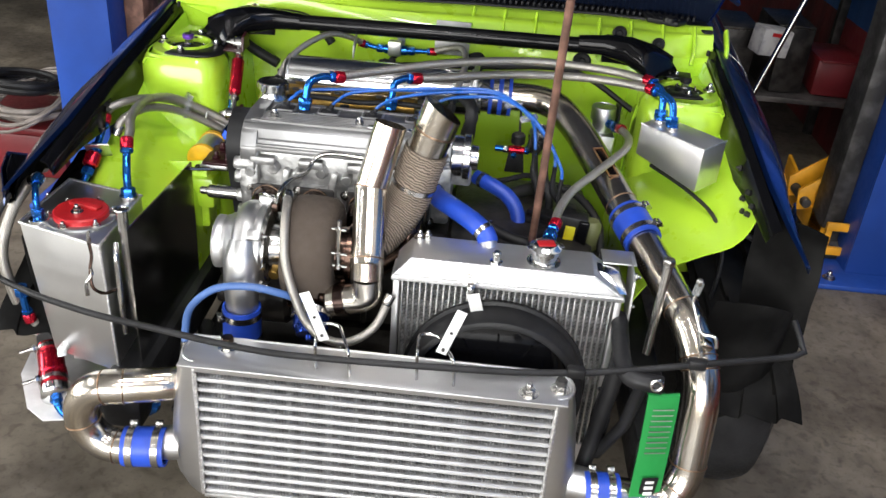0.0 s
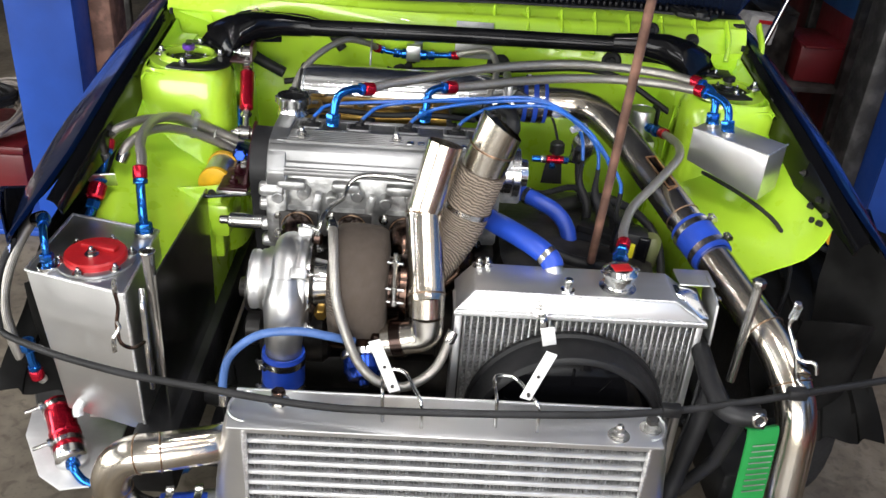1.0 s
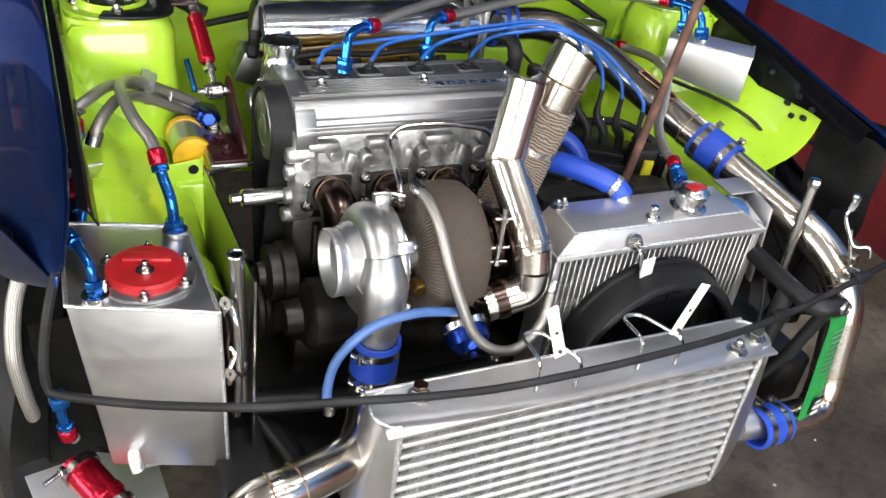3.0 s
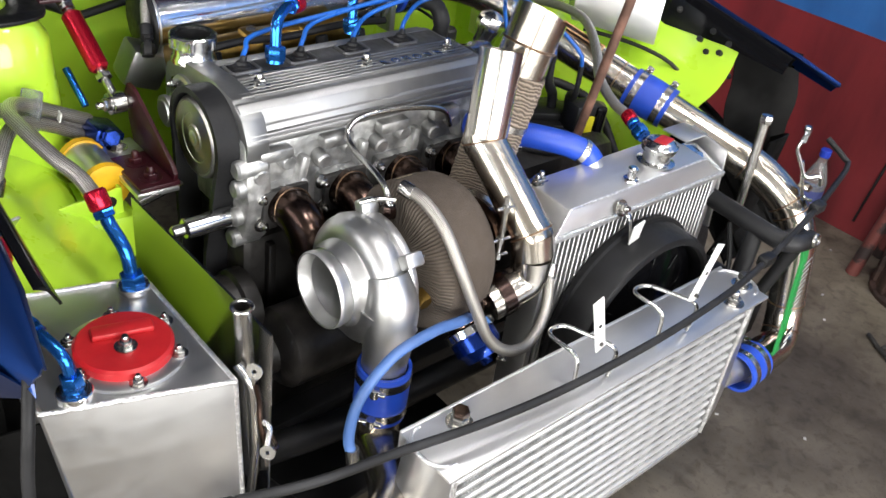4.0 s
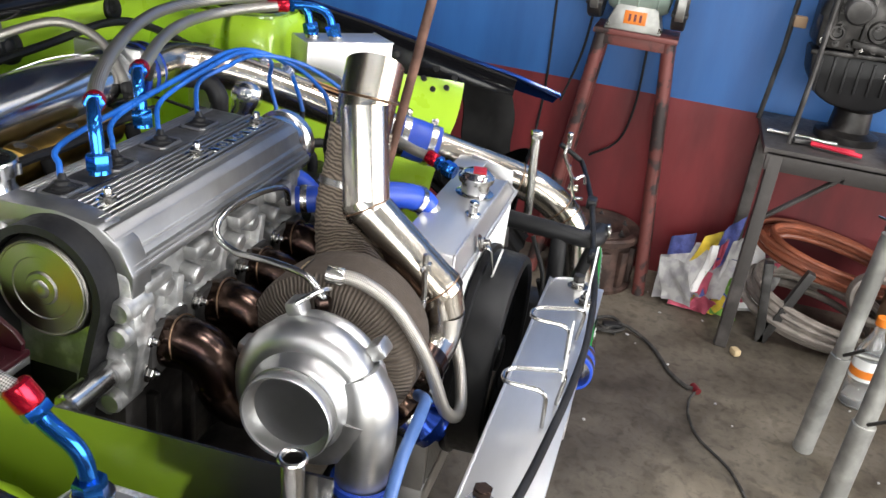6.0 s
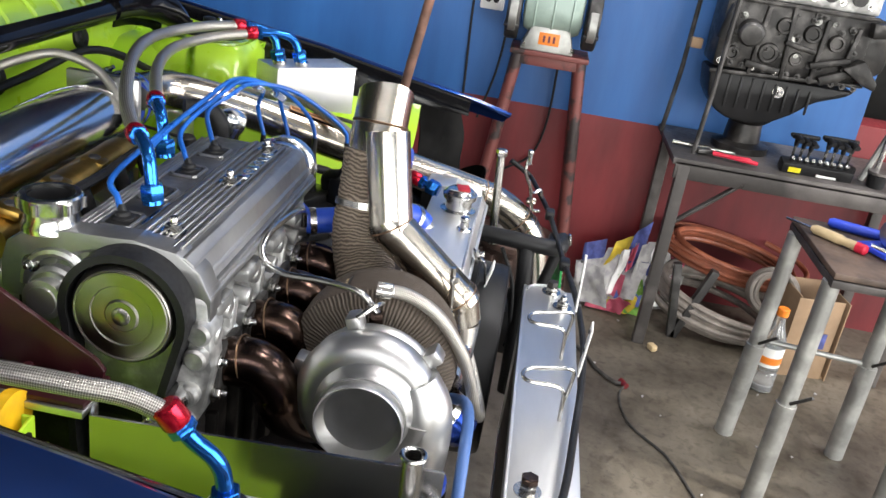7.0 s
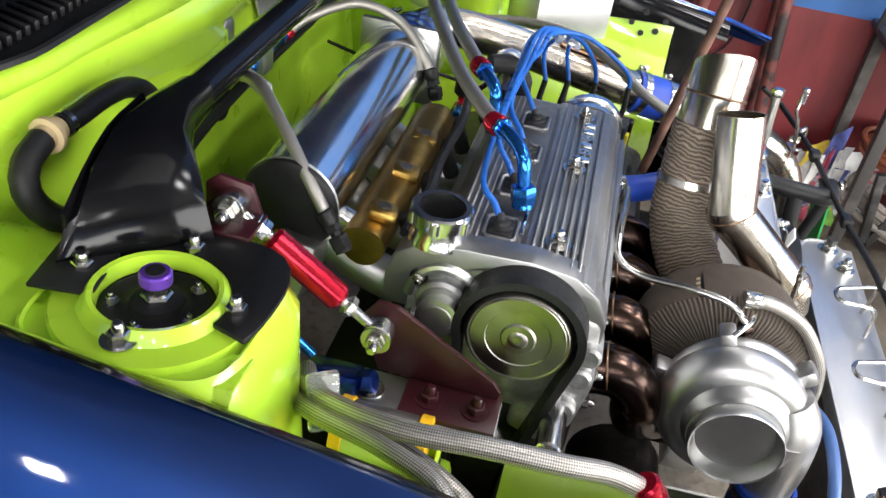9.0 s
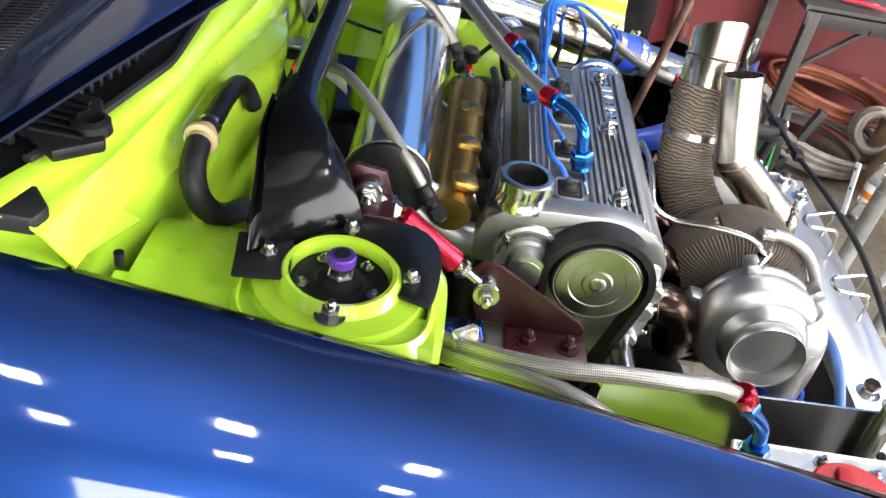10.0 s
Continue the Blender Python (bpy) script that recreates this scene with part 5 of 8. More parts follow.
# turbine in its heat blanket
HX = -.283
b = bmesh.new()
prof = [(-.052, .050), (-.046, .086), (-.034, .099), (-.02, .101), (.015, .101), (.034, .098), (.044, .090), (.048, .060), (.049, .03)]
uvl = b.loops.layers.uv.verify()
rings = []
for h, r in prof:
    rings.append([b.verts.new((HX + h, TY + .012 + r * (1 + .012 * math.sin(5 * a + 40 * h)) * math.cos(a), TZ - .006 + r * (1 + .012 * math.sin(4 * a)) * math.sin(a))) for a in [2 * math.pi * k / 56 for k in range(56)]])
for i, (p, q2) in enumerate(zip(rings, rings[1:])):
    for k in range(56):
        f = b.faces.new((p[k], p[(k + 1) % 56], q2[(k + 1) % 56], q2[k]))
        for lp, uvv in zip(f.loops, ((prof[i][0], k / 56), (prof[i][0], (k + 1) / 56), (prof[i + 1][0], (k + 1) / 56), (prof[i + 1][0], k / 56))):
            lp[uvl].uv = (uvv[0], uvv[1] * 2)
        f.material_index = 1 if i < 2 else 0
b.faces.new(rings[0])
b.faces.new(rings[-1])
BL = part("heat_blanket", b, BLANKET, TUR, "brown woven heat blanket round the turbine", sharp=60)
BL.data.materials.append(PLEATS)
part("blanket_tag", box((HX - .008, TY + .062, TZ + .078), (.034, .022, .002), (-38, 0, 0), .0008), BLACK_SATIN, BL, "black blanket tag with bars")
for k in range(3):
    part("tag_bar", box((HX - .018 + k * .009, TY + .062, TZ + .0795), (.005, .012, .0012), (-38, 0, 0)), BEIGE, BL)
rod = part("spring_rod", sweep([(HX + .058, TY - .062, TZ + .098), (HX + .058, TY - .066, TZ + .05), (HX + .058, TY - .064, TZ + .004)], .0036, 10), STEEL, BL, "steel tension rod")
for z, w in ((.082, .013), (.034, .016), (.010, .016)):
    part("hook", cyl((HX + .058 - w, TY - .062, TZ + z), (HX + .058 + w, TY - .066, TZ + z), .0026, seg=10, chamfer=.0008), STEEL, rod, "steel cross hook")
    part("knuckle", cyl((HX + .058, TY - .0645, TZ + z - .005), (HX + .058, TY - .0645, TZ + z + .005), .0056, seg=12, chamfer=.001), STEEL, rod)
part("turbine_flange", lathe((HX + .045, TY, TZ), (1, 0, 0), [(0, .05), (.02, .048), (.022, .055), (.032, .055), (.034, .045), (.05, .042)], 30), BRONZED, TUR, "bronzed turbine outlet flange")

# ---- exhaust manifold ----
MAN = thing("exhaust_manifold", (-.28, 1.48, .58), "tubular exhaust manifold of heat-bronzed stainless steel", "exhaust manifold")
for k, x in enumerate((-.405, -.310, -.215, -.120)):
    e = V(-.30 + .022 * (k % 2), 1.40 + .025 * (k // 2), .575)
    path = [V(x, 1.528, .700), V(x, 1.516, .702)]
    path += [V(x + .004 * q, 1.508 - .044 * math.sin(q * 1.5), .704 - .044 * (1 - math.cos(q * 1.5))) for q in (.15, .3, .45, .6, .75, .9, 1.0)]
    path = spline(path + [V(x + (e.x - x) * .25, 1.456, .628), V(x + (e.x - x) * .65, (e.y + 1.456) / 2 - .004, .598), e], .010)
    r = part("runner", sweep(path, .0285, 22), BRONZED, MAN)
    part("weld", ring((x + .001, 1.505, .705), (0, -1, .25), .0285, .0010), WELD, r, "weld bead")
    part("flange", box((x, 1.526, .700), (.070, .010, .058), bevel=.004), DARK_STEEL, MAN, "dark port flange")
part("collector", solid([(-.34, 1.36, .55), (-.23, 1.36, .55), (-.23, 1.45, .55), (-.34, 1.45, .55)], [(-.325, 1.365, .60), (-.24, 1.365, .60), (-.24, 1.44, .60), (-.325, 1.44, .60)], .012), BRONZED, MAN)

# ---- wrapped downpipe and screamer pipe ----
DWN = thing("downpipe", (-.13, 1.42, .70), "large exhaust downpipe in brown heat wrap with bare stainless mouth", "exhaust pipe")
dp = spline([(-.238, 1.376, .676), (-.190, 1.398, .690), (-.150, 1.426, .722), (-.124, 1.440, .765), (-.105, 1.441, .825), (-.091, 1.440, .878), (-.066, 1.438, .955), (-.057, 1.438, .985)], .006)
cut = int(len(dp) * .715)
part("wrap", sweep(dp[:cut], .0405, 36, ripple=lambda s, a: .020 * math.sin(s * 420 + a + .5 * math.sin(2 * a + s * 35)) + .016 * math.sin(3 * a + s * 60)), WRAP, DWN, "brown ribbed heat wrap")
mouth = sweep(dp[cut - 2:], .0372, 40, wall=.0016)
bmesh.ops.bisect_plane(mouth, geom=mouth.verts[:] + mouth.edges[:] + mouth.faces[:], plane_co=(-.066, 1.437, .946), plane_no=(.57, .10, .80), clear_outer=True)
part("mouth", mouth, STAINLESS, DWN, "bare slash-cut stainless pipe mouth")
nd = (dp[cut + 6] - dp[cut + 4]).normalized()
part("weld", ring(dp[cut + 5], nd, .0372, .0018, 40), WELD, DWN, "brown weld bead")
mid = int(len(dp) * .50)
part("tie_band", band(dp[mid], dp[mid + 1] - dp[mid - 1], .041, .009, .0012), STEEL, DWN, "steel tie band")
low = int(len(dp) * .18)
part("tie_band", band(dp[low], dp[low + 1] - dp[low - 1], .041, .008, .0012), STEEL, DWN, "steel tie band")

SCR = thing("wastegate_pipe", (-.17, 1.33, .60), "mitred stainless steel wastegate dump pipe with open slash-cut mouth", "exhaust pipe")
sp = [V(-.157, 1.416, .921), V(-.185, 1.393, .806), V(-.1735, 1.293, .716), V(-.172, 1.285, .685)]
for i, (a, c) in enumerate(zip(sp, sp[1:])):
    path = [a.lerp(c, t) for t in (0, .25, .5, .75, 1)]
    part("tube", sweep(path, .0285, 32, wall=.0016 if i == 0 else 0), STAINLESS, SCR)
for i in (1, 2):
    t = (sp[i + 1] - sp[i - 1]).normalized()
    part("joint", lathe(sp[i] - t * .011, t, [(0, .0283), (.011, .0297), (.022, .0283)], 32), STAINLESS, SCR)
    part("weld", ring(sp[i], t, .0290, .0014, 36), WELD, SCR, "weld bead")
part("elbow", sweep(rounded_path([sp[-1] + V(0, 0, .002), V(-.170, 1.286, .644), V(-.205, 1.290, .634), V(-.236, 1.293, .624)], .03), .0275, 28), STAINLESS, SCR, "stainless elbow")
part("clamp", band((-.214, 1.291, .631), (-1, .1, -.3), .0275, .018, .003), BRONZED, SCR, "bronzed band clamp")
part("clamp_bolt", bolt((-.215, 1.268, .540), (0, -1, -.3), .005), STEEL, SCR)

WG = thing("wastegate", (-.268, 1.285, .57), "blue anodised external wastegate with polished clamp ring", "wastegate")
wd = V(.10, -.75, -.58).normalized()
wp = V(-.270, 1.290, .602)
part("valve_body", lathe(wp - wd * .030, wd, [(0, .018), (.01, .022), (.03, .026)], 26), BRONZED, WG)
part("clamp_ring", lathe(wp, wd, [(0, .031), (.002, .0365), (.012, .0365), (.014, .033)], 30), POLISHED, WG, "polished clamp ring")
part("cap", lathe(wp + wd * .013, wd, [(0, .032), (.020, .032), (.026, .027), (.034, .025), (.036, .010), (.044, .008)], 30), DEEP_ANO, WG, "blue anodised cap")
for k in range(6):
    a = k * math.pi / 3
    u = frame_of(wd) @ V(.024 * math.cos(a), .024 * math.sin(a), 0)
    part("cap_screw", cyl(wp + u + wd * .036, wp + u + wd * .041, .0028, seg=10), STEEL, WG)
part("actuator_fitting", hexnut(wp + V(.018, -.005, .028), (.3, -.2, 1), .008, .014), BRONZED, WG)

# ---- hoses and fittings ----


def hose_end(parent, pts, r, collar=RED_ANO, body=BLUE_ANO, nut=BLUE_ANO):
    """A hose-end fitting: collar on the hose at pts[0], bent tube through pts, hexagon nut at the last."""
    pts = [Vector(p) for p in pts]
    d = (pts[1] - pts[0]).normalized()
    part("collar", lathe(pts[0] - d * r * 1.6, d, [(0, r * 1.12), (r * .3, r * 1.38), (r * 2.2, r * 1.42), (r * 2.5, r * 1.2)], 20), collar, parent, "anodised hose collar")
    part("collar_nut", hexnut(pts[0] + d * r * .9, d, r * 1.36, r * 1.1), nut, parent, "anodised nut")
    path = rounded_path([pts[0] + d * r] + pts[1:], r * 2.6) if len(pts) > 2 else [pts[0] + d * r, pts[-1]]
    part("elbow", sweep(path, r * .86, 16), body, parent, "anodised tube")
    e = (pts[-1] - pts[-2]).normalized()
    part("swivel_nut", hexnut(pts[-1] - e * r * 2.6, e, r * 1.55, r * 2.2), nut, parent, "anodised swivel nut")
    part("base_ring", lathe(pts[-1] - e * r * .5, e, [(0, r * 1.3), (r * .5, r * 1.35)], 20), nut, parent)


def braided(label, pts, r, start=None, end=None, mat=None, name="braided_hose", dark_start=False, dark_end=False, **kw):
    base = Vector(pts[len(pts) // 2])
    t = thing(name, base, label, "hose")
    part("hose", sweep(spline(pts, .007), r, 14), mat or BRAID, t)
    dark = dict(collar=BLACK_SATIN, body=BLACK_SATIN, nut=BLACK_SATIN)
    if start:
        hose_end(t, start, r, **(dark if dark_start else kw))
    if end:
        hose_end(t, end, r, **(dark if dark_end else kw))
    if not (start or end):
        for p, q in ((pts[0], pts[1]), (pts[-1], pts[-2])):
            p, q = Vector(p), Vector(q)
            part("ferrule", lathe(p, q - p, [(0, r * .9), (0, r * 1.3), (r * 2.2, r * 1.3), (r * 2.6, r * 1.05)], 16), STEEL, t, "crimped steel ferrule")
    return t


def coupler(c, d, R, length, label="blue silicone coupler held by two steel band clamps", gap=0.0):
    c, d = Vector(c), Vector(d).normalized()
    t = thing("hose_coupler", c, label, "coupler", "blue silicone couplers")
    h = length / 2
    part("sleeve", lathe(c - d * h, d, [(0, R), (0, R + .0045), (h * .9, R + .0050), (h * 1.1, R + .0050), (length, R + .0045), (length, R), (0, R)], 36, closed=False), SILICONE, t)
    for s in (-1, 1):
        q = c + d * s * (h - .014)
        k = part("clamp", band(q, d, R + .0048, .012, .0014, 36), STEEL, t, "steel band clamp")
        side_v = d.cross(V(0, 0, 1)) if abs(d.z) < .9 else V(0, -1, 0)
        n = side_v.normalized()
        u = (V(0, 0, 1) * .8 - n * .6) if abs(d.z) < .9 else V(-.8, -.6, 0)
        u = (u - d * u.dot(d)).normalized()
        w = d.cross(u)
        part("clamp_bolt", cyl(q + u * (R + .011) - w * .014, q + u * (R + .011) + w * .014, .0035, seg=10), STEEL, k)
        part("clamp_lug", cyl(q + u * (R + .011) - d * .006, q + u * (R + .011) + d * .006, .006, seg=12), STEEL, k)
    return t


# breather hoses from the valve cover to the catch can
braided("steel braided breather hose from valve cover to catch tank",
        [(-.298, 1.682, .907), (-.27, 1.702, .909), (-.20, 1.742, .913), (-.10, 1.788, .921), (.0, 1.826, .925), (.10, 1.852, .926), (.20, 1.857, .924), (.285, 1.828, .926), (.340, 1.785, .927)], .0088,
        start=[(-.298, 1.682, .907), (-.325, 1.664, .912), (-.350, 1.644, .906), (-.357, 1.635, .850)],
        end=[(.340, 1.785, .927), (.358, 1.755, .926), (.364, 1.728, .915), (.364, 1.716, .868)])
braided("steel braided breather hose from valve cover to catch tank",
        [(-.145, 1.728, .904), (-.10, 1.748, .903), (.0, 1.792, .905), (.10, 1.824, .906), (.20, 1.838, .905), (.285, 1.812, .910), (.345, 1.765, .916)], .0088,
        start=[(-.145, 1.728, .904), (-.168, 1.716, .906), (-.186, 1.702, .900), (-.190, 1.694, .846)],
        end=[(.345, 1.763, .917), (.368, 1.722, .920), (.380, 1.694, .912), (.382, 1.678, .868)])

# catch can: folded aluminium wedge
CAN = thing("catch_tank", (.40, 1.67, .78), "folded sheet aluminium breather catch tank standing on the inner wing", "catch tank")
d1 = V(.105, -.123, 0).normalized()
d2 = V(.053, .056, 0).normalized()
c0 = V(.325, 1.706, 0)
L1, L2 = .162, .080
top = [c0 + V(0, 0, .863), c0 + d1 * L1 + V(0, 0, .865), c0 + d1 * L1 + d2 * L2 + V(0, 0, .866), c0 + d2 * L2 + V(0, 0, .863)]
bot = [c0 + V(0, 0, .796), c0 + d1 * L1 + V(0, 0, .774), c0 + d1 * L1 + d2 * L2 + V(0, 0, .776), c0 + d2 * L2 + V(0, 0, .796)]
part("body", solid(bot, top, .002), SHEET_X, CAN)
for a, c in ((top[0], top[1]), (top[1], top[2])):
    part("weld", sweep([a, a.lerp(c, .5), c], .002, 8), ALU_WELD, CAN, "weld bead")
for p in ((.364, 1.716), (.382, 1.678)):
    part("bung", cyl((p[0], p[1], .864), (p[0], p[1], .872), .013, chamfer=.001), MACHINED, CAN, "welded bung")


# fluid reservoir by the right tower
RES = thing("clutch_reservoir", (.271, 1.89, .76), "small turned aluminium fluid reservoir on a block", "reservoir")
part("pot", lathe((.272, 1.89, .770), (0, 0, 1), [(0, .0215), (.026, .0215), (.028, .028), (.056, .028), (.059, .0265), (.060, .024), (.0585, .0235)], 32), SHEET, RES)
part("block", box((.275, 1.875, .742), (.052, .050, .058), bevel=.004), SHEET, RES)
part("outlet", hexnut((.282, 1.868, .798), (.62, -.78, 0), .010, .022), BLUE_ANO, RES, "blue anodised outlet")
part("cap_strap", box((.306, 1.905, .805), (.004, .030, .052), (0, 0, 12), .001), RUBBER, RES, "black rubber strap")
braided("steel braided hose from fluid reservoir to radiator neck",
        [(.304, 1.823, .803), (.310, 1.775, .810), (.310, 1.725, .817), (.297, 1.665, .821), (.270, 1.615, .818), (.225, 1.555, .804), (.182, 1.505, .785), (.158, 1.45, .770), (.150, 1.405, .764)], .0082,
        start=[(.304, 1.823, .803), (.298, 1.842, .799), (.292, 1.855, .798)],
        end=[(.150, 1.405, .762), (.143, 1.385, .757), (.139, 1.365, .752)])

# fuel hoses over the plenum
braided("steel braided fuel hose arching from plenum to regulator",
        [(-.455, 1.815, .842), (-.440, 1.845, .878), (-.405, 1.885, .908), (-.360, 1.928, .923), (-.320, 1.968, .908), (-.295, 1.992, .890)], .0066,
        start=[(-.455, 1.815, .842), (-.459, 1.804, .829), (-.463, 1.794, .815)], end=[(-.295, 1.992, .890), (-.27, 1.993, .884), (-.245, 1.993, .882)], dark_start=True)
braided("steel braided fuel hose arching over the plenum end",
        [(-.130, 1.988, .887), (-.095, 1.968, .903), (-.060, 1.915, .921), (-.048, 1.860, .905), (-.058, 1.820, .870), (-.064, 1.803, .845)], .0066,
        start=[(-.130, 1.988, .887), (-.160, 1.993, .884), (-.190, 1.993, .882)],
        end=[(-.064, 1.803, .845), (-.068, 1.797, .832), (-.070, 1.792, .815)], dark_end=True)
REG = thing("fuel_filter_block", (-.219, 1.995, .86), "blue anodised fuel fitting clipped by an aluminium bracket", "fuel fitting")
part("body", cyl((-.245, 1.993, .882), (-.190, 1.993, .882), .011, chamfer=.002), BLUE_ANO, REG)
part("clip", box((-.219, 1.985, .888), (.030, .022, .034), bevel=.002), SHEET, REG, "aluminium clip")
part("stalk", box((-.219, 2.012, .868), (.012, .045, .012), bevel=.002), BLACK_SATIN, REG)

# dry sump lines along the left side
braided("thick steel braided oil hose from tank fitting to engine",
        [(-.662, 1.482, .806), (-.668, 1.515, .820), (-.680, 1.55, .829), (-.687, 1.61, .833), (-.685, 1.675, .826), (-.660, 1.735, .808), (-.608, 1.775, .770), (-.555, 1.795, .737)], .0088,
        start=[(-.662, 1.480, .805), (-.659, 1.466, .785), (-.652, 1.442, .762), (-.650, 1.436, .712)])
braided("steel braided oil hose looping under the fender",
        [(-.757, 1.598, .800), (-.750, 1.618, .818), (-.728, 1.640, .826), (-.700, 1.690, .820), (-.664, 1.748, .796), (-.612, 1.785, .755), (-.555, 1.80, .722)], .0082,
        start=[(-.754, 1.598, .800), (-.755, 1.570, .775), (-.757, 1.540, .750)])
braided("steel braided oil hose in a bundle along the inner wing",
        [(-.735, 1.600, .770), (-.722, 1.610, .800), (-.692, 1.665, .808), (-.656, 1.728, .784), (-.606, 1.768, .748), (-.555, 1.79, .71)], .0085)
part("hose_clip", box((-.640, 1.752, .788), (.010, .028, .052), (0, 20, 35), .003), CLEAR, thing("hose_separator", (-.640, 1.752, .76), "clear plastic clip holding braided hoses together", "clip"))
FLT = thing("breather_fitting", (-.745, 1.55, .77), "red anodised fitting on a small aluminium bracket", "fitting")
part("plate", box((-.752, 1.548, .756), (.046, .004, .046), (40, 0, 15), .001), SHEET, FLT)
part("body", lathe((-.757, 1.542, .752), (-.10, -.76, -.65), [(0, .012), (.004, .0155), (.026, .0155), (.030, .012)], 22), RED_ANO, FLT)
part("nut", hexnut((-.760, 1.516, .730), (-.10, -.76, -.65), .0125, .016), BLUE_ANO, FLT, "blue anodised nut")
part("tube", sweep(rounded_path([(-.761, 1.506, .720), (-.766, 1.488, .705), (-.780, 1.474, .690)], .012), .0075, 12), BLUE_ANO, FLT, "blue anodised tube")

# ---- dry sump tank ----
TNK = thing("oil_tank", (-.71, 1.36, .45), "brushed aluminium oil tank with red round screw cap", "tank")
tt = [V(-.796, 1.306, .7135), V(-.629, 1.252, .7135), V(-.632, 1.452, .7135), V(-.790, 1.492, .7135)]
tb = [V(-.764, 1.296, .448), V(-.620, 1.248, .448), V(-.624, 1.45, .448), V(-.764, 1.488, .448)]
part("body", solid(tb, tt, .0025), SHEET, TNK)
for a, c in zip(tt, tt[1:] + tt[:1]):
    part("weld", sweep([a, a.lerp(c, .5), c], .0026, 8), ALU_WELD, TNK, "weld bead")
part("weld", sweep([tt[1], tt[1].lerp(tb[1], .5), tb[1]], .0026, 8), ALU_WELD, TNK, "weld bead")
cc = V(-.700, 1.345, .7145)
part("cap_flange", lathe(cc, (0, 0, 1), [(0, .060), (.004, .060), (.005, .058)], 44), SHEET, TNK, "round aluminium cap flange")
CAP = part("cap", lathe(cc + V(0, 0, .005), (0, 0, 1), [(0, .048), (.008, .048), (.011, .045), (.011, .006), (.010, .0)], 44, closed=False), RED_PLASTIC, TNK, "red screw cap")
part("cap_grip", box(cc + V(.004, .012, .0195), (.060, .018, .008), (0, 0, -14), .003), RED_PLASTIC, CAP)
part("cap_bolt", bolt(cc + V(-.002, -.010, .016), (0, 0, 1), .007), STEEL, CAP)
for k in range(6):
    a = .35 + k * math.pi / 3
    part("flange_bolt", bolt(cc + V(.054 * math.cos(a), .054 * math.sin(a), .005), (0, 0, 1), .0055), STEEL, TNK)
part("bung", cyl((-.650, 1.436, .714), (-.650, 1.436, .722), .017, chamfer=.001), MACHINED, TNK, "turned bung")
part("bung", cyl((-.762, 1.312, .714), (-.762, 1.312, .722), .017, chamfer=.001), MACHINED, TNK, "turned bung")
part("lower_outlet", sweep(rounded_path([(-.737, 1.294, .468), (-.738, 1.272, .468), (-.735, 1.266, .458)], .010), .0085, 14), ALU_WELD, TNK, "welded outlet stub")
part("sight_tube", sweep(rounded_path([(-.612, 1.28, .705), (-.606, 1.262, .69), (-.604, 1.256, .60), (-.606, 1.262, .53)], .015), .0055, 10), STEEL, TNK, "bent steel sight tube")
part("foot", box((-.68, 1.30, .443), (.09, .03, .006), bevel=.001), SHEET, TNK)
E2 = thing("tank_elbow", (-.762, 1.312, .72), "blue anodised elbow fitting on the oil tank", "fitting")
hose_end(E2, [(-.780, 1.360, .772), (-.772, 1.335, .770), (-.764, 1.316, .758), (-.762, 1.312, .722)], .0070, collar=BLUE_ANO)
braided("grey oil hose running down behind the fender tip", [(-.787, 1.375, .768), (-.820, 1.40, .745), (-.850, 1.375, .69), (-.861, 1.345, .63), (-.858, 1.34, .57), (-.848, 1.345, .50), (-.832, 1.358, .44)], .0098)

# heat shield sheet between tank and engine
SH = thing("heat_shield", (-.572, 1.44, .50), "flat sheet aluminium heat shield beside the oil tank", "heat shield")
part("sheet", solid([(-.5810, 1.592, .40), (-.5840, 1.592, .40), (-.5845, 1.262, .40), (-.5815, 1.262, .40)], [(-.5810, 1.592, .729), (-.5840, 1.592, .729), (-.5845, 1.262, .744), (-.5815, 1.262, .744)]), SHIELD, SH)
part("post", sweep([(-.600, 1.291, .768), (-.596, 1.288, .65), (-.592, 1.286, .53)], .0095, 18, wall=.0018), STEEL, SH, "hollow steel post")
part("post_rim", ring((-.600, 1.291, .768), (0, 0, 1), .0105, .0022, 22), STEEL, SH)
part("stay", sweep(rounded_path([(-.583, 1.588, .715), (-.54, 1.610, .71), (-.50, 1.632, .705)], .01), .004, 8), STEEL, SH, "thin steel stay")
PIP = thing("brake_pipe", (-.628, 1.22, .66), "bent copper-coloured brake pipe with pale tab", "pipe")
part("pipe", sweep(rounded_path([(-.628, 1.217, .738), (-.624, 1.214, .715), (-.628, 1.208, .695), (-.624, 1.198, .662), (-.608, 1.205, .648), (-.600, 1.235, .64)], .012), .0030, 8), BRONZED, PIP)
part("pipe", sweep(rounded_path([(-.626, 1.207, .695), (-.620, 1.200, .690), (-.629, 1.192, .676)], .006), .0026, 8), STEEL, PIP)
for c, q in ((V(-.628, 1.218, .752), .72), (V(-.629, 1.190, .669), .68)):
    dd = V(-.75, -.6, .25)
    tab = part("eyelet", lathe(c, dd, [(-.001, .0035 * q), (-.001, .0115 * q), (.001, .0115 * q), (.001, .0035 * q), (-.001, .0035 * q)], 20, closed=False), STEEL, PIP, "drilled steel eyelet")
    part("eyelet_neck", box(c + V(0, 0, -.011), (.010 * q, .004, .012), (0, 0, 40), .001), STEEL, tab)

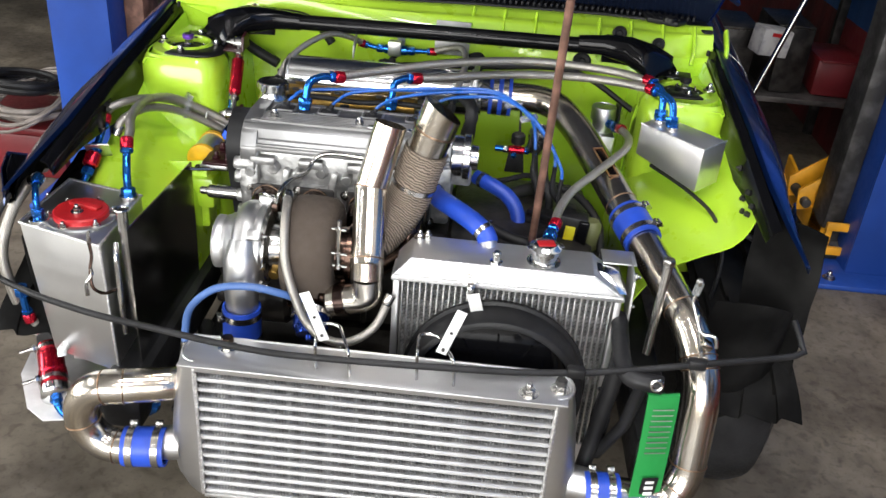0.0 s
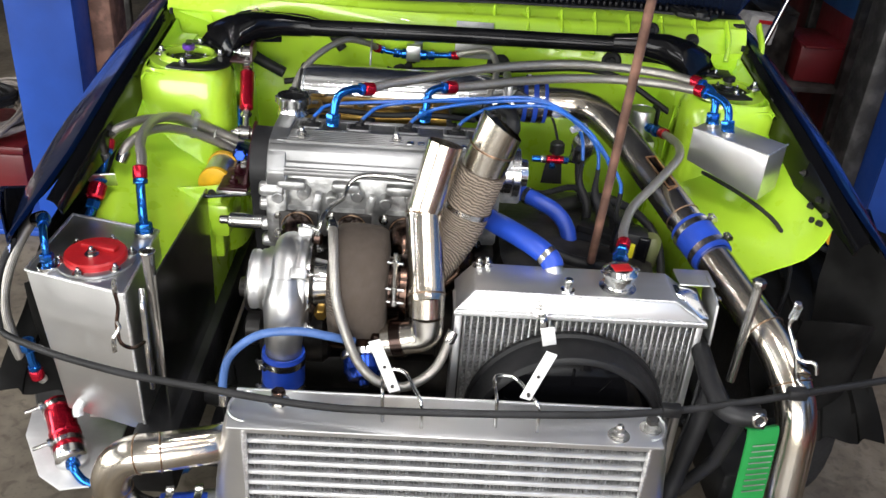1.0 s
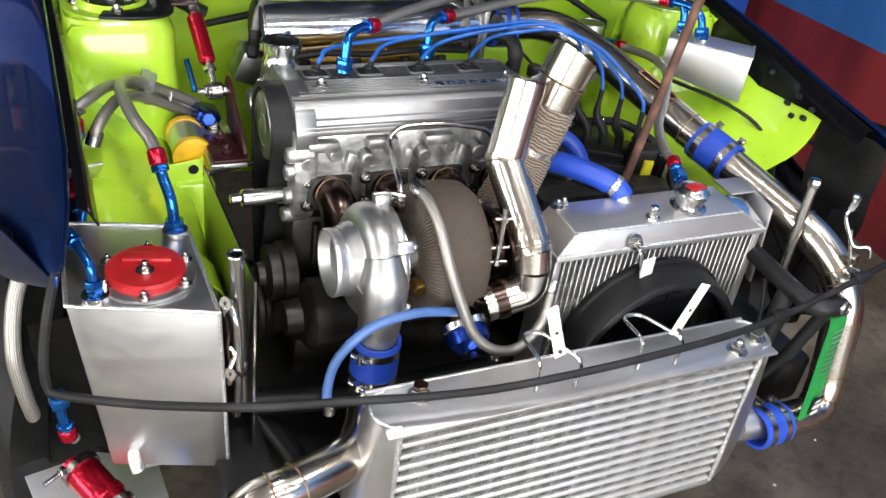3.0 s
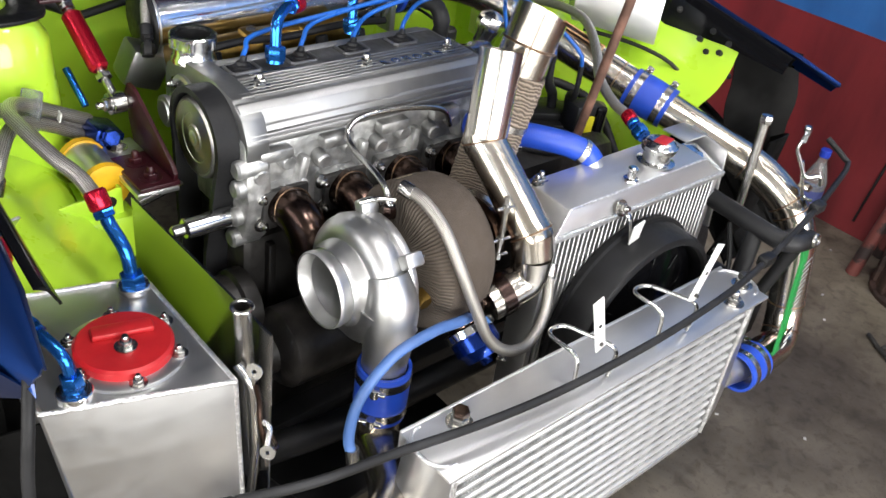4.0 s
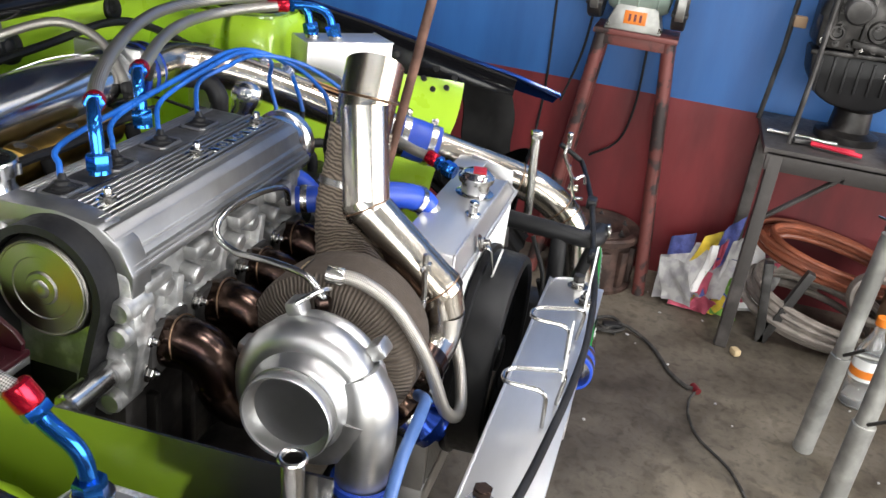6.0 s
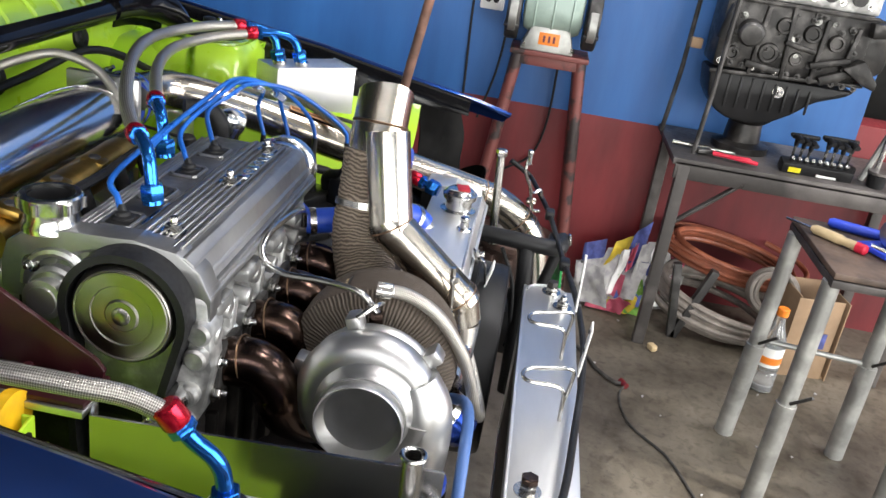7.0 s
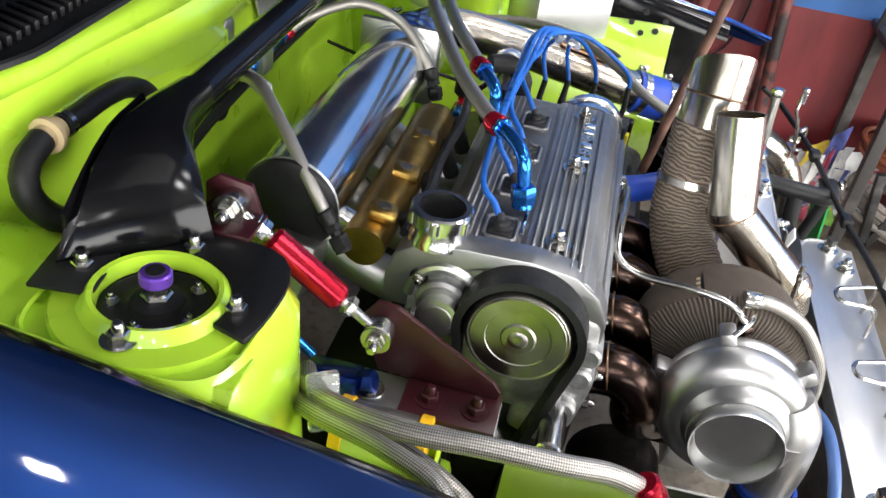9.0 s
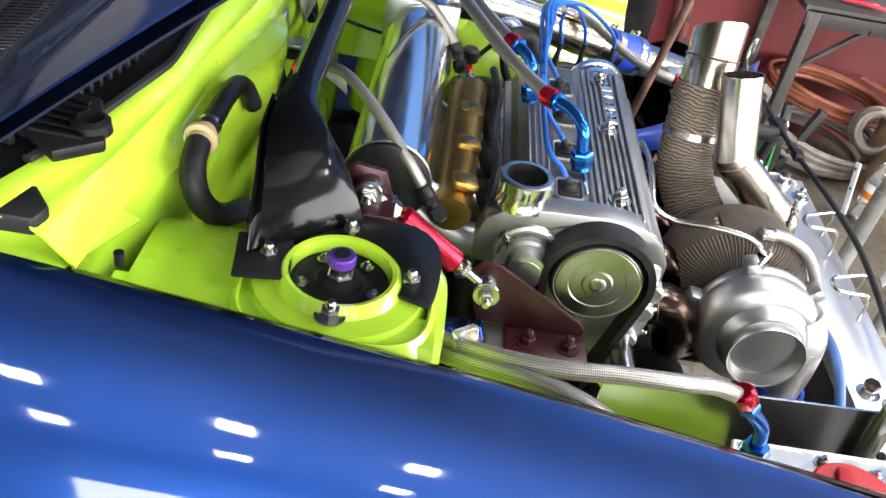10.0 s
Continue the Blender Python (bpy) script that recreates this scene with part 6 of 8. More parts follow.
# ---- fuel pump under the tank ----
PMP = thing("fuel_pump", (-.735, 1.25, .38), "red anodised fuel pump clamped to an aluminium plate", "fuel pump")
pa, pb = V(-.812, 1.358, .404), V(-.757, 1.258, .380)
pd = (pb - pa).normalized()
part("body", lathe(pa, pd, [(0, .020), (.003, .0245), (.066, .0245), (.068, .0265), (.078, .0265), (.080, .0245), (.112, .0245), (.113, .021)], 30), RED_ANO, PMP)
part("end_cap", lathe(pa + pd * .113, pd, [(0, .0265), (.016, .0265), (.020, .022), (.022, .012)], 30), MACHINED, PMP, "turned end cap")
for t in (.016, .098):
    c = pa + pd * t
    k = part("clamp", band(c, pd, .0250, .010, .003), STEEL, PMP, "cast clamp")
    w = pd.cross(V(0, 0, 1)).normalized()
    part("clamp_bolt", cyl(c + w * .020 + V(0, 0, .018), c + w * .054 + V(0, 0, .012), .0035, seg=12), STEEL, k)
    part("clamp_lug", hexnut(c + w * .022 + V(0, 0, .017), w, .007, .009), STEEL, k)
part("plate", prism([(-.88, 1.40), (-.78, 1.42), (-.70, 1.38), (-.69, 1.24), (-.715, 1.215), (-.76, 1.205), (-.805, 1.235), (-.865, 1.33)], "z", .348, .352, .001), BAR_ALU, PMP, "rounded aluminium back plate")
hose_end(PMP, [pa + pd * .128, pa + pd * .150, pa + pd * .160 + V(.012, 0, -.018), pa + pd * .165 + V(.045, .01, -.03)], .0085, collar=BLUE_ANO)
braided("red and blue hose fittings below the intercooler pipe", [(-.655, 1.278, .338), (-.635, 1.274, .338), (-.615, 1.270, .340)], .007, end=[(-.612, 1.269, .340), (-.588, 1.258, .345), (-.566, 1.250, .362), (-.558, 1.247, .385)])
braided("hose with red and blue ends beside the oil tank", [(-.806, 1.318, .488), (-.810, 1.316, .495), (-.814, 1.313, .505)], .008, end=[(-.814, 1.312, .508), (-.817, 1.310, .535), (-.819, 1.312, .575)])

# ---- intercooler ----
IC = thing("intercooler", (-.131, 1.155, .30), "large bar-and-plate aluminium intercooler with welded end tanks", "intercooler")
X0, X1, Y0, Y1, ZT, ZB = -.430, .168, 1.122, 1.188, .584, .300
# dark slab whose colour gives the shade between bars and fins
part("core_back", box(((X0 + X1) / 2, (Y0 + Y1) / 2 + .014, (ZT + ZB) / 2), (X1 - X0, .036, ZT - ZB), bevel=.001), BENCH, IC, "dark slab painted as shade inside the core")
barm = bmesh.new()
box((0, 0, 0), (X1 - X0, .052, .0085), bevel=.002, bm=barm, seg=1)
bar_mesh = finish("bar", barm, BAR_ALU)
pitch = .0208
nb = 14
for k in range(nb):
    ob = new("bar", bar_mesh)
    ob.parent = IC
    ob.matrix_parent_inverse = Matrix.Translation(-IC.matrix_basis.translation)
    ob.matrix_basis = Matrix.Translation(((X0 + X1) / 2, Y0 + .026, ZT - .010 - k * pitch))
b = bmesh.new()
x, i, prev = X0 + .004, 0, None
while x < X1 - .004:
    z = (pitch / 2 - .0045) * (1 if i % 2 else -1)
    cur = [b.verts.new((x, Y0 + .004, z)), b.verts.new((x, Y0 + .030, z))]
    if prev:
        b.faces.new((prev[0], cur[0], cur[1], prev[1]))
    prev = cur
    x += .0022 if i % 2 == 0 else .0030
    i += 1
fin_mesh = finish("fin", b, FIN, 20)
for k in range(nb - 1):
    ob = new("fin", fin_mesh)
    ob.parent = IC
    ob.matrix_parent_inverse = Matrix.Translation(-IC.matrix_basis.translation)
    ob.matrix_basis = Matrix.Translation((0, 0, ZT - .010 - (k + .5) * pitch))
part("top_plate", box(((X0 + X1) / 2 - .004, 1.1495, .5905), (X1 - X0 + .04, .088, .005), bevel=.0015), SHEET_X, IC, "sheet aluminium top plate")
part("front_lip", box(((X0 + X1) / 2, 1.1195, .5815), (X1 - X0, .005, .017), bevel=.0012), SHEET_X, IC, "aluminium front lip")
part("rear_lip", box(((X0 + X1) / 2 - .004, 1.1935, .580), (X1 - X0 + .04, .004, .028), bevel=.001), SHEET_X, IC)
part("bottom_plate", box(((X0 + X1) / 2, 1.155, .294), (X1 - X0, .07, .008), bevel=.0015), SHEET_X, IC)
# end tanks: rounded, deepening towards the ports
for sgn, xe, zc in ((-1, X0, .387), (1, X1, .394)):
    rows = []
    for z, dep in ((.5915, .030 if sgn < 0 else .030), (.56, .038), (.50, .048), (.44, .056), (.39, .060), (.34, .054), (.31, .036), (.298, .016)):
        dep = dep if sgn < 0 else dep * .92
        r = []
        for k in range(9):
            a = math.pi * (k / 8)
            r.append(V(xe + sgn * dep * math.sin(a) ** .55, 1.155 - .036 * math.cos(a), z))
        rows.append(r)
    b = bmesh.new()
    vs = [[b.verts.new(p) for p in r] for r in rows]
    for a, c in zip(vs, vs[1:]):
        for k in range(8):
            b.faces.new((a[k], a[k + 1], c[k + 1], c[k]))
    b.faces.new(vs[0])
    b.faces.new(vs[-1])
    b.faces.new([r[0] for r in vs] + [r[-1] for r in reversed(vs)])
    part("end_tank", b, SHEET, IC, "cast end tank" if sgn < 0 else "fabricated end tank", sharp=45)
    w = sweep([V(xe + sgn * .001, 1.120, .59 - .29 * k / 40) for k in range(41)], .0036, 8, ripple=lambda s, a: .25 * math.sin(s * 900))
    part("weld", w, ALU_WELD, IC, "rippled weld bead")
    part("weld", sweep([V(xe + sgn * .028 * math.sin(a), 1.155 - .034 * math.cos(a), .5925) for a in [math.pi * k / 12 for k in range(13)]], .0024, 8), ALU_WELD, IC, "weld bead")
    part("port", cyl((xe + sgn * .045, 1.150, zc), (xe + sgn * .098, 1.142, zc - .002), .0305, seg=30), SHEET, IC, "tank port")
for p in ((-.387, 1.168), (.172, 1.147), (.120, 1.128)):
    part("mount_bolt", bolt((p[0], p[1], .593), (0, 0, 1), .0105), STEEL, IC)
part("hex_stud", hexnut((-.387, 1.168, .605), (0, 0, 1), .011, .009), BRONZED, IC)
part("hex_stud", hexnut((.172, 1.147, .605), (0, 0, 1), .010, .009), DARK_STEEL, IC)

# pipes and couplers
LP = thing("charge_pipe", (-.55, 1.13, .38), "U-bent stainless steel charge pipe between turbo and intercooler", "charge pipe")
lp = rounded_path([(-.403, 1.296, .545), (-.405, 1.293, .475), (-.425, 1.245, .480), (-.470, 1.165, .508), (-.560, 1.135, .512)], .035)
lp += [V(-.575, 1.132, .512 - 0)] + [V(-.580 - .058 * math.sin(a), 1.130 - .006 * a / math.pi, .449 + .063 * math.cos(a)) for a in [math.pi * k / 16 for k in range(1, 17)]]
lp += [V(-.560, 1.124, .386), V(-.510, 1.135, .386)]
part("tube", sweep(lp, .0300, 30), STAINLESS, LP, "bronze-tinted stainless tube")
for i in (len(lp) - 3, len(lp) - 10, len(lp) - 18, len(lp) - 20):
    part("weld", ring(lp[i], lp[i + 1] - lp[i - 1], .0300, .0013, 36), WELD, LP, "weld bead")
coupler((-.533, 1.130, .386), (1, .12, 0), .0303, .072)
coupler((-.400, 1.296, .553), (.02, 0, 1), .0300, .078)

RP = thing("charge_pipe", (.36, 1.35, .33), "long polished stainless charge pipe from intercooler to throttle", "charge pipe")
rp = rounded_path([(.270, 1.130, .393), (.385, 1.135, .385), (.412, 1.155, .43), (.414, 1.190, .60), (.395, 1.262, .662), (.309, 1.484, .733), (.205, 1.755, .818), (.150, 1.858, .842), (.035, 1.862, .840)], .065, 9)
part("tube", sweep(rp, .0315, 32), STAINLESS, RP, "polished stainless tube")
for i in (10, 20, 28, 30, 40, 50):
    if i < len(rp) - 1:
        part("weld", ring(rp[i], rp[i + 1] - rp[i - 1], .0315, .0013, 36), WELD, RP, "weld bead")
part("sensor_plate", box((.253, 1.615, .806), (.020, .085, .004), (16, 0, 21), .001), BRONZED, RP, "bronzed welded patch")
turn = Euler((math.radians(16), 0, math.radians(21))).to_matrix()
edge = [V(.253, 1.615, .8068) + turn @ V(dx, dy, .002) for dx, dy in ((-.010, -.0425), (.010, -.0425), (.010, .0425), (-.010, .0425), (-.010, -.0425))]
for p, q in zip(edge, edge[1:]):
    part("weld", sweep([p, p.lerp(q, .5), q], .0016, 8), COPPER, RP, "bright copper-coloured weld")
part("lug", box((.405, 1.205, .672), (.020, .020, .012), (0, 30, 0), .003), STAINLESS, RP)
coupler((.309, 1.484, .733), (.073, -.19, -.052), .0318, .078)
coupler((.268, 1.130, .393), (1, .03, 0), .0310, .060)
coupler((.035, 1.862, .840), (1, 0, 0), .0390, .050, "blue silicone coupler on the throttle body")

# ---- radiator with fan ----
RAD = thing("radiator", (.075, 1.32, .36), "narrow welded aluminium radiator with folded top tank", "radiator")
RX0, RX1, RY0, RY1 = -.126, .272, 1.290, 1.345
# slab coloured dark for the shade between the water tubes
part("core", box(((RX0 + RX1) / 2, (RY0 + RY1) / 2 + .004, .52), (RX1 - RX0 - .02, .034, .33), bevel=.001), DARK_STEEL, RAD, "dark slab painted as shade behind the fins")
tm = bmesh.new()
box((0, 0, 0), (.0032, .012, .328), bevel=.0008, bm=tm, seg=1)
tube_mesh = finish("water_tube", tm, SHEET)
n = 36
for k in range(n):
    ob = new("water_tube", tube_mesh)
    ob.parent = RAD
    ob.matrix_parent_inverse = Matrix.Translation(-RAD.matrix_basis.translation)
    ob.matrix_basis = Matrix.Translation((RX0 + .016 + (RX1 - RX0 - .032) * k / (n - 1), RY0 + .006, .52))
b = bmesh.new()
gap = (RX1 - RX0 - .032) / (n - 1)
z, i, prev = .358, 0, None
while z < .684:
    x = .002 if i % 2 else gap - .002
    y = RY0 + .003 + .0007 * (i * 7 % 3)
    cur = [b.verts.new((x, y, z)), b.verts.new((x, RY0 + .013, z))]
    if prev:
        b.faces.new((prev[0], cur[0], cur[1], prev[1]))
    prev = cur
    z += .0042
    i += 1
fin_mesh = finish("fin", b, FIN, 20)
for k in range(n - 1):
    ob = new("fin", fin_mesh)
    ob.parent = RAD
    ob.matrix_parent_inverse = Matrix.Translation(-RAD.matrix_basis.translation)
    ob.matrix_basis = Matrix.Translation((RX0 + .016 + gap * k, 0, 0))
for x in (RX0 + .005, RX1 - .005):
    part("side_rail", box((x, (RY0 + RY1) / 2, .52), (.012, .052, .345), bevel=.002), SHEET_X, RAD, "folded aluminium side rail")
tank = [(RX0 - .002, 1.288), (RX1 + .002, 1.288), (RX1 + .002, 1.352), (RX0 - .002, 1.352)]
hi = [(RX0 + .028, 1.296), (RX1 - .052, 1.296), (RX1 - .052, 1.378), (RX0 + .028, 1.378)]
part("top_tank", solid([V(*p, .690) for p in [(tank[0][0], 1.288), (tank[1][0], 1.288), (tank[2][0], 1.385), (tank[3][0], 1.385)]], [V(hi[0][0], hi[0][1], .726), V(hi[1][0], hi[1][1], .726), V(hi[2][0], hi[2][1], .730), V(hi[3][0], hi[3][1], .730)], .003), SHEET_X, RAD, "folded aluminium top tank")
part("tank_flange", box(((RX0 + RX1) / 2, 1.318, .689), (RX1 - RX0 + .008, .066, .008), bevel=.002), SHEET_X, RAD)
part("bottom_tank", box(((RX0 + RX1) / 2, 1.318, .335), (RX1 - RX0 + .004, .06, .05), bevel=.006), SHEET_X, RAD)
part("weld", sweep([V(RX0 + (RX1 - RX0) * k / 30, 1.286, .6935) for k in range(31)], .0026, 8), ALU_WELD, RAD, "weld bead")
for a, c in (((RX0 - .002, 1.288, .692), (RX0 + .028, 1.296, .726)), ((RX1 + .002, 1.288, .692), (RX1 - .052, 1.296, .726)), ((RX0 + .028, 1.296, .7265), (RX1 - .052, 1.296, .7265))):
    part("weld", sweep([V(*a), V(*a).lerp(V(*c), .5), V(*c)], .0020, 8), ALU_WELD, RAD, "weld bead")
rc = V(.132, 1.329, .7275)
part("filler_neck", lathe(rc, (0, 0, 1), [(0, .030), (.002, .030), (.004, .022), (.019, .022), (.021, .027), (.024, .027)], 30), MACHINED, RAD, "radiator filler neck")
RC = part("radiator_cap", lathe(rc + V(0, 0, .024), (0, 0, 1), [(0, .028), (.006, .0285), (.009, .024), (.012, .022), (.014, .018), (.0145, .004)], 30), MACHINED, RAD, "pressed steel radiator cap")
part("cap_wing", box(rc + V(.0, 0, .030), (.066, .014, .004), (0, 0, 20), .0018), STEEL, RC)
part("cap_label", box(rc + V(.0, -.004, .0392), (.030, .020, .0014), (0, 0, 12), .0005), RED_PLASTIC, RC, "red warning label")
part("overflow_nipple", lathe((.049, 1.310, .727), (0, 0, 1), [(0, .0125), (.003, .0115), (.004, .007), (.014, .0065), (.016, .008), (.020, .0078), (.022, .0055)], 20), MACHINED, RAD, "overflow nipple")
part("hose_neck", cyl((.036, 1.366, .715), (.032, 1.378, .730), .017, seg=22), SHEET, RAD, "hose neck")
for p in ((RX0 + .05, 1.375, .728), (-.09, 1.37, .729)):
    part("bleed_screw", bolt(p, (0, 0, 1), .007), STEEL, RAD)
part("side_bracket", prism([(1.288, .58), (1.30, .58), (1.375, .70), (1.375, .735), (1.30, .72)], "x", RX1 + .016, RX1 + .020, .001), SHEET_X, RAD, "folded side bracket")
part("bracket_top", box((RX1 - .004, 1.372, .727), (.06, .05, .003), (0, 0, 0), .001), SHEET_X, RAD)
part("bracket_face", solid([(RX1 - .045, 1.300, .694), (RX1 + .01, 1.300, .694), (RX1 + .01, 1.345, .694), (RX1 - .045, 1.345, .694)], [(RX1 - .045, 1.325, .724), (RX1 - .005, 1.325, .712), (RX1 - .005, 1.350, .722), (RX1 - .045, 1.350, .726)], .001), POLISHED, RAD, "bright folded gusset")
for z in (.712, .65):
    part("bracket_bolt", bolt((RX1 + .02, 1.335, z), (1, 0, 0), .007), STEEL, RAD)

FAN = thing("cooling_fan", (.062, 1.25, .36), "black plastic electric cooling fan in its round shroud", "fan")
fc = V(.066, 1.288, .500)
part("shroud", lathe(fc, (0, -1, 0), [(0, .165), (.004, .168), (.012, .168), (.014, .162), (.052, .160), (.060, .157), (.063, .152), (.063, .147), (.058, .144), (.050, .145), (.030, .147), (.012, .149)], 72, closed=False), BLACK_SATIN, FAN, "black plastic fan shroud")
part("dish", lathe(fc + V(0, -.004, 0), (0, -1, 0), [(0, .149), (.020, .148), (.034, .140), (.040, .120), (.043, .085), (.044, .040), (.0445, .004)], 64), BLACK_GLOSS, FAN, "glossy black closed fan dish")
for k in range(12):
    a = k * math.pi / 6
    m = box((0, 0, 0), (.050, .0016, .004), bevel=.0006, seg=1)
    bmesh.ops.transform(m, matrix=Matrix.Translation(fc + V(0, -.0465, 0)) @ Euler((0, a, 0)).to_matrix().to_4x4() @ Matrix.Translation((.098, 0, 0)), verts=m.verts)
    part("dish_rib", m, BLACK_GLOSS, FAN)
part("hub_boss", lathe(fc + V(0, -.047, 0), (0, -1, 0), [(0, .030), (.004, .029), (.006, .022), (.0065, .004)], 28), BLACK_SATIN, FAN, "black hub boss")
part("hang_tab", sweep(rounded_path([(.008, 1.284, .70), (.010, 1.268, .70), (.018, 1.262, .655)], .008), .006, 8, flat=.3), STEEL, FAN, "aluminium hanging tab")
for z in (.705,):
    part("tab_bolt", bolt((.006, 1.285, .705), (0, -1, .4), .008), STEEL, FAN)
part("hang_plate", box((.020, 1.258, .672), (.022, .003, .044), (12, -14, 0), .001), WHITE, FAN, "pale hanging plate")

# coolant hoses in blue silicone
def blue_hose(pts, r, label, mat=SILICONE):
    t = thing("coolant_hose", Vector(pts[len(pts) // 2]), label, "hose", "blue silicone hoses")
    p = spline(pts, .008)
    part("hose", sweep(p, r, 20), mat, t)
    for i in (2, len(p) - 4):
        part("clamp", band(p[i], p[i + 1] - p[i - 1], r, .009, .0015), STEEL, t, "steel hose clamp")
    return t


blue_hose([(-.084, 1.535, .747), (-.066, 1.49, .752), (-.032, 1.440, .757), (.004, 1.404, .752), (.027, 1.384, .741), (.033, 1.374, .730)], .0185, "blue silicone coolant hose from engine to radiator")
blue_hose([(.000, 1.648, .733), (.030, 1.624, .730), (.066, 1.606, .717), (.090, 1.584, .690), (.097, 1.555, .640), (.094, 1.53, .58)], .0150, "blue silicone hose dropping behind the radiator")
t = thing("vacuum_hose", (-.44, 1.25, .62), "pale blue vacuum hose arching from wastegate to charge pipe", "hose")
part("hose", sweep(spline([(-.285, 1.275, .632), (-.32, 1.258, .652), (-.37, 1.250, .664), (-.43, 1.248, .654), (-.475, 1.246, .612), (-.488, 1.244, .56), (-.486, 1.236, .535)], .008), .0068, 14), PALE_SILICONE, t)
part("clamp", cyl((-.486, 1.238, .545), (-.486, 1.235, .525), .0085, seg=14), STEEL, t, "steel barb")

# turbo oil feed and drain
braided("steel braided oil hose looping from turbo centre",
        [(-.330, 1.380, .784), (-.325, 1.345, .782), (-.320, 1.306, .760), (-.313, 1.273, .715), (-.298, 1.256, .668), (-.274, 1.244, .614), (-.240, 1.236, .584), (-.196, 1.240, .576), (-.152, 1.258, .602), (-.128, 1.285, .655)], .0078)
t = thing("oil_feed_pipe", (-.30, 1.45, .75), "thin bent steel oil feed pipe to the turbocharger", "pipe")
part("pipe", sweep(spline([(-.352, 1.372, .765), (-.348, 1.395, .785), (-.338, 1.44, .786), (-.322, 1.492, .778), (-.315, 1.520, .790), (-.290, 1.524, .806), (-.22, 1.520, .806), (-.15, 1.518, .790), (-.13, 1.52, .76)], .008), .0042, 10), STEEL, t)
part("union", hexnut((-.353, 1.372, .752), (0, .1, 1), .009, .016), BRONZED, t, "bronzed union nut")
part("bracket_wire", sweep(spline([(-.385, 1.39, .772), (-.37, 1.375, .782), (-.35, 1.368, .778)], .008), .003, 8), STEEL, t)

# ignition leads and their coil
COIL = thing("ignition_coil", (.165, 1.60, .62), "black ignition coil pack with long rubber boots", "ignition coil")
part("body", box((.172, 1.605, .650), (.110, .12, .07), (0, 0, -24), .008), BLACK_SATIN, COIL)
part("tower", box((.166, 1.595, .688), (.10, .06, .02), (0, 0, -30), .004), BLACK_SATIN, COIL)
ends = [(.114, 1.660, .802), (.138, 1.626, .800), (.152, 1.584, .800), (.163, 1.532, .798)]
for k, e in enumerate(ends):
    foot = V(.132 + .022 * k, 1.632 - .022 * k, .686)
    part("boot", sweep(spline([foot, foot + V(-.002, .002, .035), V(*e) + V(.002, .002, -.050), V(*e)], .008), .0088, 12, ripple=lambda s, a: -.50 * min(1, max(0, (s - .060) / .04))), RUBBER, COIL, "long black rubber boot")
starts = [(-.398, 1.650), (-.309, 1.650), (-.220, 1.650), (-.131, 1.650)]
for k, (st, e) in enumerate(zip(starts, ends)):
    j = (0, .7, .3, 1.0)[k]
    m1 = (st[0] + .055, 1.683, .876 + .006 * j)
    m2 = (max(st[0] + .10, -.10 + .012 * k), 1.687 - .006 * k, .896 + .010 * j - .010 * (k == 3))
    m3 = (max(.005 + .012 * k, st[0] + .13), 1.682 - .008 * k, .905 + .008 * j - .012 * (k == 3))
    m4 = (.074 + .010 * k, 1.655 - .016 * k, .888 - .004 * k + .006 * j)
    m5 = (e[0] - .008, e[1] + .010, e[2] + .046 - .006 * k)
    t = thing("ignition_lead", (st[0], st[1], .86), "bright blue silicone ignition lead", "ignition lead", "ignition leads")
    part("lead", sweep(spline([(st[0] + .002, st[1] + .002, .851), (st[0] + .012, st[1] + .012, .863), m1, m2, m3, m4, m5, e, (e[0] + .001, e[1] + .001, e[2] - .014)], .008), .0034, 10), LEAD_BLUE, t)
    part("end_boot", cyl((st[0] + .001, st[1] + .001, .849), (st[0] + .006, st[1] + .005, .857), .0058, .0042, seg=12), RUBBER, t)
for k, c in enumerate(((.060, 1.660, .893), (.092, 1.634, .876))):
    t = thing("lead_separator", c, "clear plastic separator holding the ignition leads", "clip", "lead separators")
    part("comb", box(c, (.012, .040, .010), (0, 25 + 12 * k, -50), .002), CLEAR, t)

# wiring loom and small sensors in the gap by the bulkhead
t = thing("wiring_loom", (.2, 1.95, .75), "black wiring loom along the bulkhead", "wiring")
part("loom", sweep(spline([(-.50, 2.0, .80), (-.3, 2.015, .83), (0, 2.0, .86), (.2, 1.985, .872), (.36, 1.93, .80)], .03), .007, 8), RUBBER, t)
part("branch", sweep(spline([(.36, 1.70, .775), (.42, 1.62, .765), (.47, 1.56, .74), (.488, 1.515, .70), (.486, 1.485, .65), (.47, 1.465, .56)], .02), .004, 8), RUBBER, t, "thin black cable over the wing")
part("branch", sweep(spline([(.085, 2.0, .80), (.088, 1.93, .785), (.086, 1.86, .790), (.085, 1.785, .782)], .02), .0028, 8), RUBBER, t, "thin black sensor wire")
part("branch", sweep(spline([(.106, 1.777, .750), (.128, 1.765, .752), (.140, 1.745, .77), (.134, 1.725, .795)], .012), .0045, 8), BRONZED, t, "thin braided sensor hose")
part("branch", sweep(spline([(.03, 1.70, .70), (.07, 1.715, .705), (.115, 1.70, .725), (.14, 1.66, .71)], .014), .006, 8), RUBBER, t, "black branch of the loom")
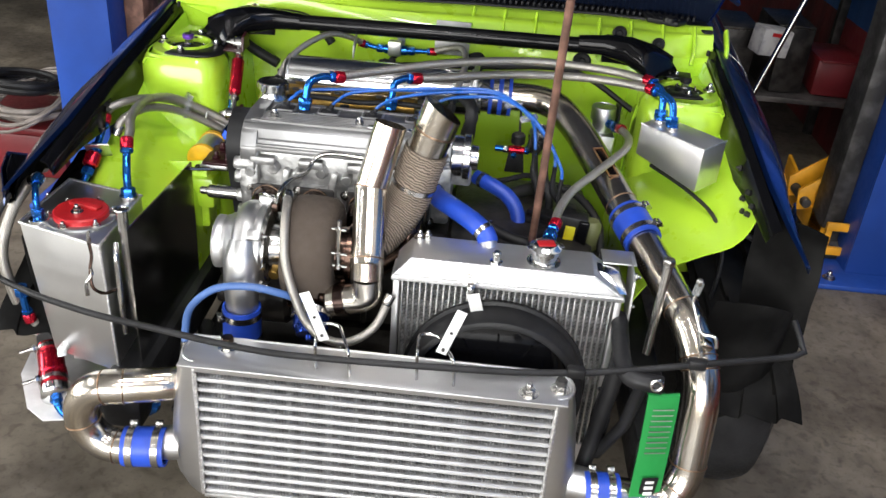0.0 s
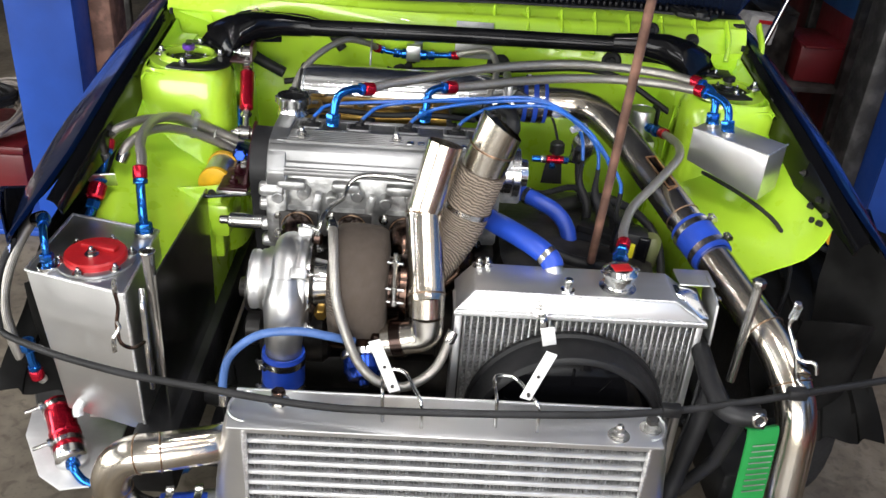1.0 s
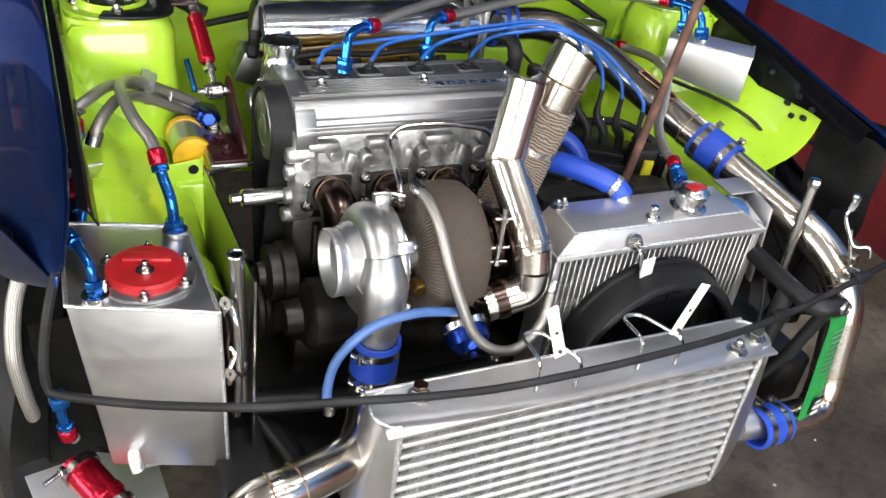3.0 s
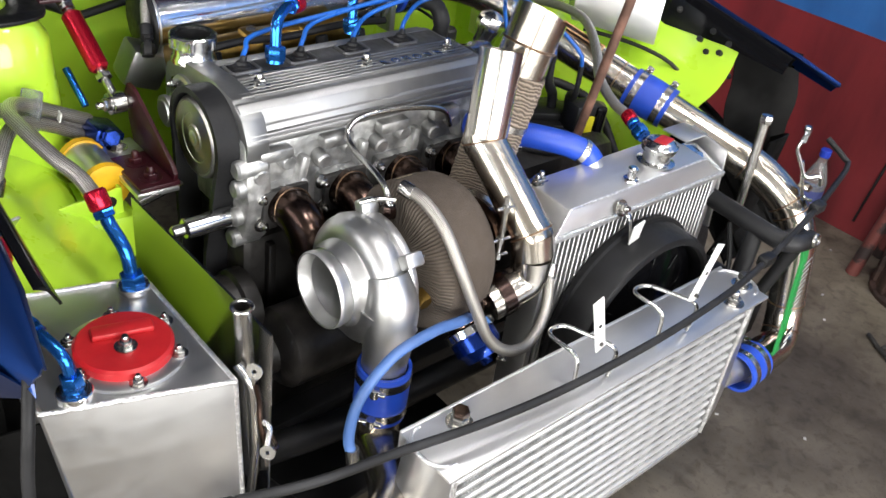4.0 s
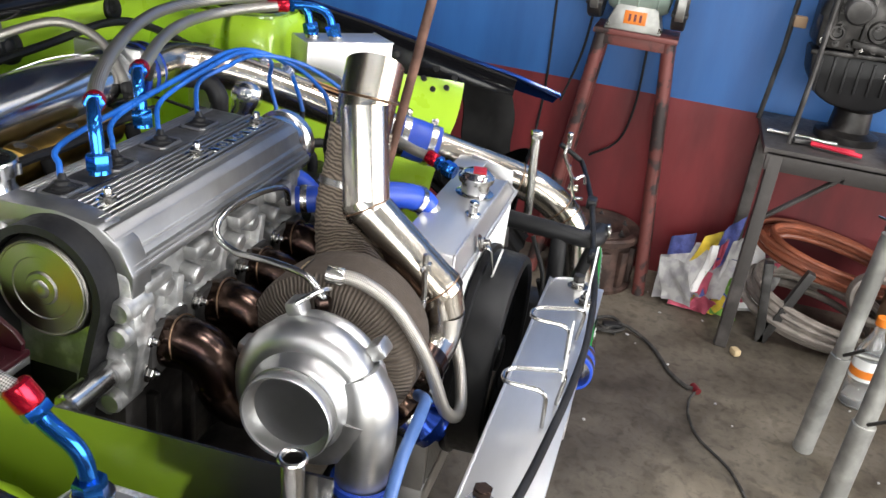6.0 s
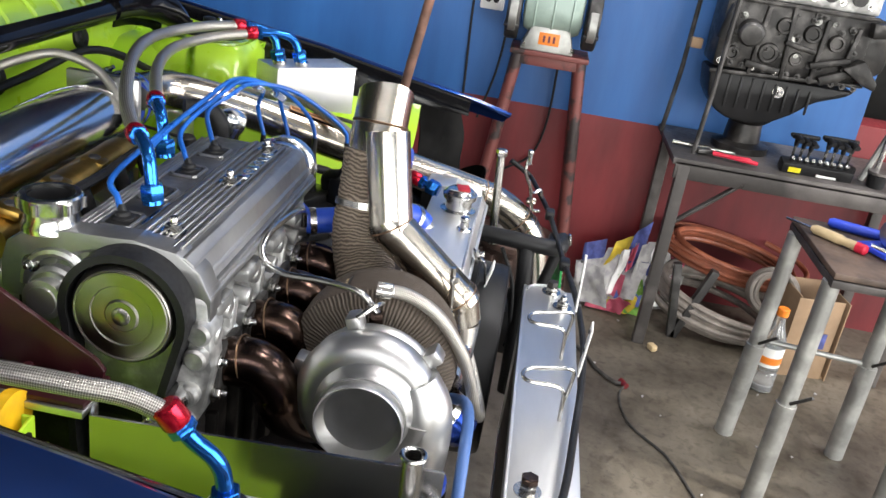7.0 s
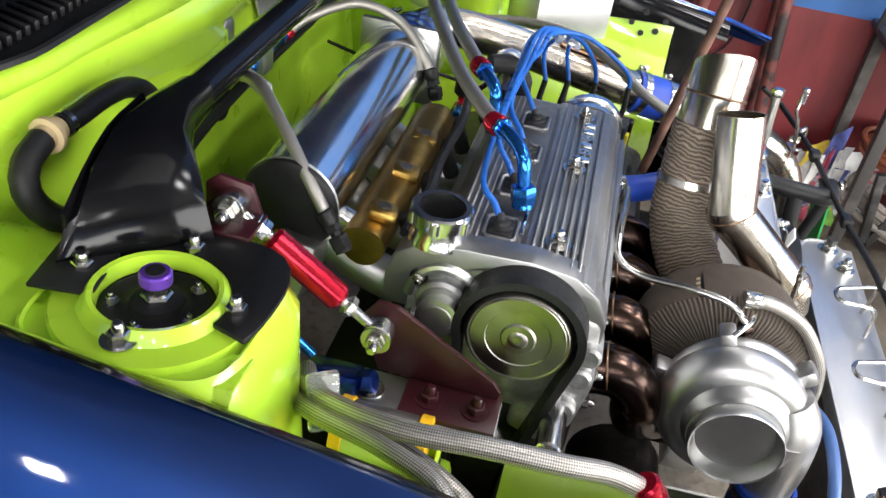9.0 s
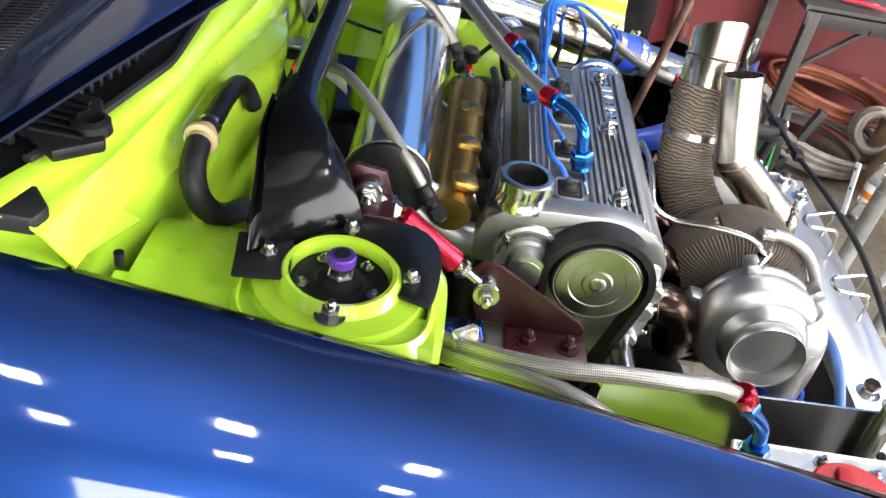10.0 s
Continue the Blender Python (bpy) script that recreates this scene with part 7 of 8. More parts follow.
for pts, r in (([(.04, 1.66, .66), (.10, 1.70, .685), (.18, 1.74, .68), (.24, 1.78, .62)], .016), ([(.00, 1.55, .69), (.08, 1.50, .675), (.16, 1.50, .66), (.22, 1.56, .60)], .012), ([(.13, 1.66, .72), (.20, 1.62, .73), (.25, 1.55, .70), (.26, 1.48, .62)], .008)):
    t = thing("black_hose", Vector(pts[1]), "black rubber hose running over the gearbox", "hose", "black hoses")
    part("hose", sweep(spline(pts, .012), r, 12), RUBBER, t)
    part("clamp", band(spline(pts, .012)[3], Vector(pts[1]) - Vector(pts[0]), r, .008, .0014), STEEL, t, "steel hose clamp")
FS = thing("fuel_sensor", (.083, 1.777, .735), "small red and blue sensor fitting with a black cap", "fitting")
part("body", cyl((.064, 1.777, .749), (.100, 1.777, .749), .0085, chamfer=.002), RED_ANO, FS, "red anodised tee")
part("nut", hexnut((.052, 1.777, .749), (1, 0, 0), .0085, .012), STEEL, FS)
part("inlet", cyl((.034, 1.777, .749), (.053, 1.777, .749), .0065, chamfer=.001), BLUE_ANO, FS, "blue anodised inlet")
part("outlet", hexnut((.098, 1.777, .749), (1, 0, 0), .0080, .011), BLUE_ANO, FS, "blue anodised outlet")
part("knob", cyl((.076, 1.764, .736), (.076, 1.772, .742), .0070, chamfer=.002), BLUE_ANO, FS, "blue anodised plug")
part("stem", cyl((.083, 1.777, .752), (.083, 1.777, .763), .0075, chamfer=.001), RED_ANO, FS)
part("cap", cyl((.083, 1.777, .762), (.083, 1.777, .788), .0150, chamfer=.004), BLACK_SATIN, FS, "black sensor cap")
part("bracket", prism([(.060, .69), (.104, .69), (.098, .742), (.066, .742)], "y", 1.787, 1.790, .001), BLACK_SATIN, FS, "black bracket")
DIS = thing("cam_trigger", (.124, 1.72, .78), "bright faceted cam trigger housing", "sensor")
part("body", lathe((.126, 1.718, .812), (.25, -.15, 1), [(-.040, .018), (-.020, .020), (-.012, .024), (0, .026), (.012, .023), (.018, .014), (.021, .004)], 9), MACHINED, DIS)
part("lead", sweep(spline([(.118, 1.722, .778), (.122, 1.712, .74), (.130, 1.69, .70)], .01), .007, 10), RUBBER, DIS, "black lead")
CDT = thing("ribbed_conduit", (-.024, 1.683, .80), "black ribbed conduit rising behind the engine", "conduit")
part("conduit", sweep(spline([(-.030, 1.690, .78), (-.026, 1.684, .815), (-.022, 1.684, .845), (-.026, 1.700, .868), (-.045, 1.730, .872)], .006), .014, 14, ripple=lambda s, a: .12 * math.sin(s * 900)), RUBBER, CDT)
part("cuff", band((-.030, 1.690, .782), (0, -.1, 1), .0135, .012, .002), BLACK_SATIN, CDT, "black cuff")

# heater hoses behind the left tower
HOSE1 = [(-.375, 2.030, .872), (-.400, 2.033, .905), (-.430, 2.035, .923), (-.470, 2.035, .931), (-.515, 2.035, .931), (-.545, 2.035, .932)]
HOSE2 = [(-.572, 2.035, .932), (-.600, 2.032, .924), (-.612, 2.026, .905), (-.600, 2.018, .878), (-.565, 2.010, .850), (-.50, 2.0, .82)]
t = thing("heater_hose", (-.53, 2.02, .86), "black rubber heater hose with pale joint on the bulkhead", "hose")
part("hose", sweep(spline(HOSE1, .008), .0105, 14), RUBBER, t)
part("hose", sweep(spline(HOSE2, .008), .0122, 14), RUBBER, t)
part("joint", lathe((-.572, 2.035, .932), (1, 0, .02), [(0, .0115), (.006, .0115), (.007, .0165), (.012, .0165), (.013, .0115), (.024, .011)], 22), BEIGE, t, "pale plastic joint")
part("clip", band((-.538, 2.035, .932), (1, 0, .02), .0107, .006, .0015), STEEL, t, "spring clip")

# engine side oil filter and blue fitting below the link
t = thing("oil_fitting", (-.56, 1.76, .72), "blue anodised oil fitting block", "fitting")
part("block", box((-.548, 1.772, .722), (.040, .055, .034), (0, 20, 0), .004), DEEP_ANO, t)
part("tube", sweep([(-.565, 1.83, .80), (-.558, 1.79, .76)], .005, 10), BLUE_ANO, t)
part("nut", hexnut((-.548, 1.742, .732), (0, -.8, .3), .012, .014), DEEP_ANO, t)
t = thing("label_tag", (-.60, 1.775, .77), "white paper tag tied in the bay", "tag")
part("tag", box((-.602, 1.765, .765), (.002, .010, .013), (8, 12, 0)), WHITE, t)

# ---- front edge: bar, rods, tabs, strap ----
BAR = thing("bumper_strip", (-.1, 1.10, .62), "thin black bowed bumper strip across the front", "bumper strip")
part("strip", sweep(spline([(-.800, 1.30, .772), (-.815, 1.272, .735), (-.826, 1.262, .68), (-.827, 1.257, .640), (-.815, 1.248, .630), (-.745, 1.212, .632), (-.69, 1.188, .635), (-.60, 1.155, .640), (-.50, 1.144, .633), (-.40, 1.129, .629), (-.30, 1.119, .627), (-.20, 1.110, .634), (-.10, 1.106, .640), (.0, 1.110, .641), (.10, 1.119, .640), (.20, 1.134, .641), (.30, 1.150, .649), (.40, 1.168, .659), (.552, 1.205, .668), (.564, 1.220, .678), (.556, 1.258, .702)], .012), .0058, 12, flat=.85), RUBBER, BAR)
for x, y, z in ((.19, 1.133, .642), (.385, 1.165, .659)):
    part("clip", box((x, y, z), (.03, .018, .018), bevel=.004), BLACK_SATIN, BAR, "black plastic clip")

ROD = thing("bonnet_stay", (.12, 1.44, .69), "rusty brown steel rod standing in the bay", "rod")
part("rod", sweep([(.119, 1.480, .685), (.120, 1.440, .93), (.121, 1.398, 1.20), (.122, 1.36, 1.45), (.1222, 1.348, 1.555)], .0075, 10), RUST, ROD)
PIN = thing("bonnet_pin", (.335, 1.27, .60), "upright steel bonnet pin tube with threaded top", "pin")
part("tube", cyl((.327, 1.266, .60), (.334, 1.277, .775), .0078, chamfer=.001), STEEL, PIN)
part("cap", hexnut((.3335, 1.2765, .772), (.04, .06, 1), .0105, .014), STEEL, PIN)
WIR = thing("bent_pipe", (.39, 1.21, .70), "thin bent steel brake pipe standing by the charge pipe", "pipe")
part("pipe", sweep(rounded_path([(.376, 1.224, .778), (.378, 1.226, .757), (.372, 1.228, .740), (.392, 1.205, .690), (.412, 1.190, .700), (.416, 1.186, .680)], .012), .0032, 8), STEEL, WIR)
part("pipe", sweep(rounded_path([(.384, 1.216, .72), (.398, 1.20, .655), (.405, 1.185, .655)], .012), .0032, 8), STEEL, WIR)
part("nut", hexnut((.375, 1.224, .772), (0, 0, 1), .006, .010), STEEL, WIR)
part("tag", box((.374, 1.222, .766), (.014, .006, .026), (0, 10, 0), .003), CLEAR, WIR, "clear plastic tag")

FRM = thing("front_bracket", (.33, 1.2, .35), "black steel front frame bracket carrying the tow strap", "bracket")
part("arm", sweep(rounded_path([(.278, 1.31, .640), (.270, 1.20, .638), (.272, 1.140, .634), (.330, 1.135, .632)], .03), .0155, 12), BLACK_SATIN, FRM)
part("leg", sweep(rounded_path([(.272, 1.20, .632), (.262, 1.195, .56), (.235, 1.19, .34)], .03), .0145, 12), BLACK_SATIN, FRM)
part("strut", sweep([(.300, 1.140, .625), (.292, 1.165, .52), (.262, 1.20, .42)], .011, 10), BLACK_SATIN, FRM)
part("block", box((.300, 1.150, .634), (.060, .028, .024), (0, 0, -6), .006), BLACK_SATIN, FRM)
part("eye", ring((.318, 1.122, .640), (0, -1, .2), .0085, .0035, 20), STEEL, FRM, "steel eye")
part("wire", sweep(spline([(.27, 1.245, .62), (.255, 1.215, .56), (.245, 1.205, .49), (.262, 1.20, .45), (.272, 1.21, .50), (.25, 1.22, .55)], .01), .004, 8), RUBBER, FRM, "hanging black cable")

STR = thing("tow_strap", (.315, 1.11, .36), "green webbing tow strap with stitched end and pale badge", "strap")
rows = []
for c, ax in (((.338, 1.152, .604), .026), ((.339, 1.141, .611), .027), ((.339, 1.133, .598), .027), ((.340, 1.126, .53), .027), ((.340, 1.118, .46), .027), ((.339, 1.114, .41), .027), ((.336, 1.116, .375), .026)):
    c = Vector(c)
    rows.append([c + V(-ax, -.006, .004), c + V(0, -.002, 0), c + V(ax, .010, -.004)])
part("webbing", loft([spline(list(col), .012) for col in zip(*rows)], .004, smooth=False), WEBBING, STR)
part("badge", box((.341, 1.1125, .435), (.028, .003, .044), (6, 0, 10), .002), BLACK_SATIN, STR, "dark badge")
for k in range(3):
    part("badge_bar", box((.341, 1.1105 - k * .001, .447 - k * .012), (.015, .0016, .007), (6, 0, 10)), WHITE, STR, "pale badge bar")
for k in range(9):
    part("stitch", box((.340, 1.1275 - k * .0011, .588 - k * .0105), (.036, .0014, .0016), (6, 0, 10)), GALV, STR, "pale stitching row")

HK = (((-.218, 1.180, .647), (-.185, 1.108, .650)), ((-.052, 1.178, .648), (-.015, 1.108, .652)))
for i, (a, c) in enumerate(HK):
    t = thing("wire_hook", Vector(a), "bent steel wire hook standing on the intercooler", "hook", "wire hooks")
    a, c = Vector(a), Vector(c)
    part("wire", sweep(rounded_path([a + V(-.012, -.048, -.052), a + V(-.014, -.046, 0), a + V(-.016, .010, 0), a + V(.016, .010, 0), c + V(.010, .010, -.004), c + V(.012, .016, -.056)], .016), .0028, 8), STEEL, t)
TB = (((-.246, 1.122, .748), (-.214, 1.118, .662)), ((-.000, 1.126, .742), (-.028, 1.115, .660)))
for a, c in TB:
    t = thing("mounting_tab", Vector(c), "drilled white metal tab standing on the intercooler hook", "tab", "white tabs")
    a, c = Vector(a), Vector(c)
    m = c.lerp(a, .5)
    ang = math.degrees(math.atan2(a.x - c.x, a.z - c.z))
    part("strip", box(m, (.017, .0025, (a - c).length), (0, ang, 0), .001), WHITE, t)
    for f in (.12, .5, .88):
        q = c.lerp(a, f)
        part("hole", cyl(q + V(0, -.0022, 0), q + V(0, .0022, 0), .0026, seg=10), DARK_STEEL, t)

# small parts under the engine bay, in shade
t = thing("relay_block", (.20, 1.53, .64), "yellow and black relay block beside the radiator", "relay block")
part("box", box((.196, 1.535, .695), (.060, .040, .062), (0, 4, -8), .005), BLACK_SATIN, t)
part("cover", box((.216, 1.512, .692), (.022, .012, .060), (0, 4, -8), .004), BLACK_GLOSS, t, "glossy black cover")
part("insert", box((.191, 1.513, .690), (.020, .006, .036), (0, 4, -8), .002), TOOL_YELLOW, t, "yellow insert")
part("canister", lathe((.236, 1.535, .655), (0, 0, 1), [(0, .016), (.004, .019), (.052, .019), (.060, .013)], 20), OLIVE, t, "olive canister")

# ---- the side of the workshop: stool with grinder, bench, table, clutter ----
def leg_tube(t, a, c, r, mat, name="leg"):
    return part(name, cyl(a, c, r, seg=16, chamfer=.002), mat, t)


ST = thing("grinder_stand", (1.52, 1.2, 0), "tall welded stool of worn red painted steel tube", "stand")
zt = .79
part("top", box((1.52, 1.205, zt - .008), (.16, .24, .016), bevel=.003), RED_STEEL, ST)
for sy in (-1, 1):
    for sx in (-1, 1):
        leg_tube(ST, (1.52 + sx * .085, 1.205 + sy * .175, 0), (1.52 + sx * .055, 1.205 + sy * .095, zt - .012), .019, RED_STEEL)
part("rail", box((1.455, 1.205, zt - .028), (.012, .22, .034), bevel=.002), RED_STEEL, ST)

GR = thing("bench_grinder", (1.50, 1.21, zt), "grey-green bench grinder with two wheels on a stand", "grinder")
part("base", solid([(1.445, 1.135, zt), (1.565, 1.135, zt), (1.565, 1.300, zt), (1.445, 1.300, zt)], [(1.450, 1.160, zt + .085), (1.55, 1.160, zt + .085), (1.55, 1.268, zt + .085), (1.450, 1.268, zt + .085)], .006), GALV, GR, "pale metal base")
part("motor", lathe((1.50, 1.305, zt + .125), (0, -1, 0), [(0, .04), (.006, .066), (.020, .074), (.16, .074), (.174, .066), (.18, .04)], 36), GRINDER, GR)
for dy in (-.055, 0, .055):
    part("motor_rib", ring((1.50, 1.215 + dy, zt + .125), (0, 1, 0), .0745, .003), GRINDER, GR)
part("label", box((1.443, 1.215, zt + .040), (.003, .062, .036), (0, 3, 0), .001), ORANGE, GR, "orange plate")
for k in range(3):
    part("label_bar", box((1.4412, 1.215 + (k - 1) * .015, zt + .040), (.0016, .007, .020), (0, 3, 0)), RED_BOX, GR)
for sy in (-1, 1):
    g = part("guard", lathe((1.50, 1.215 + sy * .098, zt + .110), (0, sy, 0), [(0, .03), (0, .088), (.004, .092), (.036, .092), (.040, .088), (.040, .03)], 36), DARK_STEEL, GR, "dark wheel guard")
    part("tool_rest", box((1.425, 1.215 + sy * .118, zt + .070), (.030, .046, .010), (0, -10, 0), .002), DARK_STEEL, g)
    part("spark_flap", box((1.432, 1.215 + sy * .118, zt + .150), (.014, .034, .030), (0, 30, 0), .003), GALV, g)
    part("wheel", cyl((1.445, 1.215 + sy * .106, zt + .10), (1.445, 1.215 + sy * .130, zt + .10), .052, seg=28, chamfer=.002), GALV, GR, "grinding wheel")
    part("foot_bolt", bolt((1.452, 1.215 + sy * .072, zt + .012), (-.5, 0, 1), .006), STEEL, GR)

for pts in ([(1.632, 1.36, 1.25), (1.632, 1.35, .95), (1.630, 1.36, .70), (1.60, 1.40, .52)], [(1.633, 1.45, 1.3), (1.633, 1.47, .9), (1.632, 1.46, .50), (1.632, 1.50, .05)], [(1.58, 1.17, .76), (1.60, 1.17, .55), (1.62, 1.2, .42), (1.61, 1.28, .36)]):
    t = thing("wall_cable", Vector(pts[-1]), "thin black cable hanging down the painted wall", "cable", "wall cables")
    part("cable", sweep(spline(pts, .03), .004, 7), RUBBER, t)

SOC = thing("wall_socket", (1.63, 1.41, .87), "white surface-mounted wall socket with dark cables", "socket")
part("box", box((1.628, 1.41, .905), (.030, .075, .075), bevel=.004), WHITE, SOC)
part("face", box((1.611, 1.41, .905), (.006, .060, .060), bevel=.002), WHITE, SOC)
for dy in (-.012, .012):
    part("plug", cyl((1.609, 1.41 + dy, .90), (1.594, 1.41 + dy, .90), .009, seg=14, chamfer=.002), RUBBER, SOC, "black plug")

# bench with the spare engine
BN = thing("steel_bench", (1.42, .45, 0), "welded angle-iron bench with worn steel top", "bench")
bz = .60
part("top", box((1.42, .42, bz - .010), (.40, .78, .020), bevel=.003), BENCH, BN)
part("apron_rail", box((1.226, .42, bz - .035), (.012, .76, .05), bevel=.002), BENCH, BN)
for x in (1.235, 1.60):
    for y in (.775, .065):
        part("leg", box((x, y, bz / 2 - .01), (.034, .034, bz - .02), bevel=.003), BENCH, BN)
part("stay", sweep([(1.232, .770, bz - .20), (1.232, .60, bz - .045)], .013, 8, flat=.5), BENCH, BN, "diagonal stay")
part("stay_weld", box((1.226, .603, bz - .050), (.012, .016, .020), (20, 0, 0), .004), GALV, BN, "bright weld")
part("lower_leg", box((1.32, .62, .12), (.03, .025, .26), (18, 0, 0), .003), DARK_STEEL, BN)
part("lower_leg", box((1.32, .68, .12), (.03, .025, .26), (-8, 0, 0), .003), DARK_STEEL, BN)

SE = thing("spare_engine", (1.45, .50, bz), "greasy dark engine block with ribbed black sump on a bench frame", "engine")
sump = [(.745, .835), (.735, .765), (.705, .722), (.66, .700), (.60, .694), (.54, .705), (.485, .738), (.43, .785), (.35, .815), (.325, .835)]
part("sump", prism(sump, "x", 1.38, 1.54, .012), BLACK_SATIN, SE, "ribbed black sump")
for k in range(9):
    part("sump_rib", box((1.377, .715 - k * .033, .782), (.006, .007, .10 - .004 * k), bevel=.002), BLACK_SATIN, SE)
part("drain_plug", bolt((1.378, .540, .800), (-1, 0, 0), .0105), STEEL, SE)
part("block", box((1.46, .54, .945), (.17, .41, .20), bevel=.012), SPARE_IRON, SE, "greasy iron block")
part("bell_housing", prism([(.345, .85), (.275, .90), (.270, 1.03), (.36, 1.05)], "x", 1.38, 1.54, .008), GREASY, SE)
part("upper_deck", box((1.372, .53, 1.040), (.014, .40, .012), bevel=.003), SPARE_IRON, SE)
part("pan_flange", box((1.372, .535, .845), (.018, .43, .012), (-3, 0, 0), .003), SPARE_IRON, SE, "oily pan flange")
for y, z, r, d in ((.66, .955, .034, .050), (.575, .985, .024, .016), (.495, .975, .026, .018), (.425, .960, .024, .020), (.60, .905, .030, .014), (.52, .900, .020, .010), (.455, .890, .015, .012), (.70, .890, .022, .020)):
    part("boss", lathe((1.378, y, z), (-1, 0, 0), [(0, r), (d * .8, r * .94), (d, r * .86), (d, r * .62), (d * .55, r * .55), (d * .55, r * .1)], 22), SPARE_IRON, SE)
for y, z, h, lean in ((.635, .935, .19, 4), (.555, .94, .20, -3), (.465, .93, .18, 2), (.385, .93, .16, 8), (.715, .96, .15, 0)):
    part("casting_rib", box((1.370, y, z), (.022, .012, h), (lean, 0, 0), .003), SPARE_IRON, SE)
for y, z, w, h, lean in ((.61, .865, .10, .020, 6), (.43, .905, .11, .018, -16), (.40, .872, .10, .026, -24), (.52, .935, .09, .014, 10)):
    part("web", box((1.366, y, z), (.028, w, h), (lean, 0, 0), .004), SPARE_IRON, SE)
part("mount_ear", prism([(.40, .90), (.335, .862), (.300, .852), (.296, .872), (.345, .93)], "x", 1.33, 1.375, .004), SPARE_IRON, SE, "cast mount ear")
part("side_ear", prism([(.345, .99), (.285, 1.00), (.275, 1.02), (.300, 1.035), (.350, 1.03)], "x", 1.34, 1.38, .004), SPARE_IRON, SE)
rnd = random.Random(2)
for k in range(34):
    y, z = rnd.uniform(.36, .73), rnd.uniform(.865, 1.03)
    part("small_bolt", bolt((1.369, y, z), (-1, 0, 0), rnd.uniform(.004, .007)), GALV if k % 6 == 0 else DARK_STEEL, SE)
for k in range(13):
    part("flange_bolt", bolt((1.363, .345 + k * .032, .846 + .0016 * k), (-1, 0, 0), .0055), STEEL if k in (7, 9, 12) else DARK_STEEL, SE)
part("head", box((1.46, .51, 1.105), (.16, .36, .12), bevel=.012), ROUGHCAST, SE, "bare aluminium head")
for k in range(4):
    part("port", cyl((1.378, .63 - k * .078, 1.085), (1.372, .63 - k * .078, 1.085), .020, seg=20), GREASY, SE, "dark oval port")
    part("port_stud", bolt((1.380, .595 - k * .078, 1.070), (-1, 0, 0), .006), STEEL, SE)
part("oil_filter", lathe((1.375, .665, .958), (-1, .1, -.1), [(0, .030), (.006, .034), (.055, .034), (.062, .028), (.064, .010)], 24), DARK_STEEL, SE)
part("hose_stub", sweep(rounded_path([(1.37, .72, 1.02), (1.34, .735, .99), (1.345, .745, .93)], .02), .013, 12), RUBBER, SE, "black hose stub")
part("stand_block", lathe((1.46, .585, .600), (0, 0, 1), [(0, .085), (.02, .085), (.03, .055), (.085, .05), (.10, .07)], 24), GREASY, SE, "dark packing block under the sump")
FR = thing("engine_cradle", (1.45, .5, bz), "welded thin steel bar cradle holding the spare engine", "cradle")
part("bar", sweep(rounded_path([(1.30, .745, .60), (1.30, .735, .80), (1.30, .725, 1.25)], .02), .007, 8), DARK_STEEL, FR)
part("bar", sweep(rounded_path([(1.52, .815, .60), (1.52, .80, .80), (1.52, .79, 1.25)], .02), .007, 8), DARK_STEEL, FR)
part("bar", sweep(rounded_path([(1.30, .235, .60), (1.30, .225, .80), (1.30, .245, .97), (1.34, .30, .98)], .02), .008, 8), STEEL, FR)
part("bar", sweep(rounded_path([(1.33, .255, .60), (1.33, .20, .82), (1.34, .21, 1.0)], .02), .009, 8), GALV, FR)
part("clip", box((1.50, .78, .885), (.03, .035, .03), bevel=.004), CARD, FR)

# tools on the bench
PL = thing("pliers", (1.30, .62, bz), "red-handled pliers lying on the bench", "pliers")
part("grip", sweep(spline([(1.29, .69, .612), (1.275, .63, .614), (1.285, .585, .612)], .01), .006, 8), TOOL_RED, PL, "red grip")
part("grip", sweep(spline([(1.30, .69, .612), (1.26, .61, .614), (1.258, .57, .612)], .01), .006, 8), TOOL_RED, PL, "red grip")
part("jaw", box((1.31, .715, .612), (.03, .05, .012), (0, 0, 20), .003), DARK_STEEL, PL)
SP = thing("long_spanner", (1.37, .76, bz), "long steel bar lying on the bench", "tool")
part("bar", sweep([(1.36, .80, .610), (1.34, .62, .610)], .007, 8), STEEL, SP)
SK = thing("socket_set", (1.32, .40, bz), "black socket rail with silver sockets and yellow label", "socket set")
part("tray", box((1.29, .40, .617), (.05, .20, .034), (0, -12, 0), .004), BLACK_SATIN, SK)
for k in range(9):
    part("socket", cyl((1.285, .475 - k * .019, .633), (1.272, .475 - k * .019, .646), .0065, seg=12, chamfer=.001), STEEL, SK)
part("label", box((1.263, .465, .612), (.003, .034, .014), (0, -12, 0)), TOOL_YELLOW, SK, "yellow label")
part("label_bar", box((1.262, .375, .606), (.003, .055, .006), (0, -12, 0)), WHITE, SK, "pale lettering bar")
RK = thing("hex_key_rack", (1.33, .36, bz), "black rack of T-handled keys", "tool rack")
for k, y in enumerate((.462, .440, .418, .372, .350, .328, .306)):
    hz = .684 - .004 * (k % 3) + (.006 if k > 2 else 0)
    part("key", cyl((1.33, y, .625), (1.322, y, hz), .0042, seg=8), STEEL, RK)
    part("handle", sweep(spline([(1.345, y + .004, hz + .006), (1.322, y, hz + .010), (1.297, y - .004, hz + .004)], .008), .0092, 12, flat=.8), BLACK_SATIN, RK)
    part("handle_neck", cyl((1.323, y, hz - .016), (1.322, y, hz + .006), .0065, .0085, seg=10), BLACK_SATIN, RK)
part("back_bar", box((1.350, .435, .693), (.014, .085, .014), (0, 0, 0), .005), BLACK_SATIN, RK, "black grip bar")
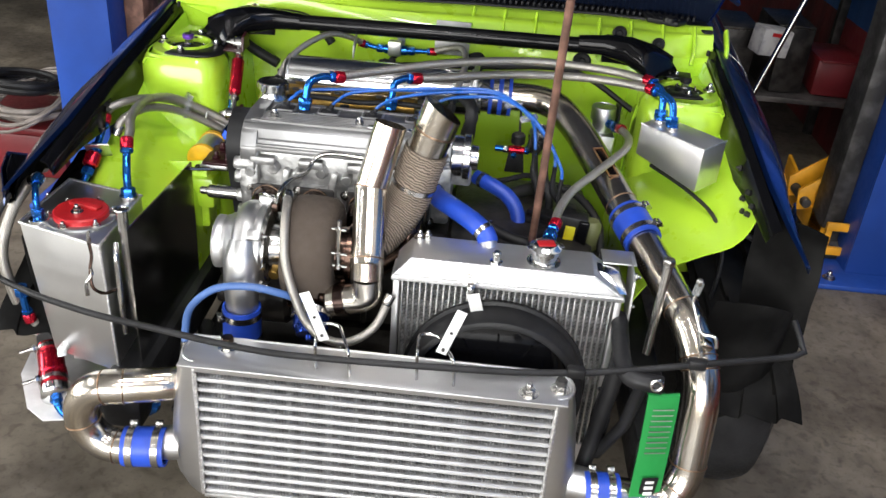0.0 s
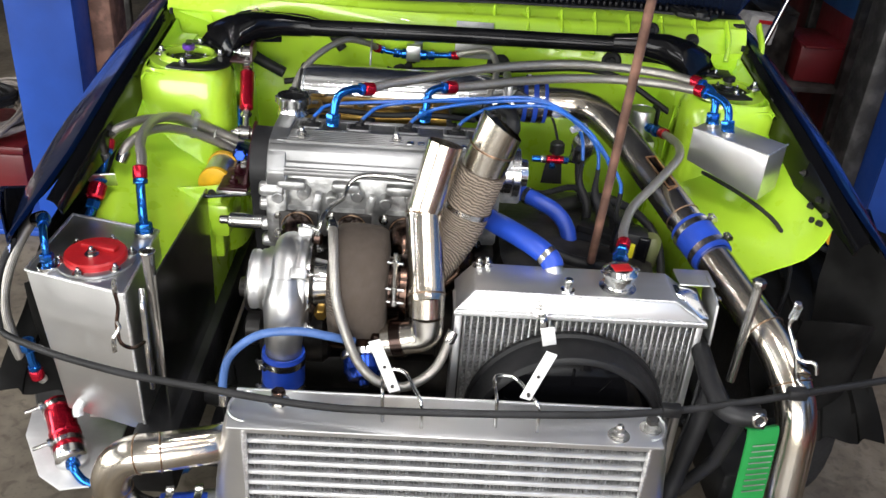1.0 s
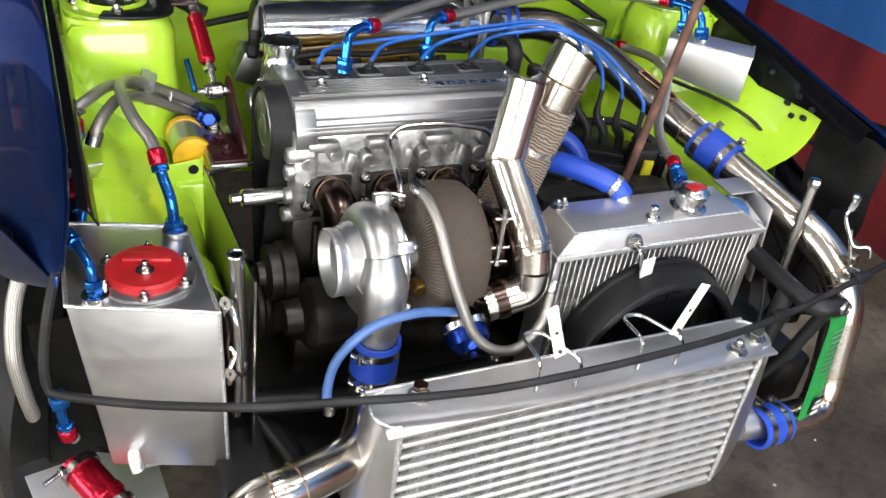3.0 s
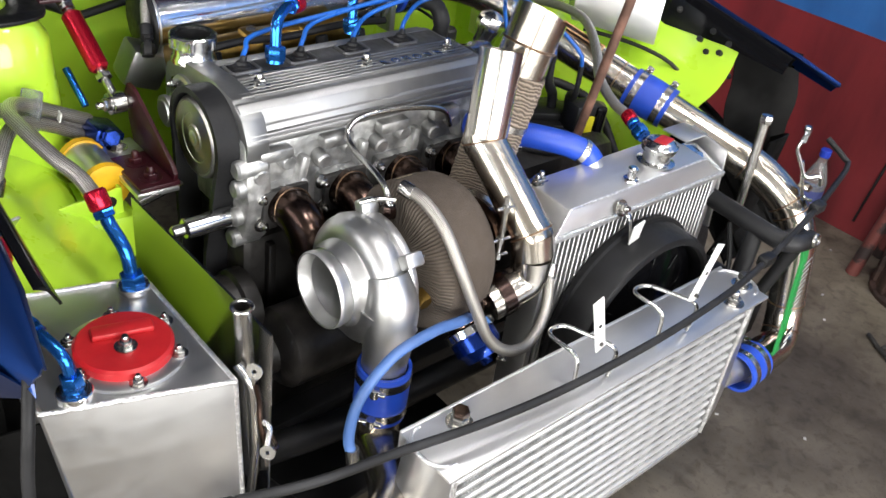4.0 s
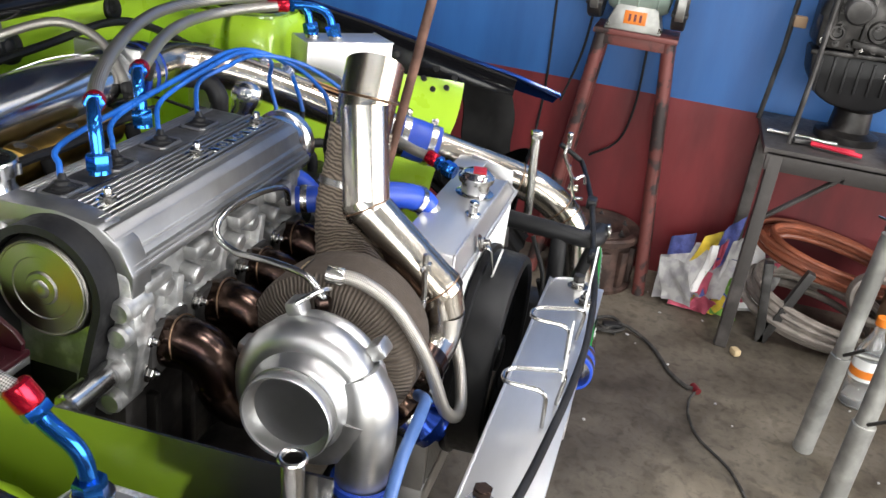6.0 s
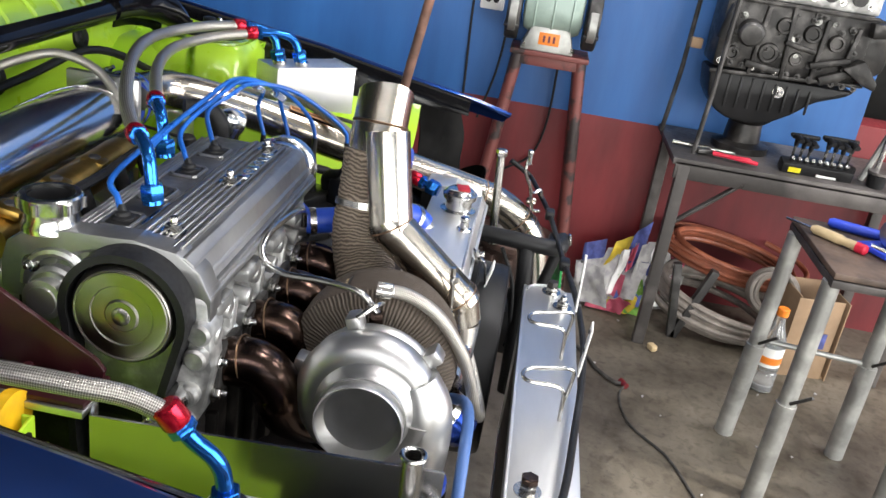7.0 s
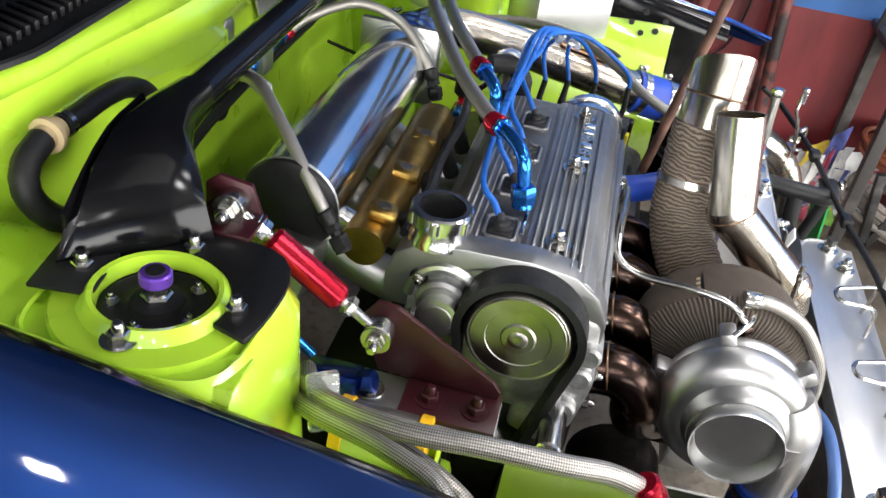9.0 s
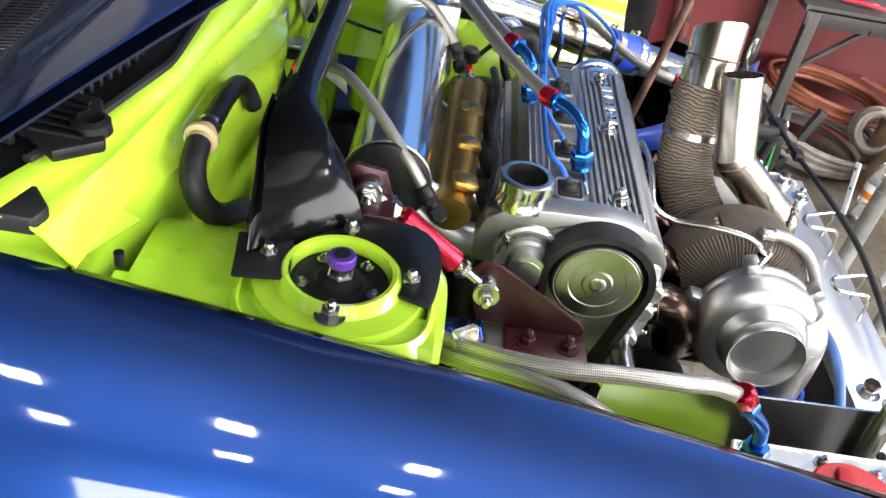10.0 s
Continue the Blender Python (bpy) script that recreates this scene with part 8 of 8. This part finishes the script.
part("back_bar", box((1.350, .335, .700), (.014, .105, .014), (0, 0, 0), .005), BLACK_SATIN, RK, "black grip bar")
part("tray", box((1.34, .365, .62), (.05, .17, .03), bevel=.004), BLACK_SATIN, RK)
t = thing("caulk_pot", (1.27, .24, bz), "black plastic pot at the bench end", "pot")
part("pot", cyl((1.27, .235, .600), (1.27, .235, .64), .024, .028, 20, chamfer=.003), BLACK_SATIN, t)
part("lid", cyl((1.27, .235, .64), (1.27, .235, .648), .030, seg=20), BENCH, t)

# low table on pipe legs
TB2 = thing("pipe_leg_table", (.85, .40, 0), "small table with board top on four galvanised pipe legs", "table")
zz = .605
cor = [(.495, .566), (.842, .568), (.832, .240), (.490, .238)]
part("top", prism([(cor[i][0], cor[i][1]) for i in range(4)], "z", zz - .014, zz, .003), WOOD_TOP, TB2, "stained board top")
part("edge_trim", prism([(cor[i][0], cor[i][1]) for i in range(4)], "z", zz - .034, zz - .016, .002), BENCH, TB2)
for f, h in zip(((.805, .580), (.790, .297), (.528, .563), (.515, .285)), ((.802, .560), (.800, .290), (.530, .553), (.520, .285))):
    lower = V(f[0], f[1], 0)
    upper = V(h[0], h[1], zz - .03)
    mid = lower.lerp(upper, .47)
    leg = part("leg", cyl(lower.lerp(upper, .42), upper, .0195, seg=18), GALV, TB2)
    part("leg_sleeve", cyl(lower, mid, .0235, seg=18, chamfer=.001), GALV, leg, "wider galvanised sleeve")
    part("set_screw", sweep([mid + V(-.02, 0, .01), mid + V(-.05, -.03, .05)], .004, 8), DARK_STEEL, leg)
part("stretcher", cyl((.80, .56, .285), (.795, .31, .275), .007, seg=10), GALV, TB2)
SN = thing("air_sander", (.86, .34, zz), "silver and blue air tool lying on the table", "air tool")
part("body", lathe((.66, .40, zz + .055), (.5, -.86, .05), [(-.03, .01), (-.02, .032), (.03, .046), (.09, .044), (.13, .03), (.14, .01)], 26), SHEET, SN)
part("base", box((.70, .36, zz + .010), (.085, .20, .012), (0, 0, 28), .004), TOOL_BLUE, SN, "blue base")
part("wire", sweep(spline([(.63, .46, zz + .03), (.61, .40, zz + .02), (.66, .31, zz + .02), (.72, .29, zz + .03)], .02), .004, 8), STEEL, SN)
SD = thing("screwdriver", (.77, .46, zz), "screwdriver with yellow and red handle on the table", "screwdriver")
part("handle", lathe((.735, .555, zz + .012), (-.72, -.69, 0), [(0, .006), (.01, .011), (.07, .012), (.085, .009), (.088, .010), (.11, .011), (.115, .006)], 18), BEIGE, SD)
part("tip", lathe((.655, .478, zz + .012), (-.72, -.69, 0), [(0, .012), (.02, .012), (.024, .008)], 18), TOOL_RED, SD, "red handle end")
part("blade", cyl((.735, .555, zz + .012), (.785, .60, zz + .010), .003, seg=8), STEEL, SD)
B2 = thing("blue_screwdriver", (.85, .44, zz), "blue-handled tool on the table", "screwdriver")
part("handle", lathe((.80, .50, zz + .014), (-.35, -.93, 0), [(0, .007), (.01, .012), (.14, .012), (.15, .007)], 16), TOOL_BLUE, B2)

# bottle, carton, hoses and newspapers by the wall
BT = thing("water_bottle", (1.085, .43, 0), "clear plastic bottle with orange cap and printed label", "bottle")
part("body", lathe((1.085, .43, 0), (0, 0, 1), [(0, .030), (.004, .036), (.06, .036), (.065, .033), (.07, .036), (.16, .036), (.20, .020), (.225, .013), (.24, .013)], 28), CLEAR, BT)
part("cap", cyl((1.085, .43, .238), (1.085, .43, .262), .0165, chamfer=.002), ORANGE, BT, "orange cap")
part("label", lathe((1.085, .43, .085), (0, 0, 1), [(0, .0365), (.06, .0365)], 28, closed=False), WHITE, BT, "white label")
part("label_band", lathe((1.085, .43, .095), (0, 0, 1), [(0, .0370), (.022, .0370)], 28, closed=False), ORANGE, BT, "orange label band")
BW = thing("water_bottle", (1.50, 1.61, 0), "clear plastic bottle with blue cap and blue label by the wall", "bottle")
part("body", lathe((1.50, 1.61, 0), (0, 0, 1), [(0, .030), (.004, .037), (.05, .037), (.055, .034), (.06, .037), (.18, .037), (.22, .022), (.245, .013), (.258, .013)], 28), CLEAR, BW)
part("cap", cyl((1.50, 1.61, .256), (1.50, 1.61, .280), .016, chamfer=.002), TOOL_BLUE, BW, "blue cap")
part("label", lathe((1.50, 1.61, .10), (0, 0, 1), [(0, .0375), (.055, .0375)], 28, closed=False), PAPER_BLUE, BW, "blue label")
CB = thing("carton", (1.28, .30, 0), "open brown cardboard carton standing on the floor", "carton")
for c, sz in (((1.28, .36, .13), (.16, .004, .26)), ((1.28, .22, .13), (.16, .004, .26)), ((1.20, .29, .13), (.004, .14, .26)), ((1.36, .29, .13), (.004, .14, .26)), ((1.28, .29, .004), (.16, .14, .006))):
    part("panel", box(c, sz, (0, 0, 8), .0008), CARD, CB)
part("print_patch", box((1.1955, .27, .13), (.003, .05, .05), (0, 0, 8)), PAPER_BLUE, CB, "pale blue printed patch")
coil("hose_coil", (1.50, .50, .20), .115, .009, 8, COPPER_HOSE, "orange rubber air hose coiled by the wall", (10, -10, 0), 6, .30, 1.9)
coil("hose_coil", (1.45, .52, .05), .14, .011, 9, GREY_HOSE, "grey-brown air hose coiled on the floor", (10, -14, 0), 9, .30, 1.6)
coil("hose_coil", (1.33, .40, .20), .07, .008, 6, GREY_HOSE, "small coil of grey cable hanging by the bench leg", (0, -70, 0), 12, .4)

NP = thing("newspaper_bundle", (1.49, .86, 0), "crumpled bundle of printed newspapers leaning on the wall", "newspaper")


def crumple(c, u, w, seed, amp=.02, nu=9, nv=9):
    rnd = random.Random(seed)
    c, u, w = Vector(c), Vector(u), Vector(w)
    n = u.cross(w).normalized()
    ph = [rnd.uniform(0, 6) for _ in range(4)]
    return net(lambda a, q: c + u * a + w * q + n * amp * (math.sin(5 * a + ph[0]) + math.sin(6 * q + ph[1]) + .5 * math.sin(11 * a + 9 * q + ph[2])), nu, nv, .0012)


rnd = random.Random(33)
papers = (PAPER, PAPER_BLUE, PAPER, PAPER_RED, PAPER_YELLOW, PAPER, PAPER_YELLOW, PAPER_BLUE, PAPER, PAPER_GREEN, PAPER, PAPER_RED, PAPER, WHITE)
for k, m in enumerate(papers):
    y = .985 - .019 * k + rnd.uniform(-.01, .01)
    lean = rnd.uniform(-.10, .06)
    h = rnd.uniform(.09, .21) * (1.0 if k % 3 else .7)
    part("sheet", crumple((1.40 + rnd.uniform(0, .07), y, .006 + .02 * (k % 3)), (rnd.uniform(-.02, .03), -rnd.uniform(.05, .10), rnd.uniform(-.01, .03)), (rnd.uniform(.03, .09), lean, h), k, .010), m, NP, "crumpled printed sheet")

for k, (m, c, u, w) in enumerate((
        (PAPER_YELLOW, (1.435, .93, .07), (.02, -.075, .03), (.05, -.055, .15)), (PAPER_BLUE, (1.425, .86, .08), (.03, -.055, .05), (.06, -.035, .17)),
        (WHITE, (1.42, .885, .05), (-.01, -.022, .015), (.04, -.035, .15)), (PAPER_RED, (1.42, .835, .14), (.01, -.020, .02), (.04, -.012, .07)),
        (PAPER, (1.40, .96, .02), (-.03, -.09, .01), (.02, .03, .13)), (PAPER_RED, (1.40, .88, .02), (-.01, -.06, .0), (-.04, -.02, .06)),
        (WHITE, (1.43, .80, .03), (.01, -.06, .0), (.03, -.02, .10)))):
    part("sheet", crumple(c, u, w, 60 + k, .008), m, NP, "crumpled printed sheet")

DR = thing("brake_drum", (1.49, 1.20, 0), "rusty steel drum with ringed top standing on the floor", "drum")
part("drum", lathe((1.49, 1.20, 0), (0, 0, 1), [(0, .10), (0, .138), (.012, .140), (.020, .126), (.135, .118), (.150, .120), (.160, .138), (.178, .140), (.184, .134), (.180, .112), (.172, .104), (.178, .094), (.186, .080), (.180, .062), (.168, .052), (.172, .036), (.165, .012)], 44), DARK_RUST, DR)
for k in range(7):
    a = 2.0 + k * .52
    part("lug", box((1.49 + .124 * math.cos(a), 1.20 + .124 * math.sin(a), .078), (.022, .030, .12), (0, 0, math.degrees(a)), .004), DARK_RUST, DR)
for k in range(6):
    a = k * math.pi / 3
    part("stud", bolt((1.49 + .092 * math.cos(a), 1.20 + .092 * math.sin(a), .180), (0, 0, 1), .007), DARK_STEEL, DR)
J2 = thing("small_jar", (1.43, 1.28, .185), "small white jar standing on the rusty drum", "jar")
part("jar", cyl((1.425, 1.255, .183), (1.425, 1.255, .215), .015, chamfer=.003), WHITE, J2)
part("lid", cyl((1.425, 1.255, .215), (1.425, 1.255, .224), .0155, chamfer=.002), GALV, J2)
for k, (pts, r) in enumerate((([(1.184, 1.201, .007), (1.131, 1.118, .008), (1.176, 1.061, .018), (1.151, .998, .008), (1.095, .954, .006), (1.057, .936, .006), (.995, .908, .006), (.945, .868, .008), (.938, .845, .010)], .0055), ([(.930, .836, .010), (.900, .850, .005), (.875, .853, .004), (.813, .852, .004), (.736, .830, .004), (.686, .794, .004), (.641, .757, .004), (.564, .725, .004), (.476, .698, .004), (.40, .655, .004), (.36, .59, .004)], .0034))):
    t = thing("floor_cable", Vector(pts[0]), "black cable trailing over the concrete floor", "cable", "floor cables")
    part("cable", sweep(spline(pts, .02), r, 8), DUSTY_RUBBER, t)
t = thing("cable_plug", (.945, .84, 0), "red cable plug lying on the floor", "plug")
part("plug", sweep([(.925, .832, .010), (.935, .838, .010), (.952, .846, .010)], .009, 10), RED_BOX, t)
t = thing("black_connector", (1.165, 1.085, 0), "black cable connector lying on the floor", "connector")
part("body", box((1.165, 1.085, .012), (.028, .055, .020), (0, 0, 20), .006), RUBBER, t)
part("loose_lead", sweep(spline([(1.20, 1.13, .012), (1.15, 1.15, .010), (1.12, 1.10, .014), (1.17, 1.05, .008), (1.21, 1.09, .016), (1.17, 1.14, .012), (1.13, 1.07, .008)], .015), .005, 8), DUSTY_RUBBER, t, "tangled black lead")
t = thing("pale_plug", (1.19, .735, 0), "small pale plug lying on the floor", "plug")
part("plug", box((1.19, .735, .012), (.03, .022, .020), (0, 0, 30), .005), BEIGE, t)
rnd = random.Random(21)
b = bmesh.new()
for k in range(34):
    x, y = rnd.uniform(.5, 1.6), rnd.uniform(.2, 1.5)
    box((x, y, .003), (rnd.uniform(.003, .009), rnd.uniform(.003, .008), .003), (0, 0, rnd.uniform(0, 180)), bm=b)
solo("floor_litter", b, PAPER, "tiny scraps of litter on the concrete floor", "litter", kind="stuff")
